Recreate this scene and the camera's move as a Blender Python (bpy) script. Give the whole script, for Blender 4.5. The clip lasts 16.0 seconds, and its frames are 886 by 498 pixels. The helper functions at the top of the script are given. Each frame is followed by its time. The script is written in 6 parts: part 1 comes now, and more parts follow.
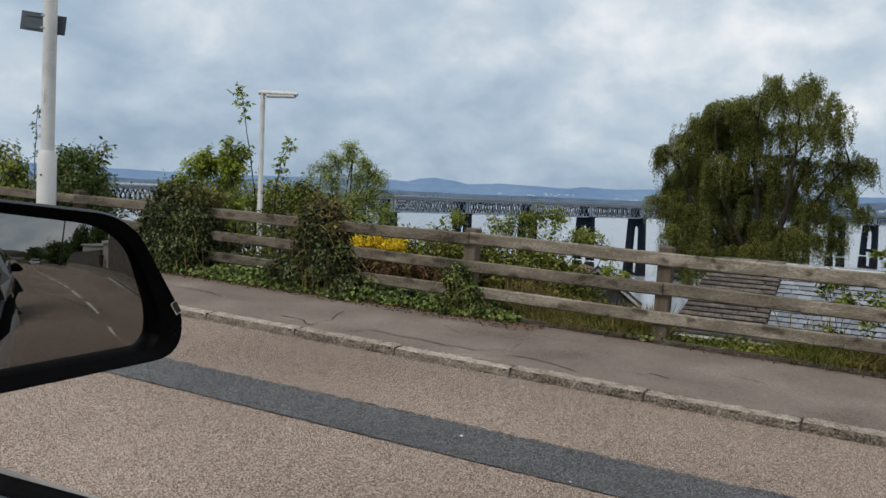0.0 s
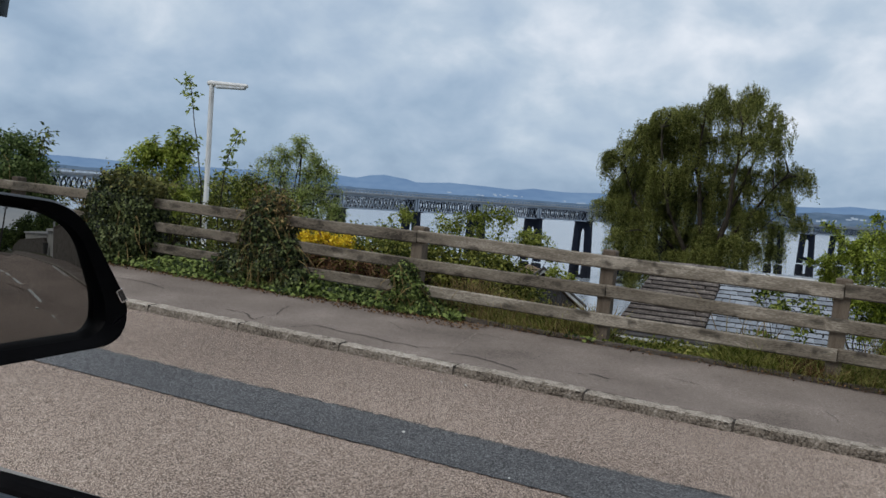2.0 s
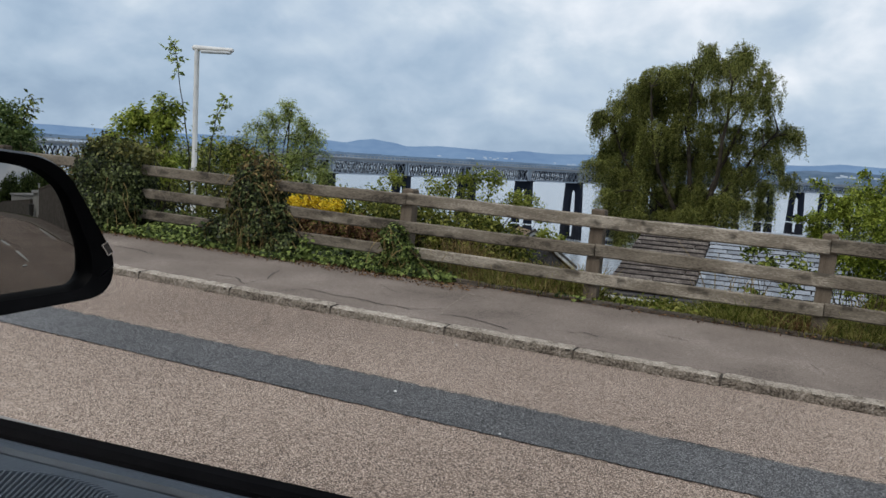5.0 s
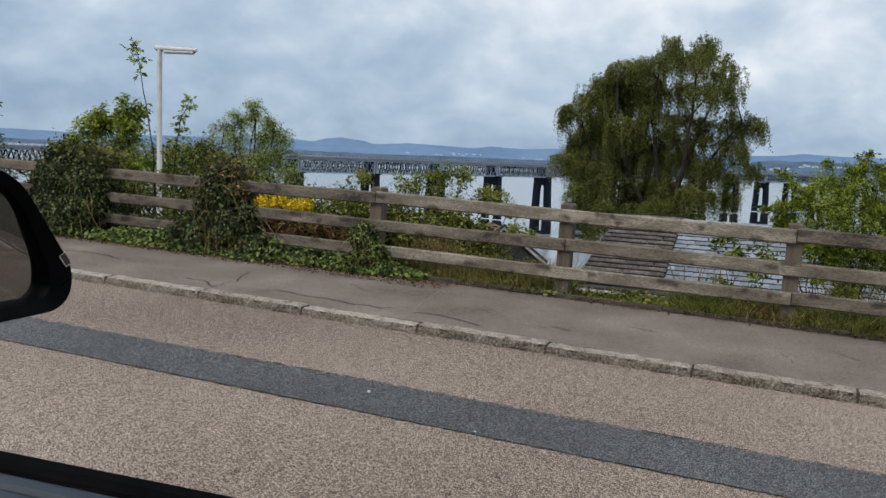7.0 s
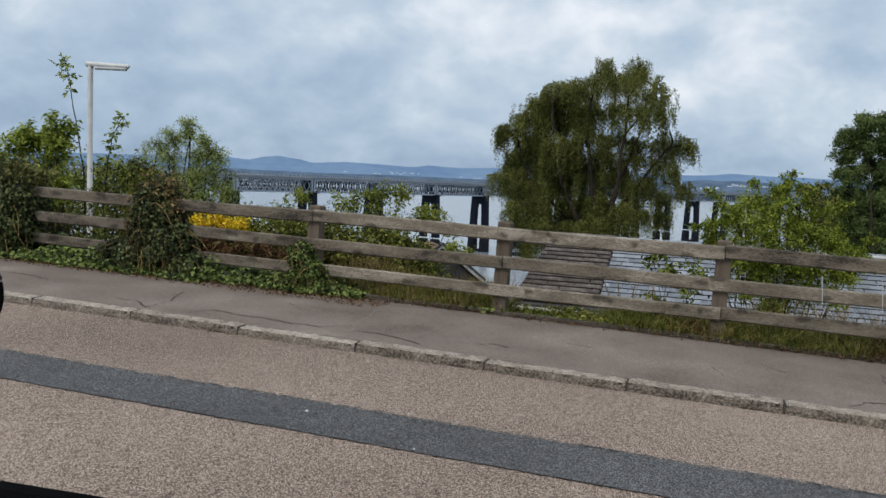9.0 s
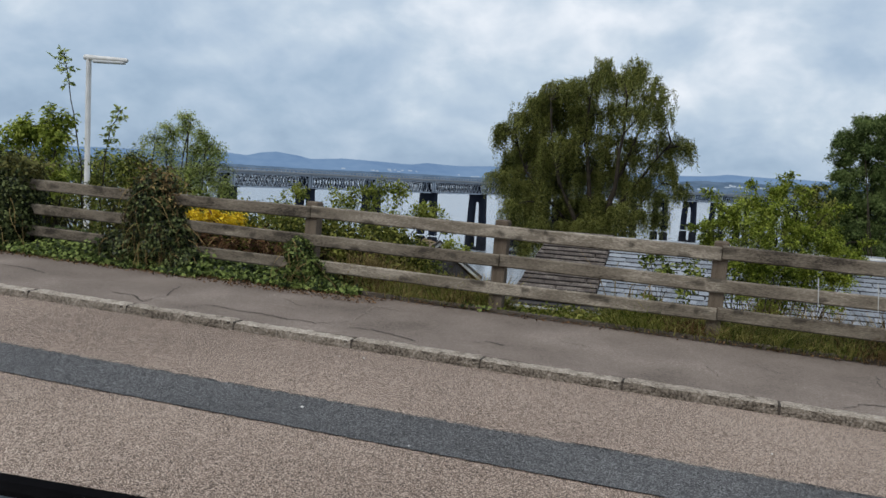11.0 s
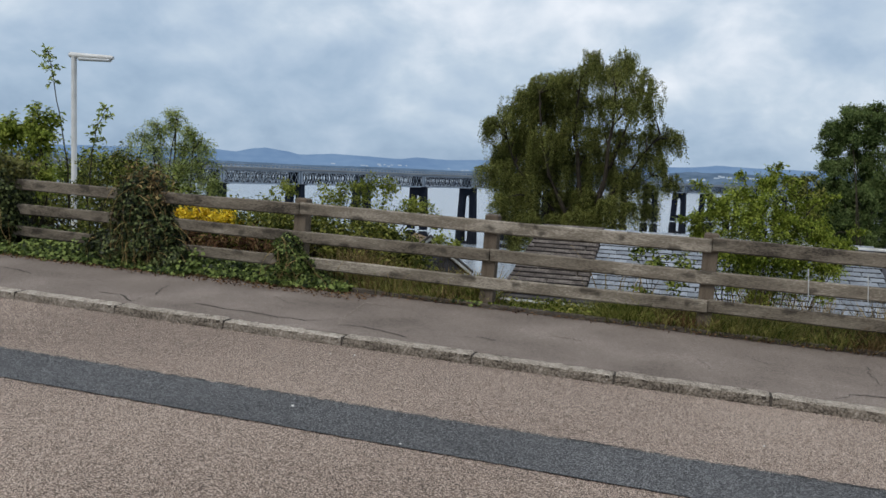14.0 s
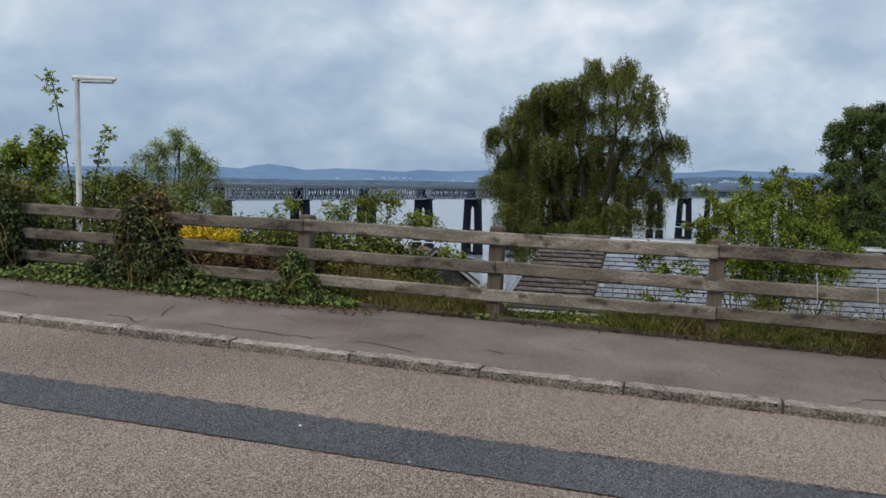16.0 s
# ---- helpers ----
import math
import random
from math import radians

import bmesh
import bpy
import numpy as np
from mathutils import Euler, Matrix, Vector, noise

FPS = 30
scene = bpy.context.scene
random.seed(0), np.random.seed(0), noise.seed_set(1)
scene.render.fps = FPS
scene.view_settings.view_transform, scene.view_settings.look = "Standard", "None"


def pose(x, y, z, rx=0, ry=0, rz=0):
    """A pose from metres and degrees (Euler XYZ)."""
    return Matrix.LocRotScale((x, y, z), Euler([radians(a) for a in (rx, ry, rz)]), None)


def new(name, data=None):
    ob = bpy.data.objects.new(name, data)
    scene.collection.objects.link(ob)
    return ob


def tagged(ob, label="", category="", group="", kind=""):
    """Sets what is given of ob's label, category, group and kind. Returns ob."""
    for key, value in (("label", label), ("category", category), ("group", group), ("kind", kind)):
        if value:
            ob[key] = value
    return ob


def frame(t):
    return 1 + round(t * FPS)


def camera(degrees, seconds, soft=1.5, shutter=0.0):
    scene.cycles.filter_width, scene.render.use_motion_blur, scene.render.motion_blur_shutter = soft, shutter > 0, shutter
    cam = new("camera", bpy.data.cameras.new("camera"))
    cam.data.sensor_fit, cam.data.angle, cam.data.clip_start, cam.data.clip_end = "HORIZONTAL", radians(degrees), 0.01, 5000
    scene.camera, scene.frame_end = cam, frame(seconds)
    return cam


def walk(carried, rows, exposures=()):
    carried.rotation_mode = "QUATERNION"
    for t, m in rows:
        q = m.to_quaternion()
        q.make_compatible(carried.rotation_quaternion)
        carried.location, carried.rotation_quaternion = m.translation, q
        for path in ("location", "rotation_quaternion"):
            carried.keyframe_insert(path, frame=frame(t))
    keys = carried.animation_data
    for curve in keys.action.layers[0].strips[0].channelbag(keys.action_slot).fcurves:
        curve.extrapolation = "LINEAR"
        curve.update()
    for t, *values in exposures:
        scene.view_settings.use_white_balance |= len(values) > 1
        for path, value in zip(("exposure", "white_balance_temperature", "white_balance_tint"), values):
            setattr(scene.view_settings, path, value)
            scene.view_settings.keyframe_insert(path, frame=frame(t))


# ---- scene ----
# ---- camera ----
SLOPE = -0.0256            # the street falls towards +x
KERB_Y, KERB_Z = 5.176, 0.056
PATH = [
    (0, -0.0398, -0.0162, 1.2926, 28.167, -4.025, -2.755),
    (0.5, -0.0324, -0.0180, 1.3006, 26.912, -4.066, -3.536),
    (1, -0.0242, -0.0338, 1.3043, 25.395, -3.793, -4.309),
    (1.5, -0.0167, -0.0310, 1.2940, 25.199, -3.732, -4.340),
    (2, -0.0176, -0.0453, 1.2941, 24.736, -3.933, -4.480),
    (2.5, -0.0120, -0.0418, 1.2899, 24.640, -4.216, -4.615),
    (3, -0.0053, -0.0477, 1.2865, 24.471, -4.636, -4.626),
    (3.5, -0.0007, -0.0544, 1.2833, 24.614, -5.271, -4.482),
    (4, 0.0024, -0.0581, 1.2797, 24.464, -5.849, -4.127),
    (6.5, -0.0007, -0.0495, 1.2799, 22.983, -6.459, -2.718),
    (7, -0.0073, -0.0375, 1.2836, 21.918, -6.450, -2.581),
    (7.5, -0.0034, -0.0384, 1.2842, 20.755, -5.975, -2.477),
    (8, 0.0018, -0.0405, 1.2876, 18.510, -5.736, -2.493),
    (8.5, 0.0013, -0.0456, 1.2866, 17.922, -5.356, -2.741),
    (9, 0.0019, -0.0574, 1.2808, 17.723, -4.984, -2.715),
    (11.5, 0.0002, -0.0540, 1.2783, 17.570, -5.177, -3.439),
    (12, -0.0006, -0.0494, 1.2820, 17.485, -5.324, -3.305),
    (12.5, 0.0033, -0.0465, 1.2804, 17.314, -5.401, -3.158),
    (13, 0.0022, -0.0447, 1.2812, 17.215, -5.439, -3.043),
    (13.5, 0.0022, -0.0403, 1.2821, 16.960, -5.412, -2.922),
    (14, -0.0009, -0.0284, 1.2860, 16.891, -5.488, -2.716),
    (14.5, 0.0080, 0.0048, 1.2918, 17.637, -5.110, -0.958),
    (15, 0.0051, 0.0122, 1.2948, 17.463, -5.052, -0.908),
    (15.5, 0.0043, 0.0123, 1.2942, 17.296, -4.906, -0.992),
    (16, 0.0000, 0.0000, 1.3000, 17.180, -4.718, -1.200),
]
cam = camera(55.5, 16.0, soft=1.55)
walk(cam, [(t, pose(x, y, z, 90 + pitch, roll, yaw)) for t, x, y, z, yaw, pitch, roll in PATH], exposures=[(0.0, 0.07, 6820, 10), (2.0, -0.04, 6400, 10), (4.0, 0.13, 6560, 10), (9.0, 0.08, 6550, 10), (12.5, 0.12, 6500, 10), (14.2, 0.07, 6480, 10), (14.6, 0.0, 6480, 10), (16.0, -0.03, 6450, 10)])

# ---- world: overcast sky and a weak, very soft sun ----
SUN_EL, SUN_ROT = radians(48), radians(152)
world = bpy.data.worlds.new("overcast_sky")
scene.world = world
world.use_nodes = True
wn, wl = world.node_tree.nodes, world.node_tree.links
wn.clear()


def wnode(kind, **sets):
    n = wn.new(kind)
    for k, v in sets.items():
        n.inputs[k].default_value = v
    return n


def wmath(op, a, b=None, c=None):
    n = wn.new("ShaderNodeMath")
    n.operation = op
    for k, v in enumerate((a, b, c)):
        if v is None:
            continue
        if isinstance(v, (int, float)):
            n.inputs[k].default_value = v
        else:
            wl.new(v, n.inputs[k])
    return n.outputs[0]


sky = wn.new("ShaderNodeTexSky")
sky.sky_type, sky.sun_disc, sky.sun_elevation, sky.sun_rotation = "NISHITA", False, SUN_EL, SUN_ROT
coord = wn.new("ShaderNodeTexCoord")
sep = wn.new("ShaderNodeSeparateXYZ")
wl.new(coord.outputs["Generated"], sep.inputs[0])
# clouds lie on a sheet overhead, so they draw together a little towards the horizon
up = wmath("ADD", wmath("MAXIMUM", sep.outputs[2], 0.0), 0.6)
flat = wn.new("ShaderNodeCombineXYZ")
wl.new(wmath("DIVIDE", sep.outputs[0], up), flat.inputs[0])
wl.new(wmath("DIVIDE", sep.outputs[1], up), flat.inputs[1])
flat.inputs[2].default_value = 2.1
big = wnode("ShaderNodeTexNoise", Scale=2.6, Detail=5.0, Roughness=0.5, Distortion=0.2)
small = wnode("ShaderNodeTexNoise", Scale=7.0, Detail=7.0, Roughness=0.52, Distortion=0.2)
for tex in (big, small):
    wl.new(flat.outputs[0], tex.inputs["Vector"])
puff = wmath("ADD", wmath("MULTIPLY", big.outputs["Fac"], 0.5), wmath("MULTIPLY", small.outputs["Fac"], 0.5))
puff = wmath("ADD", puff, wmath("ADD", wmath("MULTIPLY", sep.outputs[0], 0.05), wmath("SUBTRACT", wmath("MULTIPLY", wmath("MINIMUM", sep.outputs[2], 0.3), 0.5), 0.045)))
# the larger banks of cloud over the water: bearing, height, half-widths, lighter (+) or darker (-)
ahead = wmath("MAXIMUM", sep.outputs[1], 0.2)
bank = wn.new("ShaderNodeCombineXYZ")
warp = wnode("ShaderNodeTexNoise", Scale=6.0, Detail=4.0, Roughness=0.55)
wl.new(flat.outputs[0], warp.inputs["Vector"])
warp_rgb = wn.new("ShaderNodeSeparateColor")
wl.new(warp.outputs["Color"], warp_rgb.inputs[0])
wl.new(wmath("ADD", wmath("DIVIDE", sep.outputs[0], ahead), wmath("MULTIPLY", wmath("SUBTRACT", warp_rgb.outputs[0], 0.5), 0.22)), bank.inputs[0])
wl.new(wmath("ADD", wmath("DIVIDE", sep.outputs[2], ahead), wmath("MULTIPLY", wmath("SUBTRACT", warp_rgb.outputs[1], 0.5), 0.1)), bank.inputs[1])
CLOUD_BANKS = (
    (-0.238, 0.149, 0.099, 0.038, 0.035),
    (-0.908, 0.138, 0.208, 0.054, -0.025),
    (-0.492, 0.178, 0.167, 0.022, 0.02),
    (-0.194, 0.106, 0.049, 0.019, 0.06),
    (-0.003, 0.117, 0.060, 0.027, 0.05),
    (-0.089, 0.188, 0.156, 0.015, 0.06),
    (-0.369, 0.182, 0.122, 0.021, 0.03),
    (-0.325, 0.059, 0.067, 0.018, 0.04),
    (-0.968, 0.161, 0.156, 0.037, 0.01),
    (0.155, 0.150, 0.041, 0.010, 0.02),
    (-0.729, 0.159, 0.077, 0.018, -0.07),
    (-0.489, 0.118, 0.058, 0.019, -0.05),
    (0.025, 0.067, 0.081, 0.017, -0.07),
    (0.106, 0.138, 0.054, 0.013, -0.06),
    (-0.877, 0.059, 0.190, 0.045, -0.035),
    (-0.577, 0.050, 0.125, 0.027, -0.05),
    (-0.683, 0.110, 0.059, 0.015, -0.03),
    (-0.165, 0.176, 0.041, 0.010, -0.03),
    (0.045, 0.185, 0.081, 0.009, -0.03),
    (0.028, 0.034, 0.134, 0.011, -0.03),
    (-0.422, 0.027, 0.237, 0.009, 0.02),
    (-1.216, 0.083, 0.250, 0.063, -0.03),
    (-1.238, 0.160, 0.204, 0.027, -0.04),
    (-1.061, 0.032, 0.128, 0.018, 0.05),
)
for bx, bz, hx, hz, gain in CLOUD_BANKS:
    off = wn.new("ShaderNodeVectorMath")
    off.operation = "MULTIPLY_ADD"
    off.inputs[1].default_value = (1 / hx, 1 / hz, 0)
    off.inputs[2].default_value = (-bx / hx, -bz / hz, 0)
    wl.new(bank.outputs[0], off.inputs[0])
    dot = wn.new("ShaderNodeVectorMath")
    dot.operation = "DOT_PRODUCT"
    wl.new(off.outputs[0], dot.inputs[0])
    wl.new(off.outputs[0], dot.inputs[1])
    puff = wmath("MULTIPLY_ADD", wmath("EXPONENT", wmath("MULTIPLY", dot.outputs["Value"], -1.0)), gain, puff)
ramp = wn.new("ShaderNodeValToRGB")
wl.new(puff, ramp.inputs[0])
stops = ((0.31, (2.75, 3.80, 5.22, 1)), (0.41, (3.52, 4.65, 6.04, 1)), (0.48, (4.23, 5.30, 6.63, 1)), (0.55, (5.10, 6.10, 7.21, 1)), (0.69, (7.96, 8.45, 9.12, 1)))
while len(ramp.color_ramp.elements) < len(stops):
    ramp.color_ramp.elements.new(0.5)
for e, (at, col) in zip(ramp.color_ramp.elements, stops):
    e.position, e.color = at, col
cover = wn.new("ShaderNodeMix")
cover.data_type = "RGBA"
cover.inputs[0].default_value = 0.96
wl.new(sky.outputs[0], cover.inputs[6])
wl.new(ramp.outputs[0], cover.inputs[7])
back = wnode("ShaderNodeBackground", Strength=0.1)
wl.new(cover.outputs[2], back.inputs[0])
wo = wn.new("ShaderNodeOutputWorld")
wl.new(back.outputs[0], wo.inputs[0])

sun = new("sun", bpy.data.lights.new("sun", "SUN"))
sun.data.energy, sun.data.angle, sun.data.color = 1.8, radians(30), (1.0, 0.95, 0.88)
sun.matrix_world = pose(0, 0, 60, 42, 0, -28)


# ---- materials ----
def mat(name, cols, scale=4.0, rough=0.8, bump=0.0, bump_scale=60.0, fine=0.35, stretch=(1, 1, 1), island=0.0, per_object=0.0,
        metal=0.0, cells=0.0, chip=0.42, gain=1.0, spec=0.3, translucent=0.0, detail=6.0, dist=0.02, coat=0.0, level=0.55):
    """Colours mixed by a broad and a fine pattern; cells: chips per metre."""
    m = bpy.data.materials.new(name)
    m.use_nodes = True
    n, l = m.node_tree.nodes, m.node_tree.links
    p = n["Principled BSDF"]
    tc, mp = n.new("ShaderNodeTexCoord"), n.new("ShaderNodeMapping")
    mp.inputs["Scale"].default_value = stretch
    l.new(tc.outputs["Object"], mp.inputs[0])

    def tex(s, d):
        t = n.new("ShaderNodeTexNoise")
        t.inputs["Scale"].default_value, t.inputs["Detail"].default_value = s, d
        l.new(mp.outputs[0], t.inputs["Vector"])
        return t.outputs["Fac"]

    def op(kind, a, b):
        q = n.new("ShaderNodeMath")
        q.operation = kind
        for k, v in enumerate((a, b)):
            if isinstance(v, (int, float)):
                q.inputs[k].default_value = v
            else:
                l.new(v, q.inputs[k])
        return q.outputs[0]

    broad, grain = tex(scale, detail), tex(bump_scale, 4.0)
    fac = op("ADD", op("MULTIPLY", broad, 1.0 - fine), op("MULTIPLY", grain, fine))
    height = grain
    if cells:
        v = n.new("ShaderNodeTexVoronoi")
        v.inputs["Scale"].default_value = cells
        l.new(mp.outputs[0], v.inputs["Vector"])
        s = n.new("ShaderNodeSeparateColor")
        l.new(v.outputs["Color"], s.inputs[0])
        fac = op("ADD", op("MULTIPLY", op("SUBTRACT", s.outputs[0], 0.5), chip), op("ADD", op("MULTIPLY", broad, level), op("MULTIPLY", grain, 1.0 - level)))
        fac = op("SUBTRACT", fac, op("MULTIPLY", op("SUBTRACT", v.outputs["Distance"], 0.42), chip))
        height = op("SUBTRACT", grain, v.outputs["Distance"])
    if gain != 1.0:
        fac = op("ADD", op("MULTIPLY", op("SUBTRACT", fac, 0.5), gain), 0.5)
    if island:
        g = n.new("ShaderNodeNewGeometry")
        fac = op("ADD", fac, op("MULTIPLY", op("SUBTRACT", g.outputs["Random Per Island"], 0.5), island))
    if per_object:
        o = n.new("ShaderNodeObjectInfo")
        fac = op("ADD", fac, op("MULTIPLY", op("SUBTRACT", o.outputs["Random"], 0.5), per_object))
    r = n.new("ShaderNodeValToRGB")
    l.new(fac, r.inputs[0])
    e = r.color_ramp.elements
    while len(e) < len(cols):
        e.new(0.5)
    for k, c in enumerate(cols):
        e[k].position, e[k].color = 0.3 + 0.4 * k / max(1, len(cols) - 1), (*c, 1)
    l.new(r.outputs[0], p.inputs["Base Color"])
    p.inputs["Roughness"].default_value, p.inputs["Metallic"].default_value = rough, metal
    p.inputs["Specular IOR Level"].default_value = spec
    p.inputs["Coat Weight"].default_value = coat
    if bump:
        b = n.new("ShaderNodeBump")
        b.inputs["Strength"].default_value, b.inputs["Distance"].default_value = bump, dist
        l.new(height, b.inputs["Height"])
        l.new(b.outputs[0], p.inputs["Normal"])
    if translucent:
        t, x = n.new("ShaderNodeBsdfTranslucent"), n.new("ShaderNodeMixShader")
        l.new(r.outputs[0], t.inputs[0])
        x.inputs[0].default_value = translucent
        l.new(p.outputs[0], x.inputs[1])
        l.new(t.outputs[0], x.inputs[2])
        l.new(x.outputs[0], n["Material Output"].inputs[0])
    return m


def leaf_mat(name, dark, mid, light, rough=0.55, tr=0.3):
    return mat(name, (dark, mid, light), scale=0.9, rough=rough, fine=0.25, bump_scale=12.0, island=0.6, translucent=tr, spec=0.12)


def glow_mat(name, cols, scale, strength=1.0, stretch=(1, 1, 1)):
    """Hazy distance: a plain backdrop with the light of the air painted in as a glowing colour."""
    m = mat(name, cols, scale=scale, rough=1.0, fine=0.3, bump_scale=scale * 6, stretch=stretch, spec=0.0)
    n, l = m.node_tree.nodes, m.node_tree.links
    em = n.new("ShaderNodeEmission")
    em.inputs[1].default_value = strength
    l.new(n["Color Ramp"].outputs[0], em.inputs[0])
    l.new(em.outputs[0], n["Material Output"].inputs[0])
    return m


ASPHALT = mat("chipped_road", ((0.038, 0.028, 0.022), (0.264, 0.188, 0.146), (0.34, 0.264, 0.215), (0.69, 0.565, 0.47)), scale=0.3, rough=0.88, bump=0.7, bump_scale=260, fine=0.5, cells=235, chip=0.52, dist=0.006, detail=2.0, level=0.3)
PATCH = mat("tar_patch", ((0.016, 0.0165, 0.017), (0.066, 0.067, 0.071), (0.095, 0.0965, 0.101), (0.28, 0.28, 0.285)), scale=0.5, rough=0.85, bump=0.6, bump_scale=260, fine=0.5, cells=200, chip=0.46, dist=0.006, detail=2.0, level=0.3)
EDGING = mat("dark_edging_stone", ((0.035, 0.028, 0.022), (0.085, 0.07, 0.056), (0.14, 0.118, 0.095)), scale=6, rough=0.97, bump=0.8, bump_scale=60, fine=0.5)
TAR = mat("sealing_tar", ((0.012, 0.012, 0.013), (0.04, 0.04, 0.042)), scale=8, rough=0.6)
PAVE = mat("pavement_tarmac", ((0.08, 0.063, 0.051), (0.155, 0.126, 0.107), (0.192, 0.158, 0.135), (0.33, 0.28, 0.245)), scale=1.6, rough=0.94, bump=0.45, bump_scale=120, fine=0.4, cells=110, chip=0.14, level=0.5, dist=0.004)
CRACK = mat("crack_dirt", ((0.03, 0.026, 0.022), (0.08, 0.068, 0.058)), scale=12, rough=1.0)
KERBM = mat("kerb_concrete", ((0.11, 0.09, 0.07), (0.28, 0.243, 0.2), (0.39, 0.345, 0.29), (0.54, 0.49, 0.425)), scale=10, rough=0.95, bump=0.9, bump_scale=120, fine=0.5, per_object=0.12, cells=75, chip=0.16, dist=0.01)
KERBF = mat("dark_kerb_concrete", ((0.045, 0.037, 0.029), (0.15, 0.126, 0.102), (0.225, 0.194, 0.16), (0.32, 0.282, 0.24)), scale=12, rough=0.97, bump=1.0, bump_scale=90, fine=0.5, per_object=0.12, cells=65, chip=0.2, dist=0.012)
PALEDUST = mat("pale_worn_tarmac", ((0.17, 0.14, 0.115), (0.31, 0.265, 0.22)), scale=25, gain=2.0, rough=1.0)
PAINT = mat("road_paint", ((0.35, 0.35, 0.33), (0.6, 0.6, 0.57), (0.7, 0.7, 0.68)), scale=9, rough=0.7, fine=0.5, bump_scale=90)
SOIL = mat("bank_soil", ((0.025, 0.021, 0.013), (0.05, 0.052, 0.021), (0.075, 0.088, 0.03)), scale=1.3, rough=1.0, bump=0.6, bump_scale=25, fine=0.4, dist=0.05)
WOOD = mat("weathered_fence_wood", ((0.034, 0.028, 0.021), (0.124, 0.104, 0.08), (0.184, 0.158, 0.124), (0.345, 0.305, 0.25)), scale=2.4, rough=0.9, bump=0.7, bump_scale=42, fine=0.42, stretch=(1.0, 3.6, 3.6), per_object=0.15, gain=1.2, dist=0.006, detail=6.0)
POSTW = mat("weathered_post_wood", ((0.045, 0.034, 0.025), (0.105, 0.081, 0.06), (0.165, 0.135, 0.102)), scale=2.0, rough=0.9, bump=0.6, bump_scale=45, fine=0.5, stretch=(9, 9, 0.6), per_object=0.2, dist=0.008)
_n, _l = WOOD.node_tree.nodes, WOOD.node_tree.links
_tc, _mp, _v = _n.new("ShaderNodeTexCoord"), _n.new("ShaderNodeMapping"), _n.new("ShaderNodeTexVoronoi")
_mp.inputs["Rotation"].default_value = (radians(-90), 0, 0)
_mp.inputs["Scale"].default_value = (3.4, 1.0, 7.0)
_v.voronoi_dimensions = "2D"
_v.inputs["Scale"].default_value = 1.0
_mr, _mx = _n.new("ShaderNodeMapRange"), _n.new("ShaderNodeMix")
_mr.inputs["From Min"].default_value, _mr.inputs["From Max"].default_value = 0.08, 0.25
_mr.inputs["To Min"].default_value, _mr.inputs["To Max"].default_value = 0.68, 0.0
_mx.data_type = "RGBA"
_ns, _ad = _n.new("ShaderNodeTexNoise"), _n.new("ShaderNodeVectorMath")
_ns.inputs["Scale"].default_value, _ns.inputs["Detail"].default_value = 9.0, 4.0
_ad.operation = "MULTIPLY_ADD"
_ad.inputs[1].default_value = (0.32, 0.32, 0.05)
_l.new(_tc.outputs["Object"], _ns.inputs["Vector"])
_l.new(_ns.outputs["Color"], _ad.inputs[0])
_l.new(_tc.outputs["Object"], _ad.inputs[2])
_l.new(_ad.outputs[0], _mp.inputs[0])
_l.new(_mp.outputs[0], _v.inputs["Vector"])
_l.new(_v.outputs["Distance"], _mr.inputs[0])
_l.new(_mr.outputs[0], _mx.inputs[0])
_l.new(_n["Color Ramp"].outputs[0], _mx.inputs[6])
_mx.inputs[7].default_value = (0.02, 0.016, 0.012, 1)
_l.new(_mx.outputs[2], _n["Principled BSDF"].inputs["Base Color"])
PALEBARK = mat("pale_bark", ((0.05, 0.045, 0.035), (0.11, 0.1, 0.08), (0.18, 0.165, 0.135)), scale=6, rough=0.9)
BARK = mat("bark", ((0.014, 0.011, 0.008), (0.035, 0.028, 0.02), (0.07, 0.058, 0.045)), scale=5, rough=0.95, bump=0.5, bump_scale=30)
IVYL = leaf_mat("ivy_leaves", (0.006, 0.01, 0.004), (0.024, 0.036, 0.011), (0.135, 0.16, 0.06), rough=0.42, tr=0.1)
DRYL = leaf_mat("dry_stems", (0.055, 0.036, 0.018), (0.16, 0.11, 0.048), (0.32, 0.235, 0.1), rough=0.8, tr=0.1)
SCRUBL = leaf_mat("scrub_leaves", (0.036, 0.048, 0.01), (0.12, 0.143, 0.026), (0.31, 0.31, 0.075), tr=0.35)
STRAPM = mat("dull_strap", ((0.33, 0.34, 0.33), (0.46, 0.47, 0.46)), scale=9, rough=0.6)
SHRUBL = leaf_mat("shrub_leaves", (0.033, 0.05, 0.01), (0.115, 0.155, 0.026), (0.27, 0.3, 0.068), tr=0.28)
LIMEL = leaf_mat("elder_leaves", (0.08, 0.105, 0.016), (0.19, 0.225, 0.034), (0.33, 0.355, 0.08), tr=0.5)
BIRCHL = leaf_mat("birch_leaves", (0.13, 0.175, 0.045), (0.29, 0.355, 0.1), (0.43, 0.48, 0.17), tr=0.5)
ELDERL = leaf_mat("pale_elder_leaves", (0.1, 0.14, 0.02), (0.25, 0.31, 0.048), (0.42, 0.47, 0.1), tr=0.5)
WILLL = leaf_mat("weeping_leaves", (0.065, 0.076, 0.02), (0.15, 0.17, 0.044), (0.31, 0.325, 0.095), tr=0.44)
DARKL = leaf_mat("dark_tree_leaves", (0.032, 0.055, 0.016), (0.085, 0.13, 0.04), (0.18, 0.235, 0.08), tr=0.36)
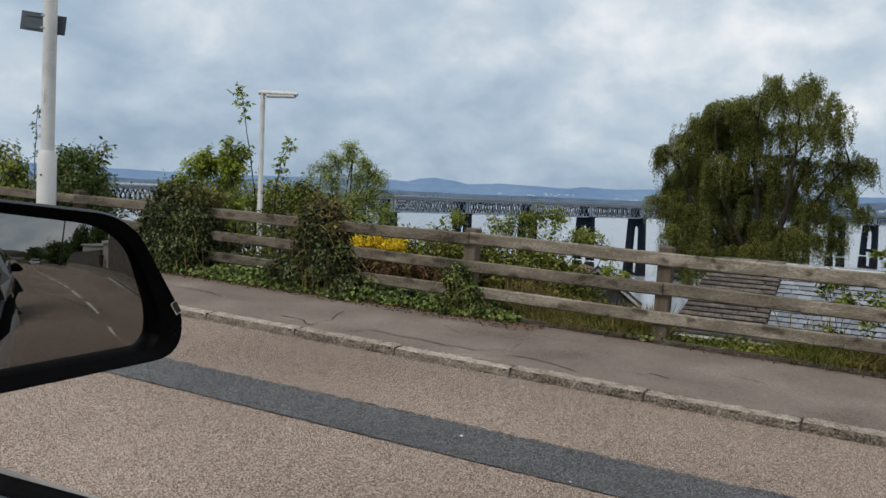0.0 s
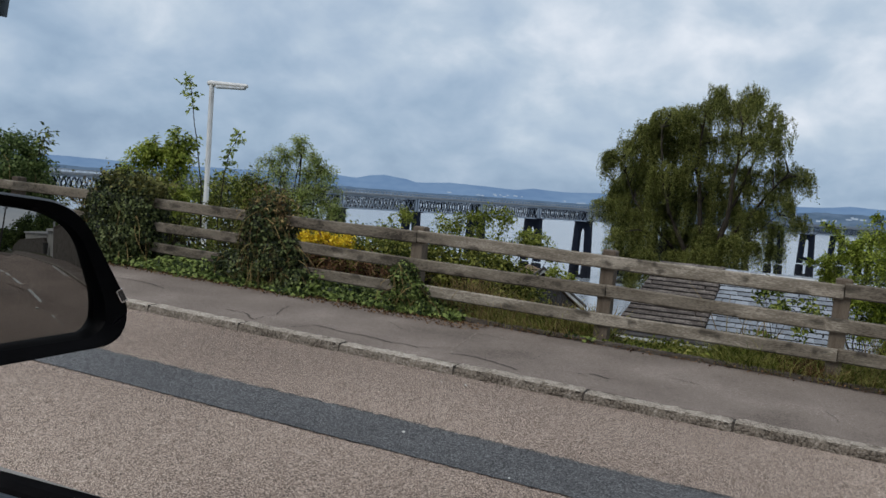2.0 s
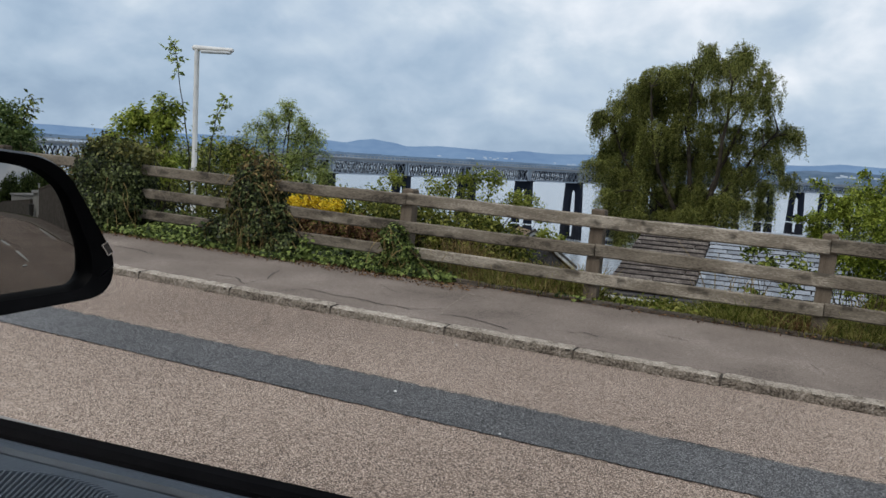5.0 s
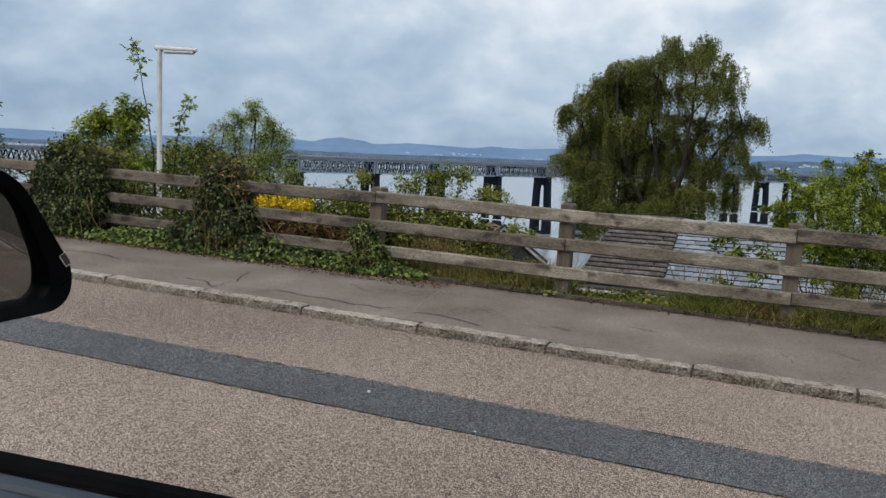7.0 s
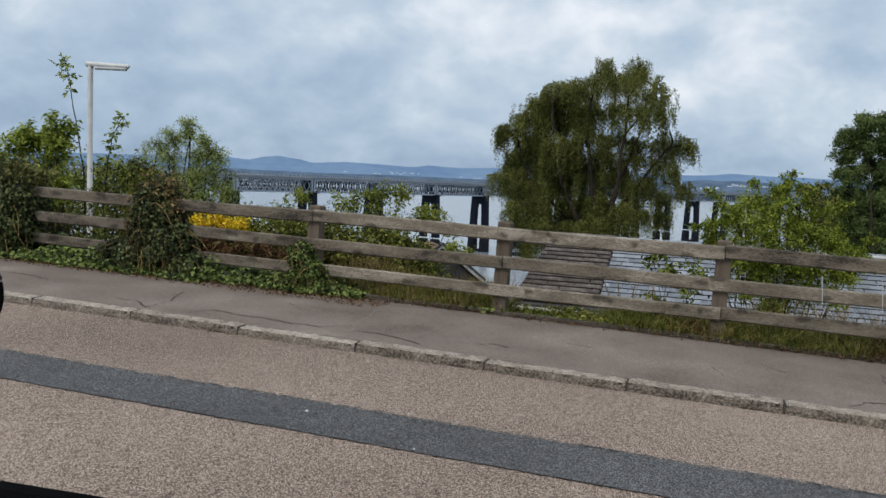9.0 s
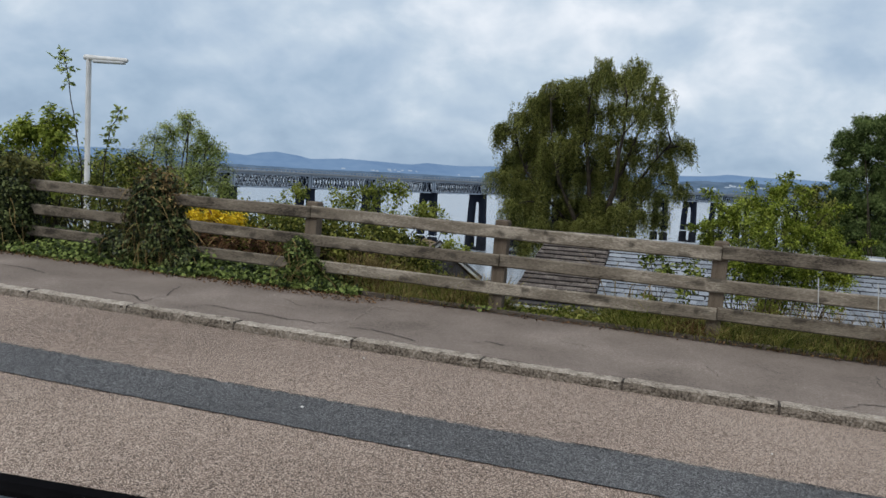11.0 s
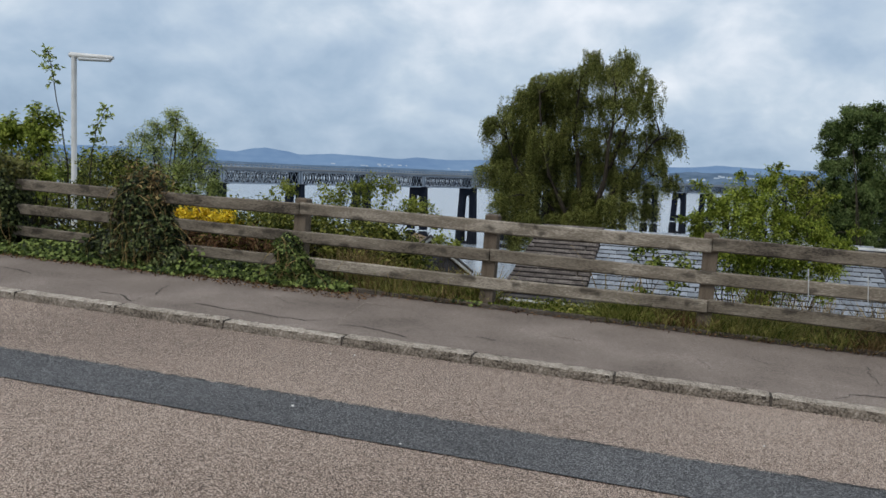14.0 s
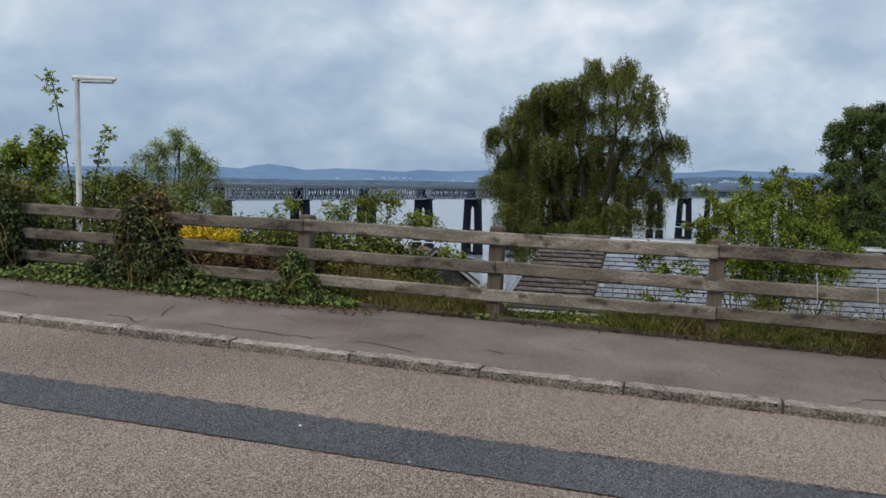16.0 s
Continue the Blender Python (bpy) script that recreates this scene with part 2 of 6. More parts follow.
DRYSHRUB = leaf_mat("bramble_leaves", (0.04, 0.045, 0.014), (0.1, 0.105, 0.03), (0.2, 0.19, 0.065), tr=0.2)
GORSE = leaf_mat("gorse_flowers", (0.45, 0.28, 0.01), (0.72, 0.5, 0.015), (0.8, 0.62, 0.05), tr=0.2)
GRASS = leaf_mat("grass_blades", (0.035, 0.05, 0.01), (0.12, 0.145, 0.027), (0.3, 0.27, 0.09), rough=0.6, tr=0.25)
WEEDL = leaf_mat("fresh_grass", (0.05, 0.075, 0.01), (0.165, 0.2, 0.03), (0.36, 0.34, 0.1), rough=0.6, tr=0.3)
# The same ivy, brighter: light from above is put into the leaf colour.
GROUNDL = leaf_mat("lit_ivy_leaves", (0.012, 0.02, 0.006), (0.055, 0.085, 0.02), (0.2, 0.25, 0.07), rough=0.45, tr=0.15)
HAWL = leaf_mat("hawthorn_leaves", (0.085, 0.125, 0.014), (0.2, 0.255, 0.034), (0.34, 0.39, 0.066), tr=0.4)
FRONDS = leaf_mat("dead_bracken", (0.04, 0.02, 0.012), (0.1, 0.05, 0.025), (0.2, 0.12, 0.06), rough=0.9, tr=0.1)
WHITEP = mat("white_paint", ((0.42, 0.42, 0.41), (0.57, 0.575, 0.57), (0.66, 0.665, 0.66)), scale=3, rough=0.45, fine=0.3)
GALV = mat("grey_sign_back", ((0.062, 0.082, 0.097), (0.1, 0.122, 0.14)), scale=6, rough=0.5, metal=0.2)
STEEL = mat("dull_steel", ((0.3, 0.3, 0.31), (0.45, 0.45, 0.46)), scale=20, rough=0.35, metal=0.9)
BOWL = mat("lantern_bowl", ((0.5, 0.53, 0.56), (0.68, 0.7, 0.72)), scale=5, rough=0.2)
SLATE_B = mat("brown_slate", ((0.03, 0.023, 0.02), (0.07, 0.056, 0.048), (0.2, 0.175, 0.155)), scale=5.0, rough=0.8, bump=0.4, bump_scale=30, fine=0.55, per_object=0.16, gain=1.5)
SLATE_G = mat("grey_slate", ((0.09, 0.105, 0.125), (0.225, 0.25, 0.285), (0.34, 0.37, 0.41)), scale=2.4, rough=0.5, bump=0.3, bump_scale=30, fine=0.4, per_object=0.22, gain=1.35, spec=0.5)
# Near-black slate edges: the shadow lines between courses, put into the colour.
SLATE_E = mat("slate_edge_shade", ((0.014, 0.012, 0.012), (0.034, 0.03, 0.029)), scale=9, rough=0.9)
UNDER = mat("roof_underlay", ((0.03, 0.03, 0.035), (0.07, 0.07, 0.08)), scale=6, rough=0.9)
HARL = mat("pale_render", ((0.36, 0.35, 0.33), (0.5, 0.49, 0.46), (0.58, 0.57, 0.55)), scale=1.5, rough=0.95, bump=0.5, bump_scale=120)
DARKW = mat("dark_boards", ((0.035, 0.033, 0.032), (0.08, 0.075, 0.072)), scale=5, rough=0.8)
REDTILE = mat("red_brown_tiles", ((0.06, 0.042, 0.025), (0.12, 0.082, 0.05), (0.19, 0.14, 0.085)), scale=3, rough=0.85, bump=0.4, bump_scale=40, island=0.3)
IRON = mat("bridge_iron_and_shade", ((0.005, 0.008, 0.016), (0.011, 0.016, 0.03)), scale=0.3, rough=0.75, fine=0.3, bump_scale=3, spec=0.15)
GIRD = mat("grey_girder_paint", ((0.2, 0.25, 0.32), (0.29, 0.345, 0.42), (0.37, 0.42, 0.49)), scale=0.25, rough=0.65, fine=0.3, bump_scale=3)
DECKM = mat("deck_fascia_paint", ((0.17, 0.185, 0.205), (0.25, 0.27, 0.295), (0.32, 0.34, 0.365)), scale=0.2, rough=0.8, stretch=(0.3, 1, 1))
STONE = mat("pier_stone", ((0.01, 0.012, 0.018), (0.025, 0.027, 0.034)), scale=0.4, rough=0.95, spec=0.1)
BLACKP = mat("black_plastic", ((0.0012, 0.0012, 0.0015), (0.003, 0.003, 0.0035)), scale=30, rough=0.4, spec=0.07)
RUBBER = mat("black_rubber", ((0.0025, 0.0025, 0.003), (0.005, 0.005, 0.006)), scale=40, rough=0.9, spec=0.03)
TRIM = mat("dark_door_trim", ((0.026, 0.035, 0.048), (0.042, 0.054, 0.072)), scale=25, rough=0.5, bump=0.25, bump_scale=400, dist=0.001, spec=0.25)
SILVER = mat("silver_car_paint", ((0.55, 0.56, 0.58), (0.62, 0.63, 0.65)), scale=3, rough=0.25, metal=0.4, coat=0.6)
CARDARK = mat("dark_car_paint", ((0.012, 0.014, 0.02), (0.018, 0.02, 0.028)), scale=3, rough=0.25, coat=0.8)
CARWHITE = mat("white_car_paint", ((0.62, 0.64, 0.66), (0.7, 0.72, 0.74)), scale=3, rough=0.25, coat=0.6)
CHROME = mat("bright_chrome", ((0.7, 0.7, 0.71), (0.8, 0.8, 0.81)), scale=20, rough=0.15, metal=1.0)
CLEAR = mat("clear_lens", ((0.16, 0.16, 0.17), (0.34, 0.34, 0.35)), scale=60, rough=0.15, spec=0.6)
TYRE = mat("tyre_rubber", ((0.012, 0.012, 0.012), (0.025, 0.025, 0.025)), scale=20, rough=0.9)
WALLST = mat("garden_wall_stone", ((0.06, 0.052, 0.045), (0.13, 0.115, 0.1), (0.2, 0.18, 0.16)), scale=3, rough=0.95, bump=0.7, bump_scale=18)
SCREEN = bpy.data.materials.new("clear_screen_glass")
SCREEN.use_nodes = True
SCREEN.node_tree.nodes["Principled BSDF"].inputs["Transmission Weight"].default_value = 1.0
SCREEN.node_tree.nodes["Principled BSDF"].inputs["Roughness"].default_value = 0.0
SCREEN.node_tree.nodes["Principled BSDF"].inputs["Base Color"].default_value = (0.9, 0.95, 0.93, 1)
MIRROR = mat("mirror_silver", ((0.25, 0.25, 0.245), (0.262, 0.262, 0.257)), scale=1, rough=0.0, metal=1.0)
GLASSD = mat("dark_car_glass", ((0.01, 0.012, 0.014), (0.02, 0.022, 0.025)), scale=2, rough=0.05, spec=0.8)
# Blue haze is painted into these far colours, which glow by themselves.
HILLS = glow_mat("haze_painted_hills", ((0.125, 0.215, 0.375), (0.158, 0.258, 0.418), (0.195, 0.3, 0.46)), 0.003, stretch=(1, 1, 4))
SHORE = glow_mat("haze_painted_woods", ((0.065, 0.105, 0.165), (0.1, 0.155, 0.235), (0.145, 0.21, 0.305)), 0.012, stretch=(1, 1, 3))
TOWN = glow_mat("haze_painted_houses", ((0.27, 0.35, 0.46), (0.4, 0.47, 0.55)), 0.05)

WATER = bpy.data.materials.new("estuary_water")
WATER.use_nodes = True
_n, _l = WATER.node_tree.nodes, WATER.node_tree.links
_p = _n["Principled BSDF"]
_p.inputs["Base Color"].default_value = (0.27, 0.3, 0.33, 1)
_p.inputs["Roughness"].default_value = 0.18
_p.inputs["IOR"].default_value = 1.33
_tc, _t, _b = _n.new("ShaderNodeTexCoord"), _n.new("ShaderNodeTexNoise"), _n.new("ShaderNodeBump")
_l.new(_tc.outputs["Object"], _t.inputs["Vector"])
_t.inputs["Scale"].default_value, _t.inputs["Detail"].default_value = 0.35, 4.0
_b.inputs["Strength"].default_value, _b.inputs["Distance"].default_value = 0.35, 0.6
_l.new(_t.outputs["Fac"], _b.inputs["Height"])
_l.new(_b.outputs[0], _p.inputs["Normal"])


# ---- mesh helpers ----
class Build:
    """Collects vertices and faces for one mesh."""

    def __init__(self):
        self.v, self.f = [], []

    def add(self, verts, faces, m=None):
        k = len(self.v)
        self.v += [tuple(m @ Vector(p)) if m else tuple(p) for p in verts]
        self.f += [tuple(i + k for i in f) for f in faces]
        return self

    def box(self, lo, hi, m=None, b=0.0):
        """A box; b: width of its chamfered edges."""
        (x0, y0, z0), (x1, y1, z1) = lo, hi
        if not b:
            v = [(x, y, z) for x in (x0, x1) for y in (y0, y1) for z in (z0, z1)]
            return self.add(v, [(0, 1, 3, 2), (4, 6, 7, 5), (0, 4, 5, 1), (2, 3, 7, 6), (0, 2, 6, 4), (1, 5, 7, 3)], m)
        prof = lambda z, i: [(x0 + i + b, y0 + i, z), (x1 - i - b, y0 + i, z), (x1 - i, y0 + i + b, z), (x1 - i, y1 - i - b, z), (x1 - i - b, y1 - i, z), (x0 + i + b, y1 - i, z), (x0 + i, y1 - i - b, z), (x0 + i, y0 + i + b, z)]
        rings = [prof(z0, b), prof(z0 + b, 0), prof(z1 - b, 0), prof(z1, b)]
        return self.loft(rings, m)

    def loft(self, rings, m=None, caps=True, close=True):
        n = len(rings[0])
        f = []
        for r in range(len(rings) - 1):
            for k in range(n if close else n - 1):
                a, c = r * n + k, r * n + (k + 1) % n
                f.append((a, c, c + n, a + n))
        if caps:
            f += [tuple(reversed(range(n))), tuple(range((len(rings) - 1) * n, len(rings) * n))]
        return self.add([p for r in rings for p in r], f, m)

    def tube(self, pts, radii, sides=6, caps=True):
        rings, pts = [], [Vector(p) for p in pts]
        for k, p in enumerate(pts):
            d = (pts[min(k + 1, len(pts) - 1)] - pts[max(k - 1, 0)])
            d = d.normalized() if d.length > 1e-9 else Vector((0, 0, 1))
            a = d.orthogonal().normalized() if abs(d.z) < 0.9 else d.cross(Vector((0, 1, 0))).normalized()
            c = d.cross(a)
            rings.append([p + (a * math.cos(q) + c * math.sin(q)) * radii[k] for q in (2 * math.pi * s / sides for s in range(sides))])
        return self.loft(rings, caps=caps)

    def mesh(self, name):
        me = bpy.data.meshes.new(name)
        me.from_pydata(self.v, [], self.f)
        me.update()
        return me


def part(name, what, material, parent=None, label="", smooth=False):
    """Links a Build or a mesh as one object under a thing or a part."""
    me = what.mesh(name) if isinstance(what, Build) else what
    if not me.materials:
        me.materials.append(material)
    if smooth:
        me.shade_smooth()
        me.set_sharp_from_angle(angle=radians(42))
    ob = new(name, me)
    if parent:
        ob.parent = parent
    return tagged(ob, label)


def thing(name, label, category, group="", kind="", at=(0, 0, 0)):
    ob = new(name)
    ob.empty_display_size = 0.1
    ob.location = at
    return tagged(ob, label, category, group, kind)


def quads(name, v, per=4):
    """A mesh of loose four-sided leaves from an array of their corners."""
    v = np.asarray(v, dtype=np.float32).reshape(-1, 3)
    n = len(v) // per
    me = bpy.data.meshes.new(name)
    me.vertices.add(len(v))
    me.vertices.foreach_set("co", v.ravel())
    me.loops.add(len(v))
    me.loops.foreach_set("vertex_index", np.arange(len(v), dtype=np.int32))
    me.polygons.add(n)
    me.polygons.foreach_set("loop_start", np.arange(0, len(v), per, dtype=np.int32))
    me.update(calc_edges=True)
    return me


def unit(a):
    return a / (np.linalg.norm(a, axis=-1, keepdims=True) + 1e-9)


def leaf_array(rng, pts, length, width, up=0.4, along=None, out=None, fold=0.18):
    """Pointed, folded leaves at pts. along: which way they point; out: which way they face."""
    n = len(pts)
    nor = rng.normal(size=(n, 3))
    if out is not None:
        nor = nor * 0.55 + out
    nor[:, 2] += up
    nor = unit(nor)
    a = rng.normal(size=(n, 3)) if along is None else along + rng.normal(size=(n, 3)) * 0.45
    a = unit(a - nor * (a * nor).sum(1, keepdims=True))
    b = np.cross(nor, a)
    s = rng.uniform(0.65, 1.3, size=(n, 1))
    L, W = length * s, width * s
    return np.stack([pts, pts + a * L * 0.45 + b * W * 0.5 + nor * W * fold, pts + a * L - nor * L * 0.12, pts + a * L * 0.45 - b * W * 0.5 + nor * W * fold], axis=1)


def ground_z(x, y):
    """Height of the land: street, verge, the bank below the fence and the sea bed."""
    ys = (-400, -30, -3.2, 6.85, 7.3, 8.2, 10, 13, 17, 24, 33, 60, 100, 140, 6000)
    zs = (9, 0.6, -0.12, -0.02, 0.02, -0.15, -0.75, -2.0, -3.7, -5.6, -8.0, -17, -31, -39, -45)
    zs = np.interp(y, ys, zs)
    fade = np.interp(y, (7, 60, 140), (1, 1, 0))
    return zs + KERB_Z + SLOPE * np.clip(x, -60, 320) * fade


# ---- plants ----
def twigs(b, rng, start, end, r0, r1, sag=0.0, steps=4):
    s, e = np.array(start, float), np.array(end, float)
    L = np.linalg.norm(e - s)
    side = rng.normal(size=3) * 0.07 * L
    pts = [s + (e - s) * q + side * math.sin(math.pi * q) + np.array((0, 0, sag * L * math.sin(math.pi * q))) for q in np.linspace(0, 1, steps + 1)]
    b.tube(pts, list(np.linspace(r0, r1, steps + 1)), sides=5, caps=False)
    return pts


def plant(name, label, category, base, lobes, material, seed, per=60, spread=0.12, leaf=(0.06, 0.035), stems=3, stem_r=0.02, group="", up=0.4, hollow=0.55, twig_every=1, bark=None):
    """A shrub or tree. lobes: (x, y, z, rx, ry, rz, clumps) in the world. Stems rise from the base into the lobes, clumps of leaves end the twigs."""
    rng = np.random.default_rng(seed)
    base = np.array((base[0], base[1], ground_z(base[0], base[1]) - 0.05 if base[2] is None else base[2]))
    root = thing(name, label, category, group, at=base)
    wood, leaves = Build(), []
    for lobe in lobes:
        c, r, n = np.array(lobe[:3]), np.array(lobe[3:6]), int(lobe[6])
        fork = base * 0.35 + c * 0.65 - base
        fork[2] = min(fork[2], (c - base)[2] - r[2] * 0.3)
        for s in range(stems):
            j = rng.normal(size=3) * (0.04, 0.04, 0)
            twigs(wood, rng, j * stem_r / 0.02, fork + rng.normal(size=3) * r * 0.25, stem_r, stem_r * 0.55, 0.02)
        d = unit(rng.normal(size=(n, 3)))
        q = c + d * r * (hollow + (1 - hollow) * rng.random((n, 1)) ** 0.6)
        for k, p in enumerate(q):
            if k % twig_every == 0:
                twigs(wood, rng, fork + rng.normal(size=3) * r * 0.2, p - base, stem_r * 0.4, stem_r * 0.1, 0.03, 3)
            m = int(per * rng.uniform(0.5, 1.4))
            pts = p + rng.normal(size=(m, 3)) * spread * rng.uniform(0.6, 1.25) * np.array((1, 1, 0.8))
            leaves.append(leaf_array(rng, pts - base, leaf[0], leaf[1], up, out=np.repeat(d[k:k + 1], m, 0) * 0.5))
    part("stem" if category != "tree" else "trunk", wood, bark or BARK, root, smooth=True)
    part("crown", quads("crown", np.concatenate(leaves)), material, root)
    return root


def leafy(name, label, category, base, lobes, material, seed, sprays=7, spray=0.45, per=9, leaf=(0.06, 0.035), droop=0.15, rise=0.25, stems=2, stem_r=0.02, side=0.8, group="", bark=None, limbs=(), scatter=0.3, up=0.5, inner=0.2):
    """A shrub or tree grown outwards: limbs into lobes, boughs in each lobe, side sprays on each bough, leaves along each spray.
    lobes: (x, y, z, radius, height radius, boughs) in the world. limbs: extra bare wood as (x, y, z) lines with a radius."""
    rng = np.random.default_rng(seed)
    base = np.array((base[0], base[1], float(ground_z(base[0], base[1])) - 0.05 if base[2] is None else base[2]))
    root = thing(name, label, category, group, at=base)
    wood, P, A, O = Build(), [], [], []
    for line, r in limbs:
        wood.tube([tuple(np.array(p) - base) for p in line], list(np.linspace(r, r * 0.45, len(line))), 7, caps=False)
    for x, y, z, rx, rz, n in lobes:
        c, r = np.array((x, y, z)), np.array((rx, rx * 0.85, rz))
        root_c = c - (0, 0, rz * 0.45)
        for _ in range(stems):
            foot = rng.normal(size=3) * (2.0, 2.0, 0) * stem_r
            twigs(wood, rng, foot, root_c - base + rng.normal(size=3) * r * 0.15, stem_r, stem_r * 0.5, 0.04, 5)
        for _ in range(n):
            d = unit(rng.normal(size=3) + (0, 0, rise))
            tip = c + d * r * rng.uniform(0.5, 1.0) * (1.3 if rng.random() < 0.25 else 1.0)
            st = root_c + (c - root_c) * rng.uniform(0, 0.9) + d * r * 0.1
            L = np.linalg.norm(tip - st)
            mid = (st + tip) / 2 + np.array((0, 0, 0.16 * L)) + rng.normal(size=3) * 0.06 * L
            end = tip - np.array((0, 0, droop * L * 0.6))
            wood.tube([tuple(q - base) for q in (st, mid, end)], [stem_r * 0.3, stem_r * 0.2, stem_r * 0.08], 4, caps=False)
            for k in range(sprays):
                q = rng.uniform(inner, 1.0) if k else 1.0
                p = st * (1 - q) ** 2 + 2 * mid * q * (1 - q) + end * q * q
                h = unit((end - mid) * (0.5 + q) / (L + 1e-6) + rng.normal(size=3) * 0.55)
                l = spray * rx * rng.uniform(0.5, 1.15) * (1.2 - 0.55 * q)
                m = max(3, int(per * l / (spray * rx)))
                w = np.linspace(0.1, 1.0, m)[:, None]
                line = p + h * l * w + np.array((0, 0, -1)) * droop * l * w ** 2
                sd = unit(np.cross(h, rng.normal(size=3)))
                alt = np.where(np.arange(m) % 2 == 0, 1.0, -1.0)[:, None]
                P.append(line + sd * alt * leaf[1] * 0.3 + rng.normal(size=(m, 3)) * leaf[0] * scatter)
                A.append(h + sd * alt * side + (0, 0, -droop))
                O.append(np.repeat(unit(p - c + d * 0.3 * rx)[None] * 0.9, m, 0))
                if k % 2 == 0:
                    wood.tube([tuple(line[0] - h * l * 0.1 - base), tuple(line[-1] - base)], [stem_r * 0.1, stem_r * 0.04], 3, caps=False)
    part("stem" if category != "tree" else "trunk", wood, bark or BARK, root, smooth=True)
    P, A, O = np.concatenate(P), np.concatenate(A), np.concatenate(O)
    part("crown", quads("crown", leaf_array(rng, P - base, leaf[0], leaf[1], up, along=A, out=O)), material, root)
    return root


def sprig(name, label, line, tufts, seed, material=None, leaf=0.06, stem=0.011):
    """A tall bare shoot along a curved line with loose tufts of leaves: (place along the shoot, spread, leaves)."""
    rng = np.random.default_rng(seed)
    pts = [np.array(p, float) for p in line]
    foot = pts[0]
    root = thing(name, label, "shoot", "tall shoots over the fence", at=foot)
    b = Build()
    cum = np.linspace(0, 1, len(pts))
    at = lambda q: np.array([np.interp(q, cum, [p[k] for p in pts]) for k in range(3)])
    fine = np.linspace(0, 1, 14)
    b.tube([tuple(at(q) - foot + rng.normal(size=3) * 0.006) for q in fine], list(np.linspace(stem, stem * 0.35, 14)), 6, caps=False)
    P, A = [], []
    for q, spread, n in tufts:
        for _ in range(n):
            o = rng.normal(size=3) * (1.0, 1.0, 0.6) * spread * 0.75
            a = at(min(1.0, max(0.0, q + rng.normal() * 0.02)))
            b.tube([tuple(a - foot), tuple(a + o * 0.8 - foot)], [0.0035, 0.002], 3, caps=False)
            for w in np.linspace(0.35, 1.0, 4):
                P.append(a + o * w)
                A.append(o / spread + rng.normal(size=3) * 0.6 + (0, 0, -0.5))
    part("stem", b, BARK, root)
    part("foliage", quads("foliage", leaf_array(rng, np.array(P) - foot, leaf, leaf * 0.5, 0.3, along=np.array(A))), material or SHRUBL, root)
    return root


def ivy(name, label, lobes, seed, n=5200, leaf=0.045, material=None, trailing=60):
    """A dense heap of ivy over the fence: leaves lie like tiles on rounded lumps, with trailing stems."""
    rng = np.random.default_rng(seed)
    base = np.array((lobes[0][0], lobes[0][1], ground_z(lobes[0][0], lobes[0][1])))
    root = thing(name, label, "ivy", "ivy on the fence", at=base)
    vol = np.array([l[3] * l[5] for l in lobes])
    arr, stems = [], Build()
    for l, w in zip(lobes, vol / vol.sum()):
        c, r = np.array(l[:3]), np.array(l[3:6])
        m = int(n * w)
        d = unit(rng.normal(size=(m, 3)))
        rough = 1 + np.array([0.3 * noise.noise(Vector(q * 2.6 + c)) + 0.22 * noise.noise(Vector(q * 7.0 + c)) for q in d])[:, None]
        p = c + d * r * rough * rng.uniform(0.72, 1.06, (m, 1))
        keep = p[:, 2] > ground_z(p[:, 0], p[:, 1]) + 0.01
        p, d = p[keep], d[keep]
        arr.append(leaf_array(rng, p - base, leaf, leaf * 0.85, 0.25, along=np.tile((0, 0, -1.0), (len(p), 1)) + d * 0.4, out=d * 1.2))
        for _ in range(int(trailing * w)):
            q = unit(rng.normal(size=3))
            q[1] = -abs(q[1])
            s = c + q * r * 1.02 - base
            e = s + np.array((rng.normal() * 0.12, -0.03, -rng.uniform(0.15, 0.45)))
            e[2] = max(e[2], 0.03)
            twigs(stems, rng, s, e, 0.0036, 0.002, 0.12, 4)
    part("vine", stems, DRYL, root)
    part("foliage", quads("foliage", np.concatenate(arr)), material or IVYL, root)
    return root


# ---- land, street and water ----
def land():
    xs = np.unique(np.concatenate([np.linspace(-4500, -120, 9), np.linspace(-120, -20, 14), np.arange(-20, 12, 0.5), np.linspace(12, 120, 16), np.linspace(120, 4500, 9)]))
    ys = np.unique(np.concatenate([np.linspace(-400, -6, 12), np.array((-3.2, -1.9, 0, 2, 4, 5.2, 6.5)), np.arange(6.9, 20, 0.3), np.linspace(20, 60, 22), np.linspace(60, 150, 12), np.linspace(150, 4800, 8)]))
    v, f = [], []
    for y in ys:
        for x in xs:
            z = float(ground_z(x, y))
            if 7.4 < y < 70:
                z += 0.22 * noise.noise(Vector((x * 0.5, y * 0.5, 3.1))) + 0.07 * noise.noise(Vector((x * 1.9, y * 1.9, 8.0)))
            if -3.1 < y < 6.95:
                z -= 0.12
            v.append((x, y, z))
    n = len(xs)
    for j in range(len(ys) - 1):
        for i in range(n - 1):
            a = j * n + i
            f.append((a, a + 1, a + n + 1, a + n))
    tagged(part("ground", Build().add(v, f), SOIL, smooth=True), "grassy bank falling from the street to the estuary", "ground", kind="structure")


def street_z(x, y):
    crown_y, edge = 1.76, KERB_Z - 0.063
    return edge + 0.039 * (1 - min(1.0, abs(y - crown_y) / 3.42) ** 2) + SLOPE * x


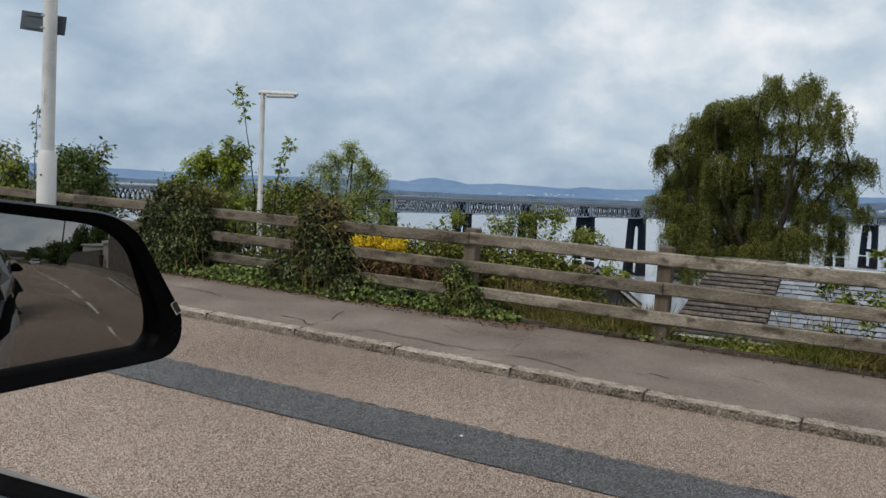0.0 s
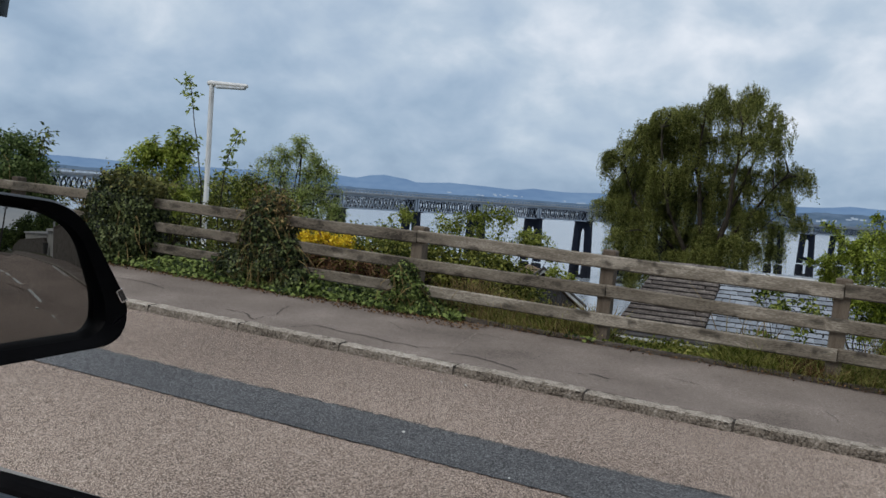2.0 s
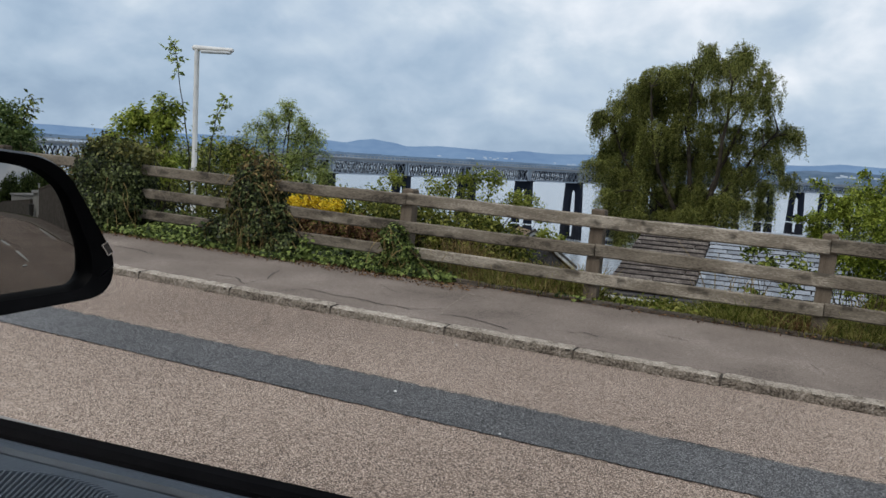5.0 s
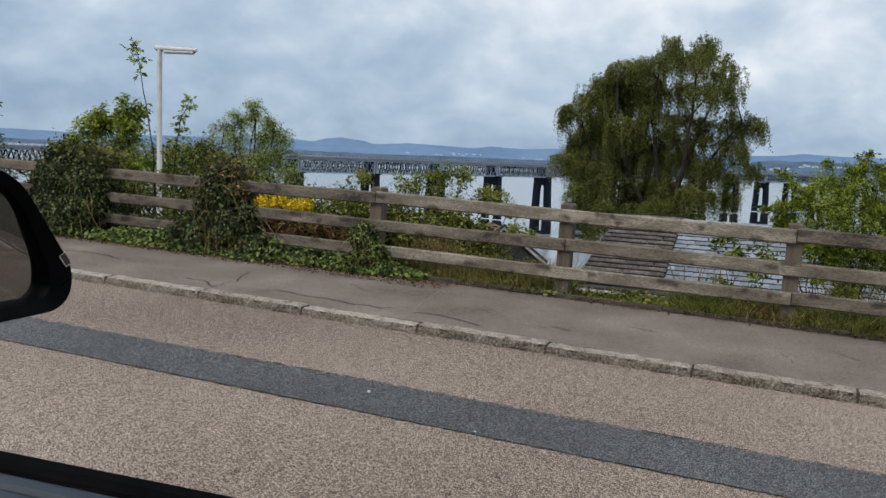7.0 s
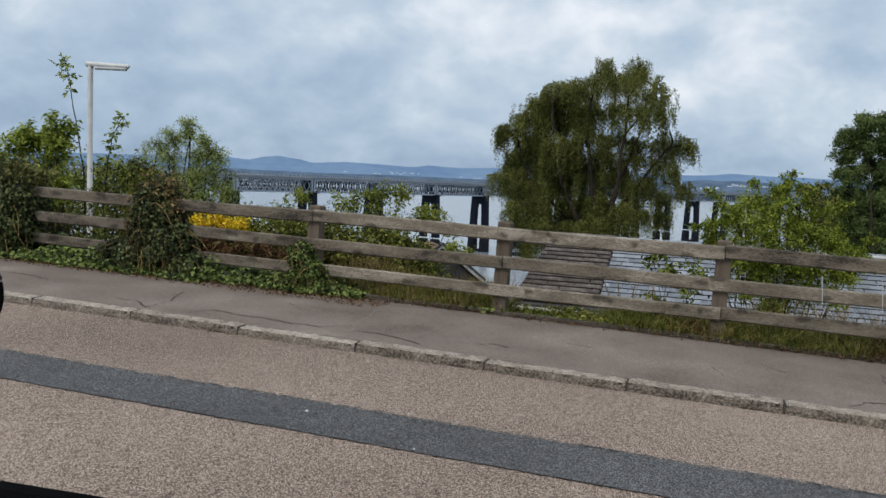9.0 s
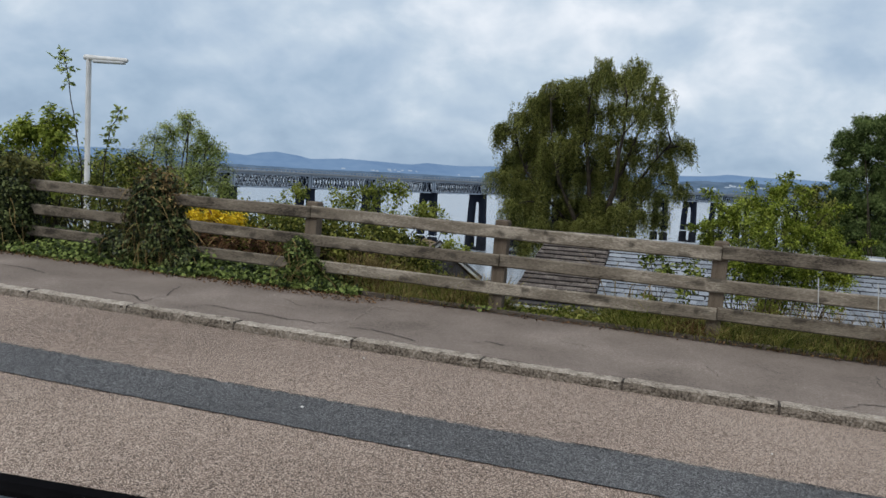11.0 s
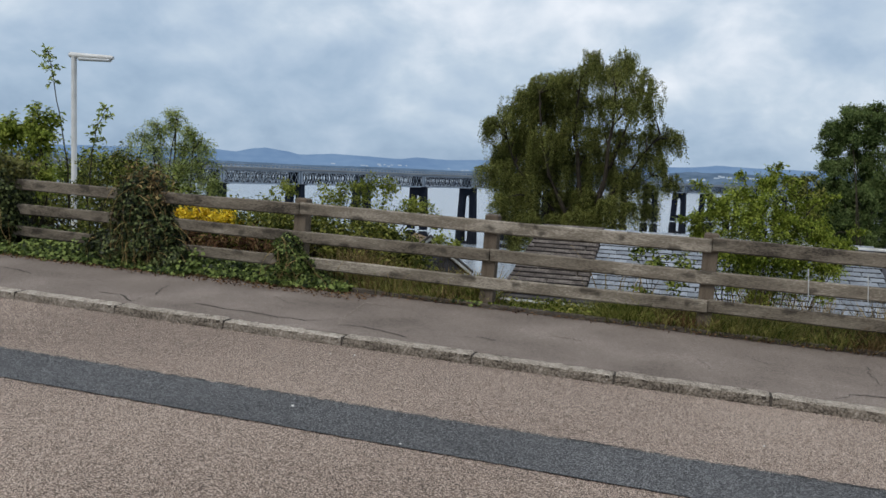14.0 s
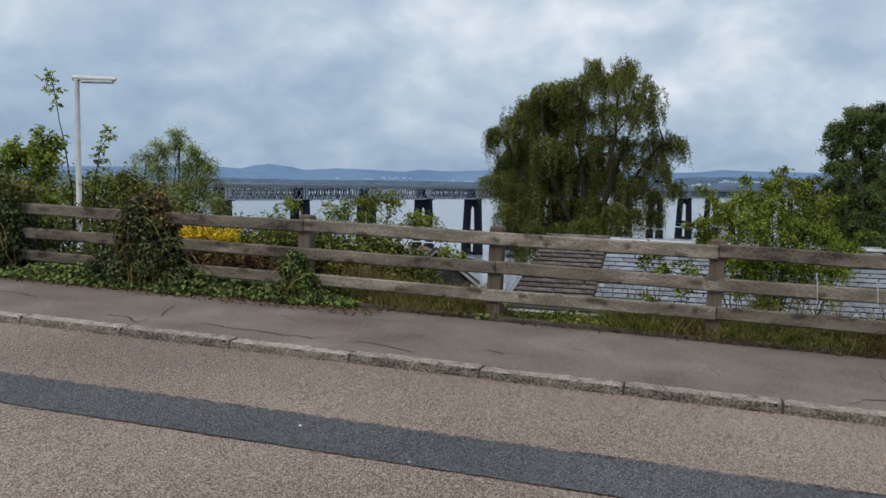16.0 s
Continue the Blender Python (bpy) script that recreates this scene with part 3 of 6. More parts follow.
def strip(rows_x, rows_y, zf, thick=0.0):
    v = [(x, y, zf(x, y)) for x in rows_x for y in rows_y]
    n = len(rows_y)
    return Build().add(v, [(i * n + j, (i + 1) * n + j, (i + 1) * n + j + 1, i * n + j + 1) for i in range(len(rows_x) - 1) for j in range(n - 1)])


def ragged(b, rng, x0, x1, ya, yb, step, zf, jag):
    xs = np.arange(x0, x1, step)
    wob = lambda ph: jag * np.array([0.35 * noise.noise(Vector((x * 1.4, ph, 0))) + 0.45 * noise.noise(Vector((x * 13, ph, 4))) + 0.6 * noise.noise(Vector((x * 37, ph, 9))) for x in xs])
    a, c = ya + wob(1.3), yb + wob(7.7)
    v = []
    for x, p, q in zip(xs, a, c):
        v += [(x, p, zf(x, p)), (x, q, zf(x, q))]
    b.add(v, [(2 * i, 2 * i + 2, 2 * i + 3, 2 * i + 1) for i in range(len(xs) - 1)])
    return b


def street():
    rng = np.random.default_rng(3)
    xs = np.concatenate([np.linspace(-70, -16, 8), np.arange(-14, 8, 1.0), np.linspace(9, 320, 30)])
    road = tagged(part("road", strip(xs, list(np.linspace(-1.66, KERB_Y + 0.02, 15)), street_z), ASPHALT, smooth=True), "worn road of pinkish-brown stone chippings", "road", kind="structure")
    part("tar_patch", ragged(Build(), rng, -14, 2.5, 3.385, 3.885, 0.011, lambda x, y: street_z(x, y) + 0.004, 0.016), PATCH, road, "dark grey trench repair along the road")
    part("tar_joint", ragged(Build(), rng, -14, 2.5, 3.882, 3.892, 0.013, lambda x, y: street_z(x, y) + 0.0065, 0.016), TAR, road, "thin black crumbled joint")
    part("tar_joint", ragged(Build(), rng, -14, 2.5, 3.381, 3.385, 0.013, lambda x, y: street_z(x, y) + 0.0065, 0.014), TAR, road, "thin black crumbled joint")
    for x, ln in ((4.1, 1.5), (7.25, 2.3), (11.0, 2.1), (14.2, 1.9), (17.1, 2.6), (21.4, 2.8), (25.6, 2.6), (30.0, 2.6), (34.4, 2.6), (39.0, 2.6), (43.5, 2.6), (48.0, 2.6), (52.5, 2.6), (57.0, 2.6), (61.5, 2.6)):
        part("centre_dash", strip([x, x + ln * 0.5, x + ln], [1.99, 2.08], lambda x, y: street_z(x, y) + 0.005), PAINT, road, "worn white centre dash")
    for ya, yb in ((4.78, 5.02), (5.0, 5.1)):
        part("bay_line", Build().add([(x, y, street_z(x, y) + 0.005) for x, y in ((13.6, ya - 0.04), (19.0, yb - 0.05), (19.0, yb + 0.05), (13.6, ya + 0.04))], [(0, 1, 2, 3)]), PAINT, road, "worn white line by the kerb")
    for x, y, s in ((-1.856, 3.696, 0.007), (-1.186, 3.42, 0.005), (-2.2, 4.9, 0.004), (0.4, 4.3, 0.004), (-2.05, 4.95, 0.006), (-3.9, 4.4, 0.004), (0.9, 3.6, 0.004), (5.07, 1.45, 0.03)):
        part("white_chip", Build().box((x - s, y - s, street_z(x, y)), (x + s, y + s, street_z(x, y) + s * 1.6), b=s * 0.5), PAINT, road, "small white stone")
    # pavement
    pz = lambda x, y: KERB_Z + SLOPE * x + 0.02 * (y - KERB_Y) - 0.004 + 0.006 * noise.noise(Vector((x * 0.9, y * 1.2, 0)))
    pav = tagged(part("pavement", strip(np.concatenate([np.linspace(-70, -14, 8), np.arange(-13, 6, 0.25), np.linspace(6.5, 320, 24)]), list(np.linspace(KERB_Y + 0.1, 6.86, 9)), pz), PAVE, smooth=True),
                 "cracked grey-brown tarmac pavement beside the fence", "pavement", kind="structure")
    part("edging_gap", ragged(Build(), rng, -14, 6, 6.8, 6.825, 0.03, lambda x, y: pz(x, y) + 0.006, 0.02), CRACK, pav, "dark soil-filled pavement edge")
    for k in range(-3, 6):
        a = -2.3 + 0.91 * (k + 2)
        e = Build().loft([[(a + 0.005 + 0.9 * q, 6.832 + 0.006 * noise.noise(Vector((a + q, 0, 3))), pz(a + 0.9 * q, 6.85) + dz) if j in (0, 3) else (a + 0.005 + 0.9 * q, 6.875, pz(a + 0.9 * q, 6.85) + dz) for j, dz in ((0, -0.05), (1, -0.05), (2, 0.034 + 0.004 * noise.noise(Vector((a * 3 + q * 5, 2, 0)))), (3, 0.028 + 0.004 * noise.noise(Vector((a * 3 + q * 5, 0, 0)))))] for q in np.linspace(0, 1, 9)])
        part("edging_stone", e, EDGING, pav, "low brown edging stone at the back of the pavement")
    def crack(line, wide, material, label=""):
        """An irregular crack that wanders along a short line of corners."""
        line = [np.array(p) for p in line]
        pts = []
        for k, (a, c) in enumerate(zip(line, line[1:])):
            for q in np.linspace(0, 1, 14, endpoint=k == len(line) - 2):
                p = a + (c - a) * q
                p = p + np.array([0.045 * noise.noise(Vector((p[0] * 6, p[1] * 6, h))) + 0.02 * noise.noise(Vector((p[0] * 24, p[1] * 24, h))) for h in (0.0, 7.0)])
                w = wide * (0.55 + 0.9 * abs(noise.noise(Vector((p[0] * 15, p[1] * 15, 3)))))
                pts += [(p[0] - w * 0.4, p[1] - w, pz(p[0], p[1]) + 0.004), (p[0] + w * 0.4, p[1] + w, pz(p[0], p[1]) + 0.004)]
        part("crack", Build().add(pts, [(2 * i, 2 * i + 2, 2 * i + 3, 2 * i + 1) for i in range(len(pts) // 2 - 1)]), material, pav, label)

    for line in (((-4.48, 5.54), (-4.29, 5.53), (-4.05, 5.38)), ((-4.05, 5.38), (-4.09, 5.66), (-4.26, 6.1)), ((-3.72, 5.37), (-3.62, 5.6), (-3.11, 5.53), (-2.68, 5.51), (-2.5, 5.7)),
                 ((-2.41, 5.52), (-2.22, 5.58), (-2.04, 5.46), (-1.87, 5.44)), ((-1.51, 5.65), (-1.4, 5.71), (-1.29, 5.69)), ((0.86, 5.36), (0.98, 5.51), (1.16, 5.57), (1.5, 5.5)), ((1.2, 6.37), (1.19, 5.86)), ((-6.5, 5.8), (-5.9, 6.0), (-5.5, 5.9))):
        crack(line, 0.0085, CRACK)
    for line in (((0.09, 5.91), (0.15, 5.68)), ((-0.96, 6.08), (-0.72, 5.99)), ((-3.3, 6.2), (-3.0, 6.0)), ((0.4, 6.2), (0.55, 6.02)), ((-1.9, 5.95), (-1.85, 6.2))):
        crack(line, 0.0045, CRACK)
    for line in (((-2.56, 6.42), (-2.5, 5.79), (-2.4, 5.5)), ((-2.56, 6.42), (-2.3, 6.4))):
        crack(line, 0.009, PALEDUST, "pale worn edge of a patch")
    # near side of the street
    near = strip(np.linspace(-70, 320, 30), [-3.4, -1.76], lambda x, y: KERB_Z + SLOPE * x)
    tagged(part("pavement_near", near, PAVE), "grey tarmac pavement on the near side", "pavement", kind="structure")
    tagged(part("kerb_near", Build().add([(x, y, KERB_Z + SLOPE * x + dz) for x in (-70, 320) for y, dz in ((-1.66, -0.2), (-1.66, 0), (-1.76, 0), (-1.76, -0.2))], [(0, 4, 5, 1), (1, 5, 6, 2), (2, 6, 7, 3)]), KERBM), "concrete kerb on the near side", "kerb", kind="structure")


def water():
    b = Build().add([(-4800, 95, -35), (4800, 95, -35), (4800, 4850, -35), (-4800, 4850, -35)], [(0, 1, 2, 3)])
    tagged(part("water", b, WATER), "calm pale grey estuary water", "water", kind="structure")


def ridge(name, label, material, radius, profile, amp, seed, depth=150, waves=(9, 30, 90), foot=-36):
    """A far line of hills round the horizon. profile: (bearing from the street's far side, height) pairs."""
    a = np.linspace(profile[0][0], profile[-1][0], 620)
    hs = np.interp(a, [p[0] for p in profile], [p[1] for p in profile])
    v = []
    for q, h in zip(a, hs):
        h += amp * sum(noise.noise(Vector((q * w, seed, k))) / (k + 1) ** 1.2 for k, w in enumerate(waves))
        d = Vector((math.sin(q), math.cos(q), 0))
        for r, z in ((radius - depth, foot), (radius - depth * 0.4, foot + (h - foot) * 0.55), (radius, h), (radius + depth * 0.3, foot)):
            v.append((d.x * r, d.y * r, z))
    f = [(4 * i + j, 4 * i + 4 + j, 4 * i + 5 + j, 4 * i + 1 + j) for i in range(len(a) - 1) for j in range(3)]
    return tagged(part(name, Build().add(v, f), material, smooth=True), label, "hills", kind="structure")


def distance():
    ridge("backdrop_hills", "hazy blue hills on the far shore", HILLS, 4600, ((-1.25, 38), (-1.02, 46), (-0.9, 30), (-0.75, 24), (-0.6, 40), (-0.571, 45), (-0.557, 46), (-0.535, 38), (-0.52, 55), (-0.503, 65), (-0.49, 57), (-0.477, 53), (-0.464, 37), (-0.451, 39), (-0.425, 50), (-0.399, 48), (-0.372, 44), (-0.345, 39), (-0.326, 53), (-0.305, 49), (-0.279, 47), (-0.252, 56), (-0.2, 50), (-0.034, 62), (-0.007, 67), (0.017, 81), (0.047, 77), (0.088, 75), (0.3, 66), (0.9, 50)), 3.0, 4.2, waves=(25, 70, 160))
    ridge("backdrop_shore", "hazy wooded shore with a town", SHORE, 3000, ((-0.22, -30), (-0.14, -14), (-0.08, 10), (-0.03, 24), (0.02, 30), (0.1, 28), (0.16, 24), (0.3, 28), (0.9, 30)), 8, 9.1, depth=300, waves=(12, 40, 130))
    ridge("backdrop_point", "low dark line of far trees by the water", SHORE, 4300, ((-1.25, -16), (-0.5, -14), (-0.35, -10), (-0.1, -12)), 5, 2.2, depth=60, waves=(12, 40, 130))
    rng = np.random.default_rng(12)
    for bearing, n, r, z0, wide in ((-0.355, 7, 4380, -2, 0.02), (-0.27, 6, 4380, -8, 0.02), (-0.41, 3, 4380, -9, 0.03), (-0.02, 9, 2890, -4, 0.03), (0.0, 7, 2940, 10, 0.04), (0.08, 8, 2890, -4, 0.05), (0.09, 6, 2940, 10, 0.04)):
        b = Build()
        for _ in range(n):
            q, z = bearing + rng.uniform(-1, 1) * wide, z0 + rng.uniform(-4, 5)
            w, h = rng.uniform(8, 22), rng.uniform(2, 4)
            m = Matrix.Translation((math.sin(q) * r, math.cos(q) * r, 0)) @ Matrix.Rotation(-q, 4, "Z")
            b.box((0, -20, z), (w, 0, z + h), m)
            b.add([(0, -20, z + h), (w, -20, z + h), (w, -10, z + h + 2), (0, -10, z + h + 2), (0, 0, z + h), (w, 0, z + h)], [(0, 1, 2, 3), (3, 2, 5, 4)], m)
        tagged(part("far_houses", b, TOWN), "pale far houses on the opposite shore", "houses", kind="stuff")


# ---- railway bridge ----
def bridge():
    L, first = 36.0, -6
    P0, D0 = Vector((-4.610, 7.426)) * L, Vector((0.404, 0.915)).normalized()
    bottom, truss = -7.65, 4.9
    root = thing("railway_bridge", "long grey lattice-girder railway bridge on dark twin-legged iron piers", "bridge", at=(P0.x, P0.y, -35))
    # one lattice girder
    def lattice(t, panels):
        g = Build()
        for z in (0.0, truss):
            g.box((0, -0.25, z - 0.28), (L - 0.5, 0.25, z + 0.28))
        w = (L - 0.9) / panels
        for k in range(-1, panels + 1):
            for s in (1, -1):
                x0, x1 = k * w, (k + 1) * w
                z0, z1 = (0, truss) if s > 0 else (truss, 0)
                lo, hi = max(x0, 0), min(x1, L - 0.9)
                if hi - lo < 0.2:
                    continue
                za, zb = z0 + (z1 - z0) * (lo - x0) / w, z0 + (z1 - z0) * (hi - x0) / w
                y = 0.1 * s
                g.add([(lo, y - 0.06, za - t), (lo, y - 0.06, za + t), (lo, y + 0.06, za + t), (lo, y + 0.06, za - t), (hi, y - 0.06, zb - t), (hi, y - 0.06, zb + t), (hi, y + 0.06, zb + t), (hi, y + 0.06, zb - t)],
                      [(0, 1, 5, 4), (1, 2, 6, 5), (2, 3, 7, 6), (3, 0, 4, 7)])
        for x in (0.35, L - 0.85):
            g.box((x - 0.35, -0.3, 0), (x + 0.35, 0.3, truss))
        return g
    g = lattice(0.2, 14)
    girder = g.mesh("girder")
    # closer, thicker bars, to fill the gaps with a shade-dark backing
    hidden_girder = lattice(0.42, 24).mesh("inner_girder")
    d = Build()
    d.box((-0.02, -4.0, truss + 0.3), (L + 0.02, 4.0, truss + 0.62))
    for y in (-4.05, 4.05):
        d.box((-0.02, y - 0.1, truss + 0.62), (L + 0.02, y + 0.1, truss + 1.05))
        d.box((-0.02, y - 0.12, truss + 1.85), (L + 0.02, y + 0.12, truss + 1.97))
        for x in np.arange(1.0, L, 2.0):
            d.box((x - 0.07, y - 0.07, truss + 1.05), (x + 0.07, y + 0.07, truss + 1.85))
    deck = d.mesh("deck")
    # pier: two battered legs joined by an arched web, over stone-cased feet
    p = Build()
    top, low = -0.3, -19.5

    def slab(xa, xb, y0, y1, za, zb, ta=0.0):
        p.add([(-1.0, y0, za), (1.0, y0, za), (1.0, y1, za), (-1.0, y1, za), (-0.85, y0 + ta, zb), (0.85, y0 + ta, zb), (0.85, y1 + ta, zb), (-0.85, y1 + ta, zb)],
              [(0, 1, 5, 4), (1, 2, 6, 5), (2, 3, 7, 6), (3, 0, 4, 7), (4, 5, 6, 7), (3, 2, 1, 0)])
    for s in (-1, 1):
        y0, y1 = sorted((s * 2.15, s * 5.6))
        slab(0, 0, y0, y1, low, -3.0, -s * 0.7)
        arc = [(math.cos(q) * 1.55 * 1.0, math.sin(q) * 1.9) for q in np.linspace(0, math.pi / 2, 7)]
        inner = [(s * a, -5.5 + h) for a, h in arc]
        outer = [(s * 4.9, -5.5), (s * 4.75, top)]
        ring = inner + [(0, top)] + outer[::-1]
        n = len(ring)
        p.add([(-0.9, y, z) for y, z in ring] + [(0.9, y, z) for y, z in ring], [tuple(range(n)), tuple(range(2 * n - 1, n - 1, -1))] + [(k, (k + 1) % n, (k + 1) % n + n, k + n) for k in range(n)])
    p.box((-0.9, -3.2, -17.2), (0.9, 3.2, -15.3))
    p.box((-1.9, -5.0, -0.3), (1.9, 5.0, 0.05))
    pier = p.mesh("pier")
    fb = Build()
    for s in (-1, 1):
        fb.tube([(0, s * 3.7, -29), (0, s * 3.7, -21), (0, s * 3.7, -20.2)], [2.6, 2.4, 2.0], sides=12)
    fb.box((-1.6, -2.2, -29), (1.6, 2.2, -26.2))
    foot = fb.mesh("pier_base")
    st = Build().box((-2.2, -3.2, -7), (2.2, 3.2, 1.6), b=0.4).mesh("old_stump")

    def place(k, pos, head):
        m = Matrix.Translation((pos.x - P0.x, pos.y - P0.y, bottom + 35)) @ Matrix.Rotation(math.atan2(head.y, head.x), 4, "Z")
        for side in (-3.0, 3.0):
            part("girder", girder, GIRD, root).matrix_local = m @ Matrix.Translation((0.25, side, 0))
        # inner girders: the shade under the deck is put into their near-black colour
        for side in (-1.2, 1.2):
            part("inner_girder", hidden_girder, IRON, root, "inner lattice girder coloured as deep shade under the deck").matrix_local = m @ Matrix.Translation((0.25 + side, side, 0))
        part("deck", deck, DECKM, root, "pale deck edge with railing").matrix_local = m
        q = part("pier", pier, IRON, root, "dark iron pier with an arched opening")
        q.matrix_local = m
        part("pier_base", foot, STONE, q, "stone-cased pier foot")
        if k > -3:
            s = thing("old_bridge_stump", "dark stone stump of an earlier bridge standing in the water", "stump", "stumps beside the bridge", at=(pos.x + head.y * 18 + 6, pos.y - head.x * 18, -35))
            s.rotation_euler.z = math.atan2(head.y, head.x)
            part("masonry", st, STONE, s)
    pos, head = P0.copy(), D0.copy()
    for k in range(0, 30):
        if k > 4:
            head = Matrix.Rotation(radians(-BEND), 2) @ head
        place(k, pos, head)
        pos = pos + head * L
    pos, head = P0.copy(), D0.copy()
    for k in range(-1, first - 1, -1):
        pos = pos - head * L
        place(k, pos, head)


BEND = 1.0


# ---- fence ----
def fence():
    rng = np.random.default_rng(5)
    root = thing("fence", "weathered grey-brown timber fence with three rails beside the pavement", "fence", at=(0, 0, 0))
    xs = [-1.655 + 1.79 * k for k in range(-9, 6)]
    topz = lambda x: 0.843 - 0.0222 * x
    for k, x in enumerate(xs):
        h = topz(x) + 0.034
        g = float(ground_z(x, 6.98)) - 0.25
        w = 0.057
        b = Build().loft([[(sx * w, sy * w, z) for sx, sy in ((-1, -1), (1, -1), (1, 1), (-1, 1))] for z in (0, h - g - 0.012)] + [[(sx * (w - 0.012), sy * (w - 0.012), h - g) for sx, sy in ((-1, -1), (1, -1), (1, 1), (-1, 1))]])
        o = part("post", b, POSTW, root)
        o.matrix_local = pose(x - 0.03, 6.99, g, 0, 1.6 + rng.normal() * 0.4, rng.normal() * 2)
    for lane, (off, hgt) in enumerate(((0.0, 0.112), (-0.252, 0.108), (-0.49, 0.106))):
        k = 0
        x = xs[0]
        start = {0: 1, 1: 0, 2: 1}[lane]
        joints = [xs[0]] + xs[1 + start::2]
        for a, c in zip(joints, joints[1:]):
            z0, z1 = 0.841 - 0.0222 * a + off + rng.normal() * 0.006, 0.841 - 0.0222 * c + off + rng.normal() * 0.006
            n = 9
            rings = []
            for q in np.linspace(0, 1, n):
                sag = -0.008 * math.sin(math.pi * q) + 0.004 * noise.noise(Vector((q * 6, a, lane)))
                xx, zz = a + 0.004 + (c - a - 0.008) * q, z0 + (z1 - z0) * q + sag
                bow = 0.006 * noise.noise(Vector((q * 3, c, lane)))
                e = 0.011
                y0, y1 = 6.895 + bow, 6.932 + bow
                rings.append([(xx, y0 + e, zz - hgt), (xx, y1 - e, zz - hgt), (xx, y1, zz - hgt + e), (xx, y1, zz - e), (xx, y1 - e, zz), (xx, y0 + e, zz), (xx, y0, zz - e), (xx, y0, zz - hgt + e)])
            part("rail", Build().loft(rings), WOOD, root)


def straps():
    """Pale plastic straps looped over the middle rail."""
    for x in (0.853, 1.268):
        z = 0.841 - 0.0222 * x - 0.252
        o = thing("strap", "pale plastic strap looped over the middle rail", "strap", "straps on the fence", at=(x, 6.89, z))
        part("band", Build().loft([[(dx - 0.0035, dy, dz), (dx + 0.0035, dy, dz), (dx + 0.0035, dy - 0.003, dz), (dx - 0.0035, dy - 0.003, dz)] for dx, dy, dz in ((0.008, 0.0, -0.13), (0.004, -0.006, -0.09), (0.0, -0.004, -0.02), (-0.004, 0.0, 0.03), (-0.008, 0.012, 0.085))]), STRAPM, o)


# ---- lamps ----
def lamp_column():
    """Tall white lighting column with a sign plate seen from behind."""
    x, y = -8.832, 6.53
    z = float(KERB_Z + SLOPE * x) + 0.0
    root = thing("lamp_column", "tall white-painted steel lighting column with a thicker base section", "lamp column", at=(x, y, z))
    root.rotation_euler = (0, radians(0.68), 0)
    part("base_section", Build().tube([(0, 0, 0), (0, 0, 1.19), (0, 0, 1.25)], [0.108, 0.106, 0.078], 20), WHITEP, root, smooth=True)
    part("shaft", Build().tube([(0, 0, 1.22), (0, 0, 4.0), (0, 0, 7.9)], [0.077, 0.075, 0.06], 18), WHITEP, root, smooth=True)
    part("door_lock", Build().tube([(0.035, -0.1, 0.96), (0.035, -0.112, 0.96)], [0.012, 0.012], 10), DARKW, root, "small dark door lock")
    part("collar", Build().tube([(0, 0, 1.245), (0, 0, 1.29)], [0.08, 0.079], 20), WHITEP, root, smooth=True)
    part("sticker", Build().box((-0.012, -0.0805, 1.8), (0.028, -0.072, 1.94)), PAINT, root, "small white sticker")
    s = thing("street_sign", "grey back of a metal street sign clamped to the white column", "sign", at=(x, y, z + 2.72))
    s.rotation_euler = (0, radians(6), radians(30))
    part("plate", Build().box((-0.36, 0.09, -0.11), (0.16, 0.1, 0.11), b=0.003), GALV, s)
    for dz in (-0.07, 0.07):
        part("clamp", Build().tube([(0, 0, dz - 0.012), (0, 0, dz + 0.012)], [0.085, 0.085], 18), STEEL, s, "steel band clamp")
        part("channel", Build().box((-0.3, 0.08, dz - 0.012), (0.12, 0.092, dz + 0.012)), GALV, s)


def lamp_post():
    x, y = -11.52, 13.5
    z = float(ground_z(x, y)) - 0.1
    root = thing("street_lamp", "slim white street lamp with a horizontal tubular lantern below the fence", "street lamp", at=(x, y, z))
    h = 3.06 - z
    part("pole", Build().tube([(0.02, 0, 0), (0.02, 0, 1.6), (0.0, 0, 1.65), (-0.02, 0, h)], [0.075, 0.075, 0.055, 0.05], 12), WHITEP, root, smooth=True)
    l = part("lantern", Build().tube([(-0.125, 0, h + 0.03), (-0.1, 0, h + 0.035), (0.3, 0, h + 0.01), (0.83, 0, h - 0.015), (0.86, 0, h - 0.02)], [0.035, 0.055, 0.052, 0.045, 0.03], 14), WHITEP, root, "white lantern canopy", smooth=True)
    part("bowl", Build().tube([(0.08, 0, h - 0.025), (0.1, 0, h - 0.03), (0.8, 0, h - 0.055), (0.82, 0, h - 0.055)], [0.025, 0.045, 0.04, 0.018], 12), BOWL, l, "clear lantern bowl", smooth=True)


# ---- houses below the bank ----
def slate_mesh(w, l, t=0.012):
    return Build().box((-w / 2, 0, 0), (w / 2, l, t), b=0.003).mesh("slate")


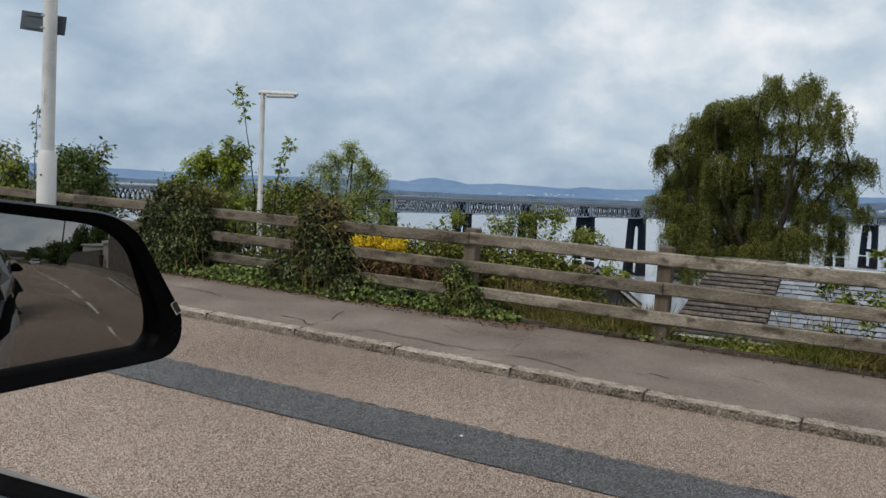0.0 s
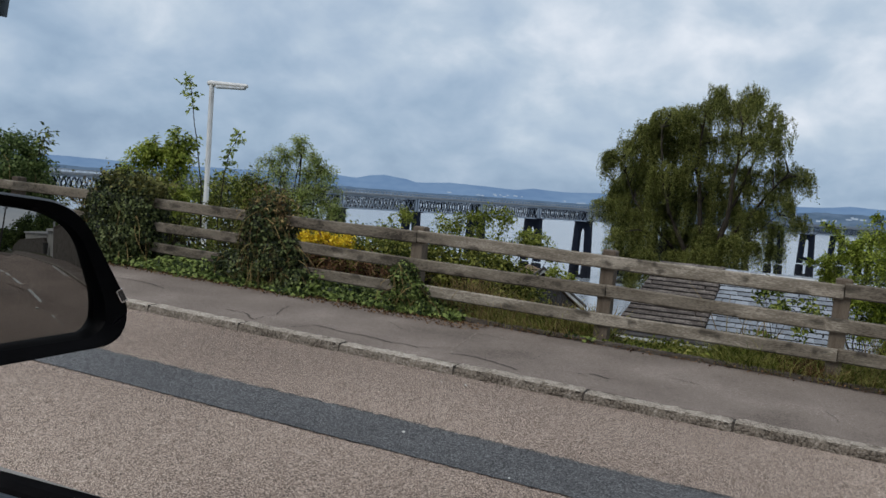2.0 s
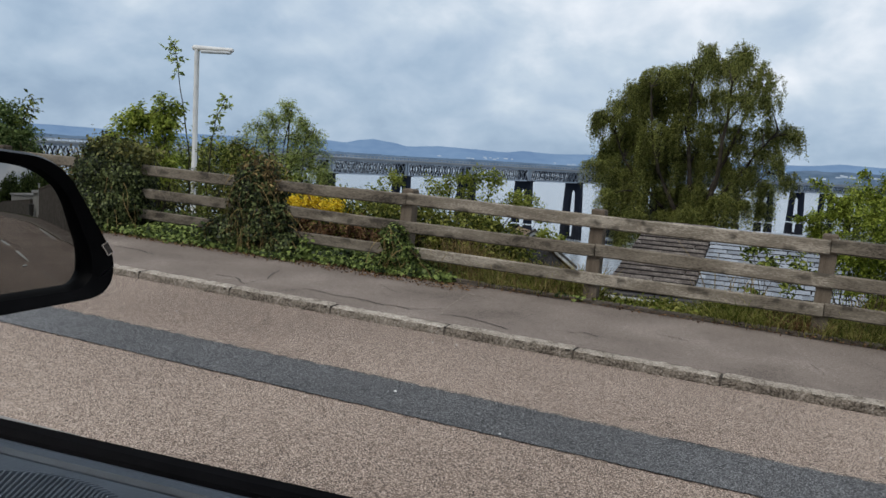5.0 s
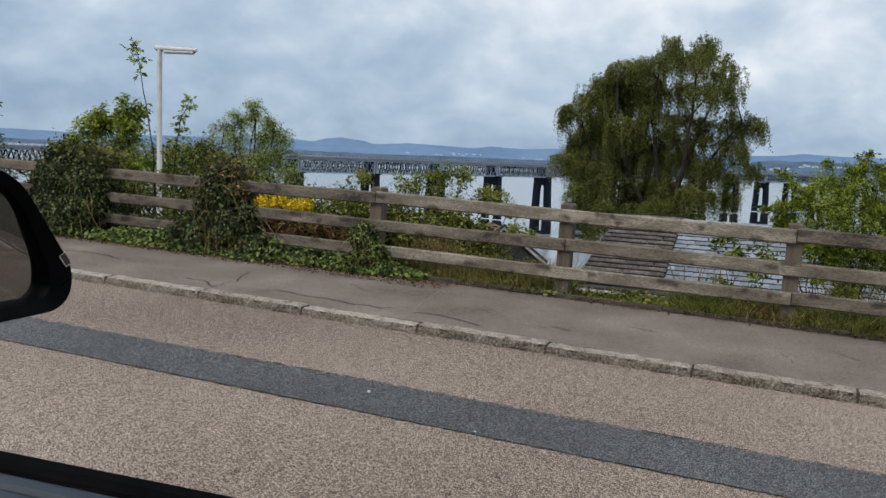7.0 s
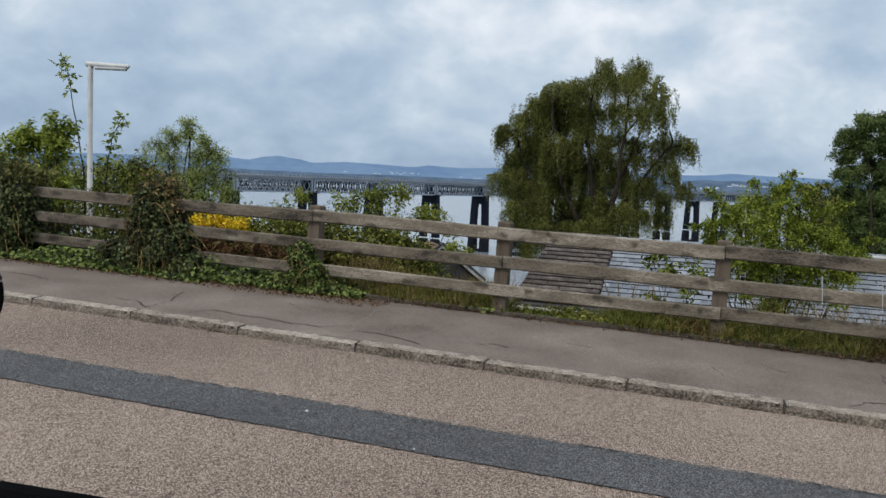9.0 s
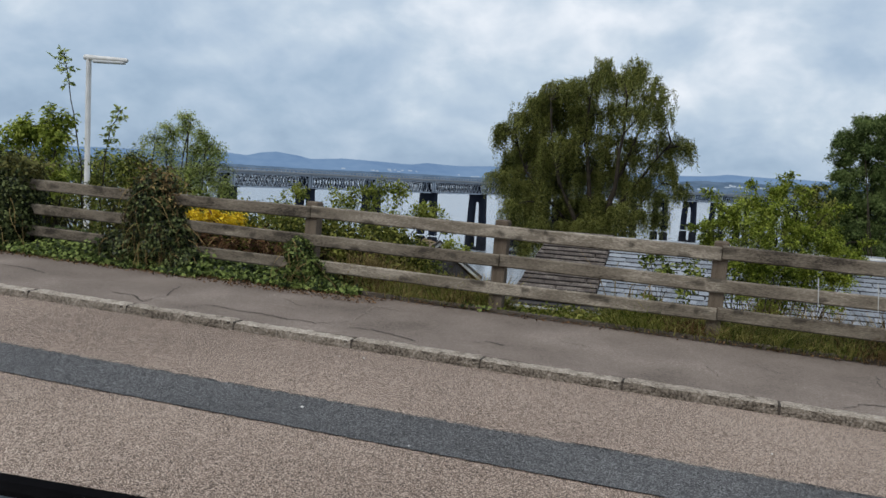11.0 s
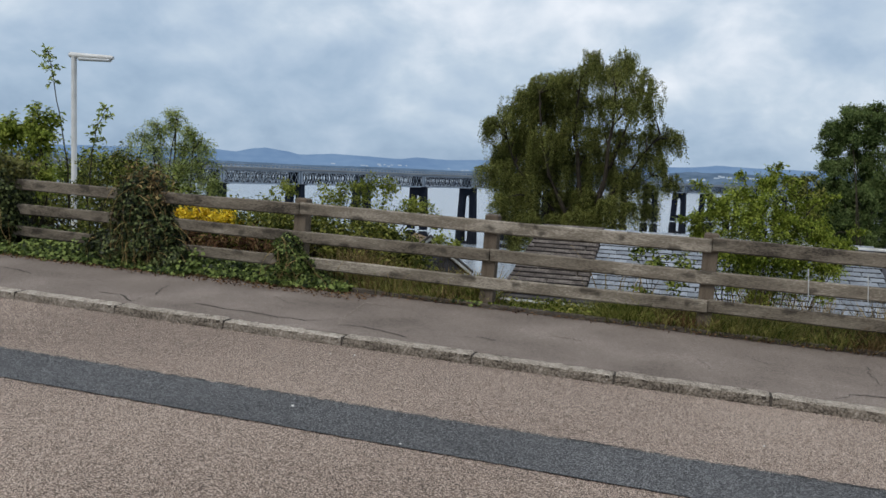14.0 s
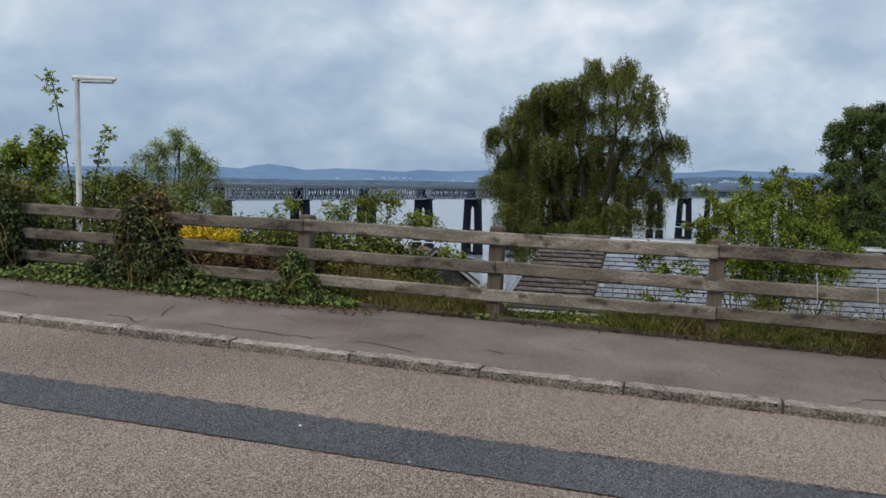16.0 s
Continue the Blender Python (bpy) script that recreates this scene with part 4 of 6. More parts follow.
def long_house():
    ry, rz, ey, ez = 20.9, -0.09, 17.75, -1.33
    x0, xs, x1 = -3.95, -2.15, 9.5
    g = float(ground_z(0, 19)) - 0.4
    root = thing("long_house", "low house with a brown and grey slated roof below the bank", "house", at=(0, 0, 0))
    run, fall = ry - ey, rz - ez
    slope = math.hypot(run, fall)
    ang = math.degrees(math.atan2(fall, run))
    part("wall", Build().box((x0 + 0.15, ey + 0.25, g), (x1, 2 * ry - ey - 0.25, ez + 0.05)), HARL, root)
    gable = Build().add([(x0 + 0.15, ey + 0.25, ez), (x0 + 0.15, 2 * ry - ey - 0.25, ez), (x0 + 0.4, ry, rz - 0.2), (x0 + 0.4, ey + 0.25, ez), (x0 + 0.4, 2 * ry - ey - 0.25, ez), (x0 + 0.55, ry, rz - 0.2)], [(0, 1, 2), (5, 4, 3), (0, 3, 4, 1), (1, 4, 5, 2), (2, 5, 3, 0)])
    part("gable_wall", gable, HARL, root)
    for side in (1, -1):
        y0 = ry - side * (ry - ey)
        b = Build().add([(x0, y0, ez - 0.03), (x1, y0, ez - 0.03), (x1, ry, rz - 0.03), (x0 + 0.26, ry, rz - 0.03), (x0, y0, ez - 0.1), (x1, y0, ez - 0.1), (x1, ry, rz - 0.1), (x0 + 0.26, ry, rz - 0.1)],
                        [(0, 1, 2, 3), (7, 6, 5, 4), (0, 4, 5, 1), (3, 2, 6, 7), (0, 3, 7, 4), (1, 5, 6, 2)])
        roof = part("roof", b, UNDER, root)
        if side == 1:
            front = roof
    part("ridge_capping", Build().box((xs, ry - 0.12, rz - 0.03), (x1, ry + 0.12, rz + 0.035), b=0.015), WHITEP, root, "white ridge capping")
    part("old_ridge", Build().box((x0 + 0.26, ry - 0.1, rz - 0.05), (xs - 0.01, ry + 0.1, rz + 0.01), b=0.015), SLATE_B, root)
    part("gutter", Build().box((x0, ey - 0.12, ez - 0.1), (x1, ey - 0.02, ez - 0.03), b=0.02), DARKW, root)
    part("eaves_board", Build().box((x0, ey - 0.1, ez - 0.165), (x1, ey - 0.02, ez - 0.102), b=0.01), WHITEP, root, "white painted eaves board")
    part("fascia", Build().box((x0, ey - 0.015, ez - 0.22), (x1, ey + 0.03, ez - 0.03)), DARKW, root)
    part("verge_board", Build().add([(x0 - 0.03, ey - 0.02, ez - 0.12), (x0, ey - 0.02, ez - 0.12), (x0 + 0.26, ry, rz - 0.12), (x0 + 0.23, ry, rz - 0.12), (x0 - 0.03, ey - 0.02, ez + 0.02), (x0, ey - 0.02, ez + 0.02), (x0 + 0.26, ry, rz + 0.02), (x0 + 0.23, ry, rz + 0.02)],
                                    [(0, 1, 2, 3), (7, 6, 5, 4), (0, 4, 5, 1), (3, 2, 6, 7), (0, 3, 7, 4), (1, 5, 6, 2)]), DARKW, root)
    return front, (x0, xs, x1, ry, rz, ey, ez, slope, ang)


def slates(front, dims):
    """Slates on the slope that faces the street, each one apart and overlapping the course below."""
    x0, xs, x1, ry, rz, ey, ez, slope, ang = dims
    rng = random.Random(8)
    for matl, a, c, gauge, w in ((SLATE_B, x0, xs - 0.01, 0.215, 0.607), (SLATE_G, xs, 3.9, 0.215, 0.28)):
        # Brown slates are thickened so that their shade-coloured edges show wider.
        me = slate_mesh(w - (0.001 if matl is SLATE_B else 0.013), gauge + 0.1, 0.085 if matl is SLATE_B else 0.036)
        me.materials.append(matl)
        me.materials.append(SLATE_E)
        # Lower edges take the painted shadow colour.
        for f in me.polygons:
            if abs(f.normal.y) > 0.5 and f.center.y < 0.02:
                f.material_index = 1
        rows = int(slope / gauge)
        for r in range(rows + 1):
            n = int((c - a) / w)
            for k in range(n + 2):
                x = a + (k + (0.5 if r % 2 else 0)) * w
                lo, hi = max(x - w / 2, a + (0.26 * r / rows if matl is SLATE_B else 0)), min(x + w / 2, c)
                if hi - lo < 0.04:
                    continue
                x = (lo + hi) / 2
                d = r * gauge
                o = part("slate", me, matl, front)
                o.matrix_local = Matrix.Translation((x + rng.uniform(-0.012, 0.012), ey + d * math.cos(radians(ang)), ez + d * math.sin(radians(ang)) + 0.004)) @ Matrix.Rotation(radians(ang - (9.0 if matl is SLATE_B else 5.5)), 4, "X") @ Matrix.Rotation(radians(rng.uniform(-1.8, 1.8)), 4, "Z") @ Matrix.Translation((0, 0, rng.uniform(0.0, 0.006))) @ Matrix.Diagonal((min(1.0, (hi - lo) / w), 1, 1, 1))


def shed():
    """Small gabled outbuilding further down, gable towards the street."""
    x, y, apex = -8.55, 27.0, -1.08
    half, drop, back = 1.5, 1.2, 2.2
    g = float(ground_z(x, y)) - 0.4
    root = thing("outbuilding", "small dark outbuilding with a red-brown roof and white bargeboards", "outbuilding", at=(x, y, 0))
    root.rotation_euler.z = radians(32)
    part("gable_wall", Build().loft([[(-half + 0.2, yy, g), (half - 0.2, yy, g), (half - 0.2, yy, apex - drop), (0, yy, apex - 0.1), (-half + 0.2, yy, apex - drop)] for yy in (0.12, back)]), UNDER, root)
    for s in (-1, 1):
        part("roof", Build().loft([[(0, yy, apex), (s * half, yy, apex - drop), (s * half, yy, apex - drop - 0.08), (0, yy, apex - 0.09)] for yy in (0.0, back)]), REDTILE, root)
        part("bargeboard", Build().loft([[(0, yy, apex + 0.03), (s * (half + 0.03), yy, apex - drop + 0.02), (s * (half + 0.03), yy, apex - drop - 0.075), (0, yy, apex - 0.075)] for yy in (-0.06, -0.01)]), WHITEP, root, "white bargeboard")
        part("roof_edge", Build().loft([[(0, yy, apex + 0.12), (s * (half + 0.06), yy, apex - drop + 0.11), (s * (half + 0.06), yy, apex - drop + 0.022), (0, yy, apex + 0.032)] for yy in (-0.1, 0.02)]), DARKW, root, "dark roof edge")
    part("window", Build().box((-0.3, 0.08, apex - 1.5), (0.35, 0.13, apex - 0.85), b=0.01), GLASSD, root)


# ---- plants of the bank ----
def grass(name, label, x0, x1, y0, y1, n, tall, seed, material=None, lean=0.35):
    rng = np.random.default_rng(seed)
    tufts = np.stack([rng.uniform(x0, x1, max(4, n // 90)), rng.uniform(y0, y1, max(4, n // 90))], 1)
    own = rng.integers(0, len(tufts), n)
    loose = rng.random(n) < 0.3
    x = np.where(loose, rng.uniform(x0, x1, n), tufts[own, 0] + rng.normal(size=n) * 0.055)
    y = np.clip(np.where(loose, rng.uniform(y0, y1, n), tufts[own, 1] + rng.normal(size=n) * 0.055), y0, y1)
    keep = np.array([noise.noise(Vector((a * 1.7, b * 1.7, seed))) > -0.25 for a, b in zip(x, y)])
    x, y = x[keep], y[keep]
    z = ground_z(x, y) - 0.01
    p = np.stack([x, y, z], 1)
    n = len(p)
    h = tall * rng.uniform(0.35, 1.1, (n, 1)) * np.array([1 + 0.5 * noise.noise(Vector((a, b, 2 + seed))) for a, b in zip(x, y)])[:, None]
    h = h * np.where(loose, 0.6, rng.uniform(0.5, 1.35, len(tufts))[own])[keep][:, None]
    fan = np.stack([x - tufts[own, 0][keep], y - tufts[own, 1][keep]], 1) * np.where(loose, 0, 4.0)[keep][:, None]
    d = np.concatenate([rng.normal(size=(n, 2)) * lean * 0.7 + np.clip(fan, -0.6, 0.6), np.ones((n, 1))], 1)
    w = unit(np.concatenate([rng.normal(size=(n, 2)), np.zeros((n, 1))], 1)) * rng.uniform(0.002, 0.005, (n, 1))
    bend = np.concatenate([rng.normal(size=(n, 2)) * 0.3, -0.15 * np.ones((n, 1))], 1)
    mid, tip = p + d * h * 0.6, p + d * h + bend * h * 0.5
    q = np.stack([p - w, p + w, mid + w * 0.8, mid - w * 0.8], 1)
    q2 = np.stack([mid - w * 0.8, mid + w * 0.8, tip + w * 0.15, tip - w * 0.15], 1)
    tagged(part(name, quads(name, np.concatenate([q, q2])), material or GRASS), label, "grass", kind="stuff")


def ground_ivy(x0, x1, y0, y1, n, seed, height):
    rng = np.random.default_rng(seed)
    x, y = rng.uniform(x0, x1, n), rng.uniform(y0, y1, n)
    edge = y0 + 0.07 * np.array([noise.noise(Vector((a * 2.1, 0, seed))) + 0.7 * noise.noise(Vector((a * 7, 3, seed))) for a in x]) + 0.06
    keep = y > edge
    x, y = x[keep], y[keep]
    pz = np.maximum(ground_z(x, y), np.where(y < 6.86, KERB_Z + SLOPE * x + 0.02 * (y - KERB_Y), -9))
    hump = np.array([0.6 + 0.6 * noise.noise(Vector((a * 2.4, b * 2.4, seed))) for a, b in zip(x, y)])
    rise = np.clip((y - edge[keep]) / 0.25, 0.05, 1)
    z = pz + rng.random(len(x)) * height * hump * rise + 0.015
    p = np.stack([x, y, z], 1)
    out = np.tile((0, -0.5, 0.6), (len(p), 1))
    tagged(part("ground_ivy", quads("ground_ivy", leaf_array(rng, p, 0.044, 0.038, 0.3, out=out)), GROUNDL), "dark green ivy creeping over the pavement edge", "ivy", kind="stuff")


def litter(x0, x1, y0, y1, n, seed):
    """Brown leaf litter lying along the back of the pavement."""
    rng = np.random.default_rng(seed)
    x, y = rng.uniform(x0, x1, n), y1 - (y1 - y0) * rng.random(n) ** 1.6
    z = KERB_Z + SLOPE * x + 0.02 * (y - KERB_Y) + 0.012
    tagged(part("leaf_litter", quads("leaf_litter", leaf_array(rng, np.stack([x, y, z], 1), 0.024, 0.014, 2.5)), FRONDS), "brown leaf litter along the pavement edge", "leaf litter", kind="stuff")


def weeds(x0, x1, y0, y1, n, seed, material, tall=1.0):
    """Low broad-leaved weeds in patches under the fence."""
    rng = np.random.default_rng(seed)
    k = max(6, n // 60)
    c = np.stack([rng.uniform(x0, x1, k), rng.uniform(y0, y1, k)], 1)
    own = rng.integers(0, k, n)
    x, y = c[own, 0] + rng.normal(size=n) * 0.06, np.maximum(c[own, 1] + rng.normal(size=n) * 0.06, y0 - 0.05)
    z = np.maximum(ground_z(x, y), np.where(y < 6.86, KERB_Z + SLOPE * x + 0.035, -9)) + tall * rng.random(n) * rng.uniform(0.04, 0.16, k)[own]
    tagged(part("weeds", quads("weeds", leaf_array(rng, np.stack([x, y, z], 1), 0.034, 0.02, 0.8)), material), "low green weeds under the fence", "weeds", kind="stuff")


def weeping_tree():
    """Large weeping tree: a trunk that forks low, rising limbs, arching boughs and curtains of hanging shoots."""
    rng = np.random.default_rng(21)
    y0 = 33.0
    base = np.array((-4.3, y0, float(ground_z(-4.3, y0)) - 0.1))
    root = thing("weeping_tree", "large weeping tree with olive-green hanging shoots", "tree", at=base)
    wood, shoots = Build(), Build()
    P, A = [], []
    # limbs: foot, elbow and head along the street and upwards, thickness
    limbs = [((-3.9, -1.2), (-3.45, 1.7), (-3.2, 4.5), 0.12), ((-3.7, 0.6), (-2.9, 2.9), (-2.2, 4.9), 0.07), ((-4.1, -0.6), (-4.6, 2.2), (-4.6, 5.0), 0.11), ((-4.6, -0.8), (-5.7, 1.8), (-6.0, 4.3), 0.1),
             ((-4.9, -0.6), (-6.6, 1.2), (-7.4, 3.0), 0.08), ((-3.6, 0.0), (-2.5, 1.6), (-1.5, 2.9), 0.07), ((-5.0, -1.0), (-6.3, 0.2), (-7.3, 1.3), 0.06), ((-3.4, -0.8), (-2.6, 0.4), (-1.7, 1.4), 0.05)]
    lines = []
    twigs(wood, rng, (0, 0, 0), np.array((-4.1, y0, -1.2)) - base, 0.26, 0.2, 0, 4)
    twigs(wood, rng, (-0.3, 0.2, 0), np.array((-4.9, y0, -1.0)) - base, 0.2, 0.15, 0, 4)
    for a, b, c, r in limbs:
        dy = rng.normal() * 0.7
        pts = [np.array((a[0], y0, a[1])), np.array((b[0], y0 + dy * 0.6, b[1])), np.array((c[0], y0 + dy, c[1]))]
        q = np.linspace(0, 1, 9)[:, None]
        line = pts[0] * (1 - q) ** 2 + 2 * (2 * pts[1] - 0.5 * pts[0] - 0.5 * pts[2]) * q * (1 - q) + pts[2] * q ** 2 + rng.normal(size=(9, 3)) * 0.03
        wood.tube([tuple(p - base) for p in line], list(np.linspace(r, r * 0.25, 9)), 7, caps=False)
        lines.append(line)
    wood_pts = np.concatenate(lines)
    # leaf masses, placed to fit the camera's view: along the street, height, radius, number of boughs, length of the
    # hanging shoots
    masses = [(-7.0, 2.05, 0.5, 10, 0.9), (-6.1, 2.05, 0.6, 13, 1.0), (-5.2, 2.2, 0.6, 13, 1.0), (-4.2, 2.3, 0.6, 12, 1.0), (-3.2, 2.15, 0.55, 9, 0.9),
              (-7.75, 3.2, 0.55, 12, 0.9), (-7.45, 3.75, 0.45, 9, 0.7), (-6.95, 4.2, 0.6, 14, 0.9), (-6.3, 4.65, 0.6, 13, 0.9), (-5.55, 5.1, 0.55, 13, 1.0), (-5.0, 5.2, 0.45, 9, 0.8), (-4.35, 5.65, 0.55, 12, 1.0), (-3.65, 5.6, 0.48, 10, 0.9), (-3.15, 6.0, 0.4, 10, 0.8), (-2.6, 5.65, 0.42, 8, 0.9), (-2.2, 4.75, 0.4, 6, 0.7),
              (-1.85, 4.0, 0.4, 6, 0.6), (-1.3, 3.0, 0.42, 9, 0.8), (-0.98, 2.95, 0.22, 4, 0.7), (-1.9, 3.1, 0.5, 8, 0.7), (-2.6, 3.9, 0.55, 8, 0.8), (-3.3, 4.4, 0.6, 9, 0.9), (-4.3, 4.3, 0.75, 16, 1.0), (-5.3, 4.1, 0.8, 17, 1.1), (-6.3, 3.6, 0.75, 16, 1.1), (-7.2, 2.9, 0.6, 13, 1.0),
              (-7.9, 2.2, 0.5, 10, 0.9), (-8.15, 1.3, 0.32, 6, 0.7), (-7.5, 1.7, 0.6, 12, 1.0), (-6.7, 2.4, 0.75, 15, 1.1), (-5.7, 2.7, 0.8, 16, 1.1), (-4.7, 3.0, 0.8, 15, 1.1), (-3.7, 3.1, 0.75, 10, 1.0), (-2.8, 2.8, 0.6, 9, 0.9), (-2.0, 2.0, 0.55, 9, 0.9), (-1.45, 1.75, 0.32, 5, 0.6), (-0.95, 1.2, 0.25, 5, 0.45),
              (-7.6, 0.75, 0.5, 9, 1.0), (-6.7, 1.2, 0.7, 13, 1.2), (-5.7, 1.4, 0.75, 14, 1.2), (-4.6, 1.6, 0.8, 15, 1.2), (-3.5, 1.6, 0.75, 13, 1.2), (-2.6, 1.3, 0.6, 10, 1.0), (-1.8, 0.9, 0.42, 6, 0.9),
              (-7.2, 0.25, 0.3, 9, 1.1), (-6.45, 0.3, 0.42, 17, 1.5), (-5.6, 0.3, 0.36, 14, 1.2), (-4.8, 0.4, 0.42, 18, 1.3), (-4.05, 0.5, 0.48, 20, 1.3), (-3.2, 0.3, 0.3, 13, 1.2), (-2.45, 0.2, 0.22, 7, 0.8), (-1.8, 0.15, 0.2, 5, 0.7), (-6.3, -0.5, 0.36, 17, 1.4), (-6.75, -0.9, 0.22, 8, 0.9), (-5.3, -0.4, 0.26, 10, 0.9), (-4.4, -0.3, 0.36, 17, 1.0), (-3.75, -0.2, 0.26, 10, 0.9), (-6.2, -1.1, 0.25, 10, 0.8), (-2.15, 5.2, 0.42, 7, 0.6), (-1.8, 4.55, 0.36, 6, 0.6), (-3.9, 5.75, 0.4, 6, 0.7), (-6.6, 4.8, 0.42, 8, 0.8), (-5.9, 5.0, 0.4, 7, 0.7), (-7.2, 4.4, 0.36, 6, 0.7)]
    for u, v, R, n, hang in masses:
        # masses drawn in and lowered until the outline fits the camera's view
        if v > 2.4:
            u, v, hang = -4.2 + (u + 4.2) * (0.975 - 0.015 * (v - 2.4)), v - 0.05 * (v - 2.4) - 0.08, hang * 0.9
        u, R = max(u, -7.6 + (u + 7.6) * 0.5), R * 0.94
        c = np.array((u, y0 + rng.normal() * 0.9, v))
        f = wood_pts[np.argmin(np.linalg.norm((wood_pts - c - (0, 0, -0.5)) * (1, 0.4, 1), axis=1))]
        twigs(wood, rng, f - base, c - base - (0, 0, 0.35 * R), 0.035, 0.016, 0.1, 6)
        for _ in range(int(n * 1.1)):
            d = unit(rng.normal(size=3) * (1, 1, 0.8) + (0, 0, 0.35))
            tip = c + d * np.array((R, R * 1.3, R * 0.9)) * rng.uniform(0.3, 1.05)
            twigs(wood, rng, c - base - (0, 0, 0.3 * R), tip - base, 0.013, 0.006, 0.15, 4)
            for s in range(rng.integers(7, 12)):
                st = tip + rng.normal(size=3) * (0.13, 0.13, 0.08) * (1.0 if v > 0.6 else 0.8)
                ln = hang * rng.uniform(0.4, 1.4)
                if st[2] - ln < -2.0:
                    ln = max(0.25, st[2] + 2.0)
                m = int(ln * 20) + 5
                q = np.linspace(0, 1, m)[:, None]
                flat_d = unit(d * (1, 1, 0) + rng.normal(size=3) * (0.6, 0.6, 0))
                line = st + flat_d * (0.24 * ln) * np.sqrt(q) + np.array((0, 0, 1)) * ln * (0.12 * np.sin(math.pi * q) - 0.95 * q ** 1.3) + np.array((0.05, 0, 0)) * ln * q ** 2
                if s % 2 == 0:
                    shoots.tube([tuple(line[i] - base) for i in (0, m // 2, m - 1)], [0.006, 0.004, 0.002], 3, caps=False)
                k = 3
                P.append(np.repeat(line, k, 0) + rng.normal(size=(k * m, 3)) * 0.035)
                A.append(np.tile((0, 0, -1.0), (k * m, 1)) + rng.normal(size=(k * m, 3)) * 0.6)
    part("trunk", wood, BARK, root, smooth=True)
    part("shoot_curtain", shoots, BARK, root)
    part("crown", quads("crown", leaf_array(rng, np.concatenate(P) - base, 0.068, 0.029, 0.15, along=np.concatenate(A))), WILLL, root)


def bank_plants():
    # ivy heaps over the fence
    ivy("ivy_heap", "dense dark ivy heap smothering the fence", [(-7.15, 6.95, 0.75, 0.4, 0.3, 0.45), (-7.0, 6.9, 0.45, 0.42, 0.32, 0.36), (-7.35, 6.9, 0.45, 0.35, 0.3, 0.3), (-6.78, 6.95, 0.8, 0.24, 0.24, 0.3)], 31, n=36000, trailing=70, leaf=0.032)
    ivy("ivy_heap", "ivy and brown stems hanging over the fence", [(-5.12, 6.93, 0.75, 0.27, 0.24, 0.3), (-4.98, 6.88, 0.48, 0.3, 0.25, 0.3), (-5.4, 6.9, 0.36, 0.3, 0.24, 0.18), (-5.15, 6.95, 0.98, 0.2, 0.18, 0.14), (-4.72, 6.85, 0.32, 0.2, 0.2, 0.14)], 32, n=24000, trailing=240, leaf=0.031)
    ivy("ivy_heap", "small ivy tuft on the lower rail", [(-3.53, 6.9, 0.5, 0.12, 0.16, 0.13), (-3.46, 6.88, 0.35, 0.17, 0.16, 0.13), (-3.3, 6.88, 0.24, 0.14, 0.16, 0.08)], 33, n=4200, trailing=60, leaf=0.029, material=GROUNDL)
    ivy("ivy_heap", "ivy-grown bush over the fence beside the white column", [(-9.38, 7.35, 1.05, 0.4, 0.38, 0.5), (-9.15, 7.35, 0.8, 0.32, 0.36, 0.4), (-9.7, 7.3, 0.7, 0.4, 0.35, 0.5), (-9.1, 7.3, 0.45, 0.3, 0.35, 0.35)], 34, n=24000, leaf=0.042, material=DARKL)
    ivy("ivy_heap", "rounded ivy bush over the fence further up the street", [(-11.2, 7.4, 1.0, 0.7, 0.45, 0.6), (-12.2, 7.4, 0.8, 0.8, 0.45, 0.7)], 35, n=16000, leaf=0.055, material=SHRUBL)
    plant("shrub", "yellow-green young growth on the ivy heap", "shrub", (-6.95, 7.0, 0.5), [(-6.75, 6.95, 1.1, 0.3, 0.22, 0.12, 26), (-7.1, 6.95, 1.15, 0.25, 0.2, 0.12, 20), (-6.7, 6.98, 1.02, 0.18, 0.16, 0.1, 10)], DRYSHRUB, 66, per=26, spread=0.06, leaf=(0.045, 0.03), stems=1, stem_r=0.006)
    plant("shrub", "brown twiggy growth on the ivy heap", "shrub", (-5.15, 7.0, 0.5), [(-5.12, 6.95, 1.05, 0.24, 0.18, 0.12, 16), (-4.95, 6.9, 0.85, 0.2, 0.18, 0.16, 10)], DRYL, 67, per=22, spread=0.06, leaf=(0.05, 0.018), stems=2, stem_r=0.006)
    plant("shrub", "twiggy growth standing out of the ivy bush", "shrub", (-9.3, 7.35, 0.6), [(-9.25, 7.4, 1.5, 0.2, 0.2, 0.12, 14), (-9.0, 7.4, 1.3, 0.16, 0.2, 0.14, 10), (-9.6, 7.35, 1.45, 0.2, 0.2, 0.1, 10), (-8.85, 7.35, 1.1, 0.14, 0.16, 0.2, 10)], DARKL, 92, per=26, spread=0.06, leaf=(0.04, 0.024), stems=2, stem_r=0.008)
    ground_ivy(-13, -4.4, 6.5, 7.4, 30000, 41, 0.24)
    ground_ivy(-4.6, -2.9, 6.62, 7.5, 13000, 42, 0.2)
    ground_ivy(-3.0, -1.7, 6.78, 7.4, 2400, 43, 0.1)
    litter(-13, -2.6, 6.42, 6.72, 6500, 45)
    litter(-2.6, 4.5, 6.72, 6.9, 1800, 46)
    weeds(-0.8, 4.2, 6.92, 7.35, 1500, 47, SHRUBL, 0.6)
    weeds(-1.9, -0.6, 6.9, 7.15, 2600, 49, WEEDL, 0.55)
    weeds(-1.25, -0.35, 6.92, 7.3, 3600, 48, WEEDL, 0.6)
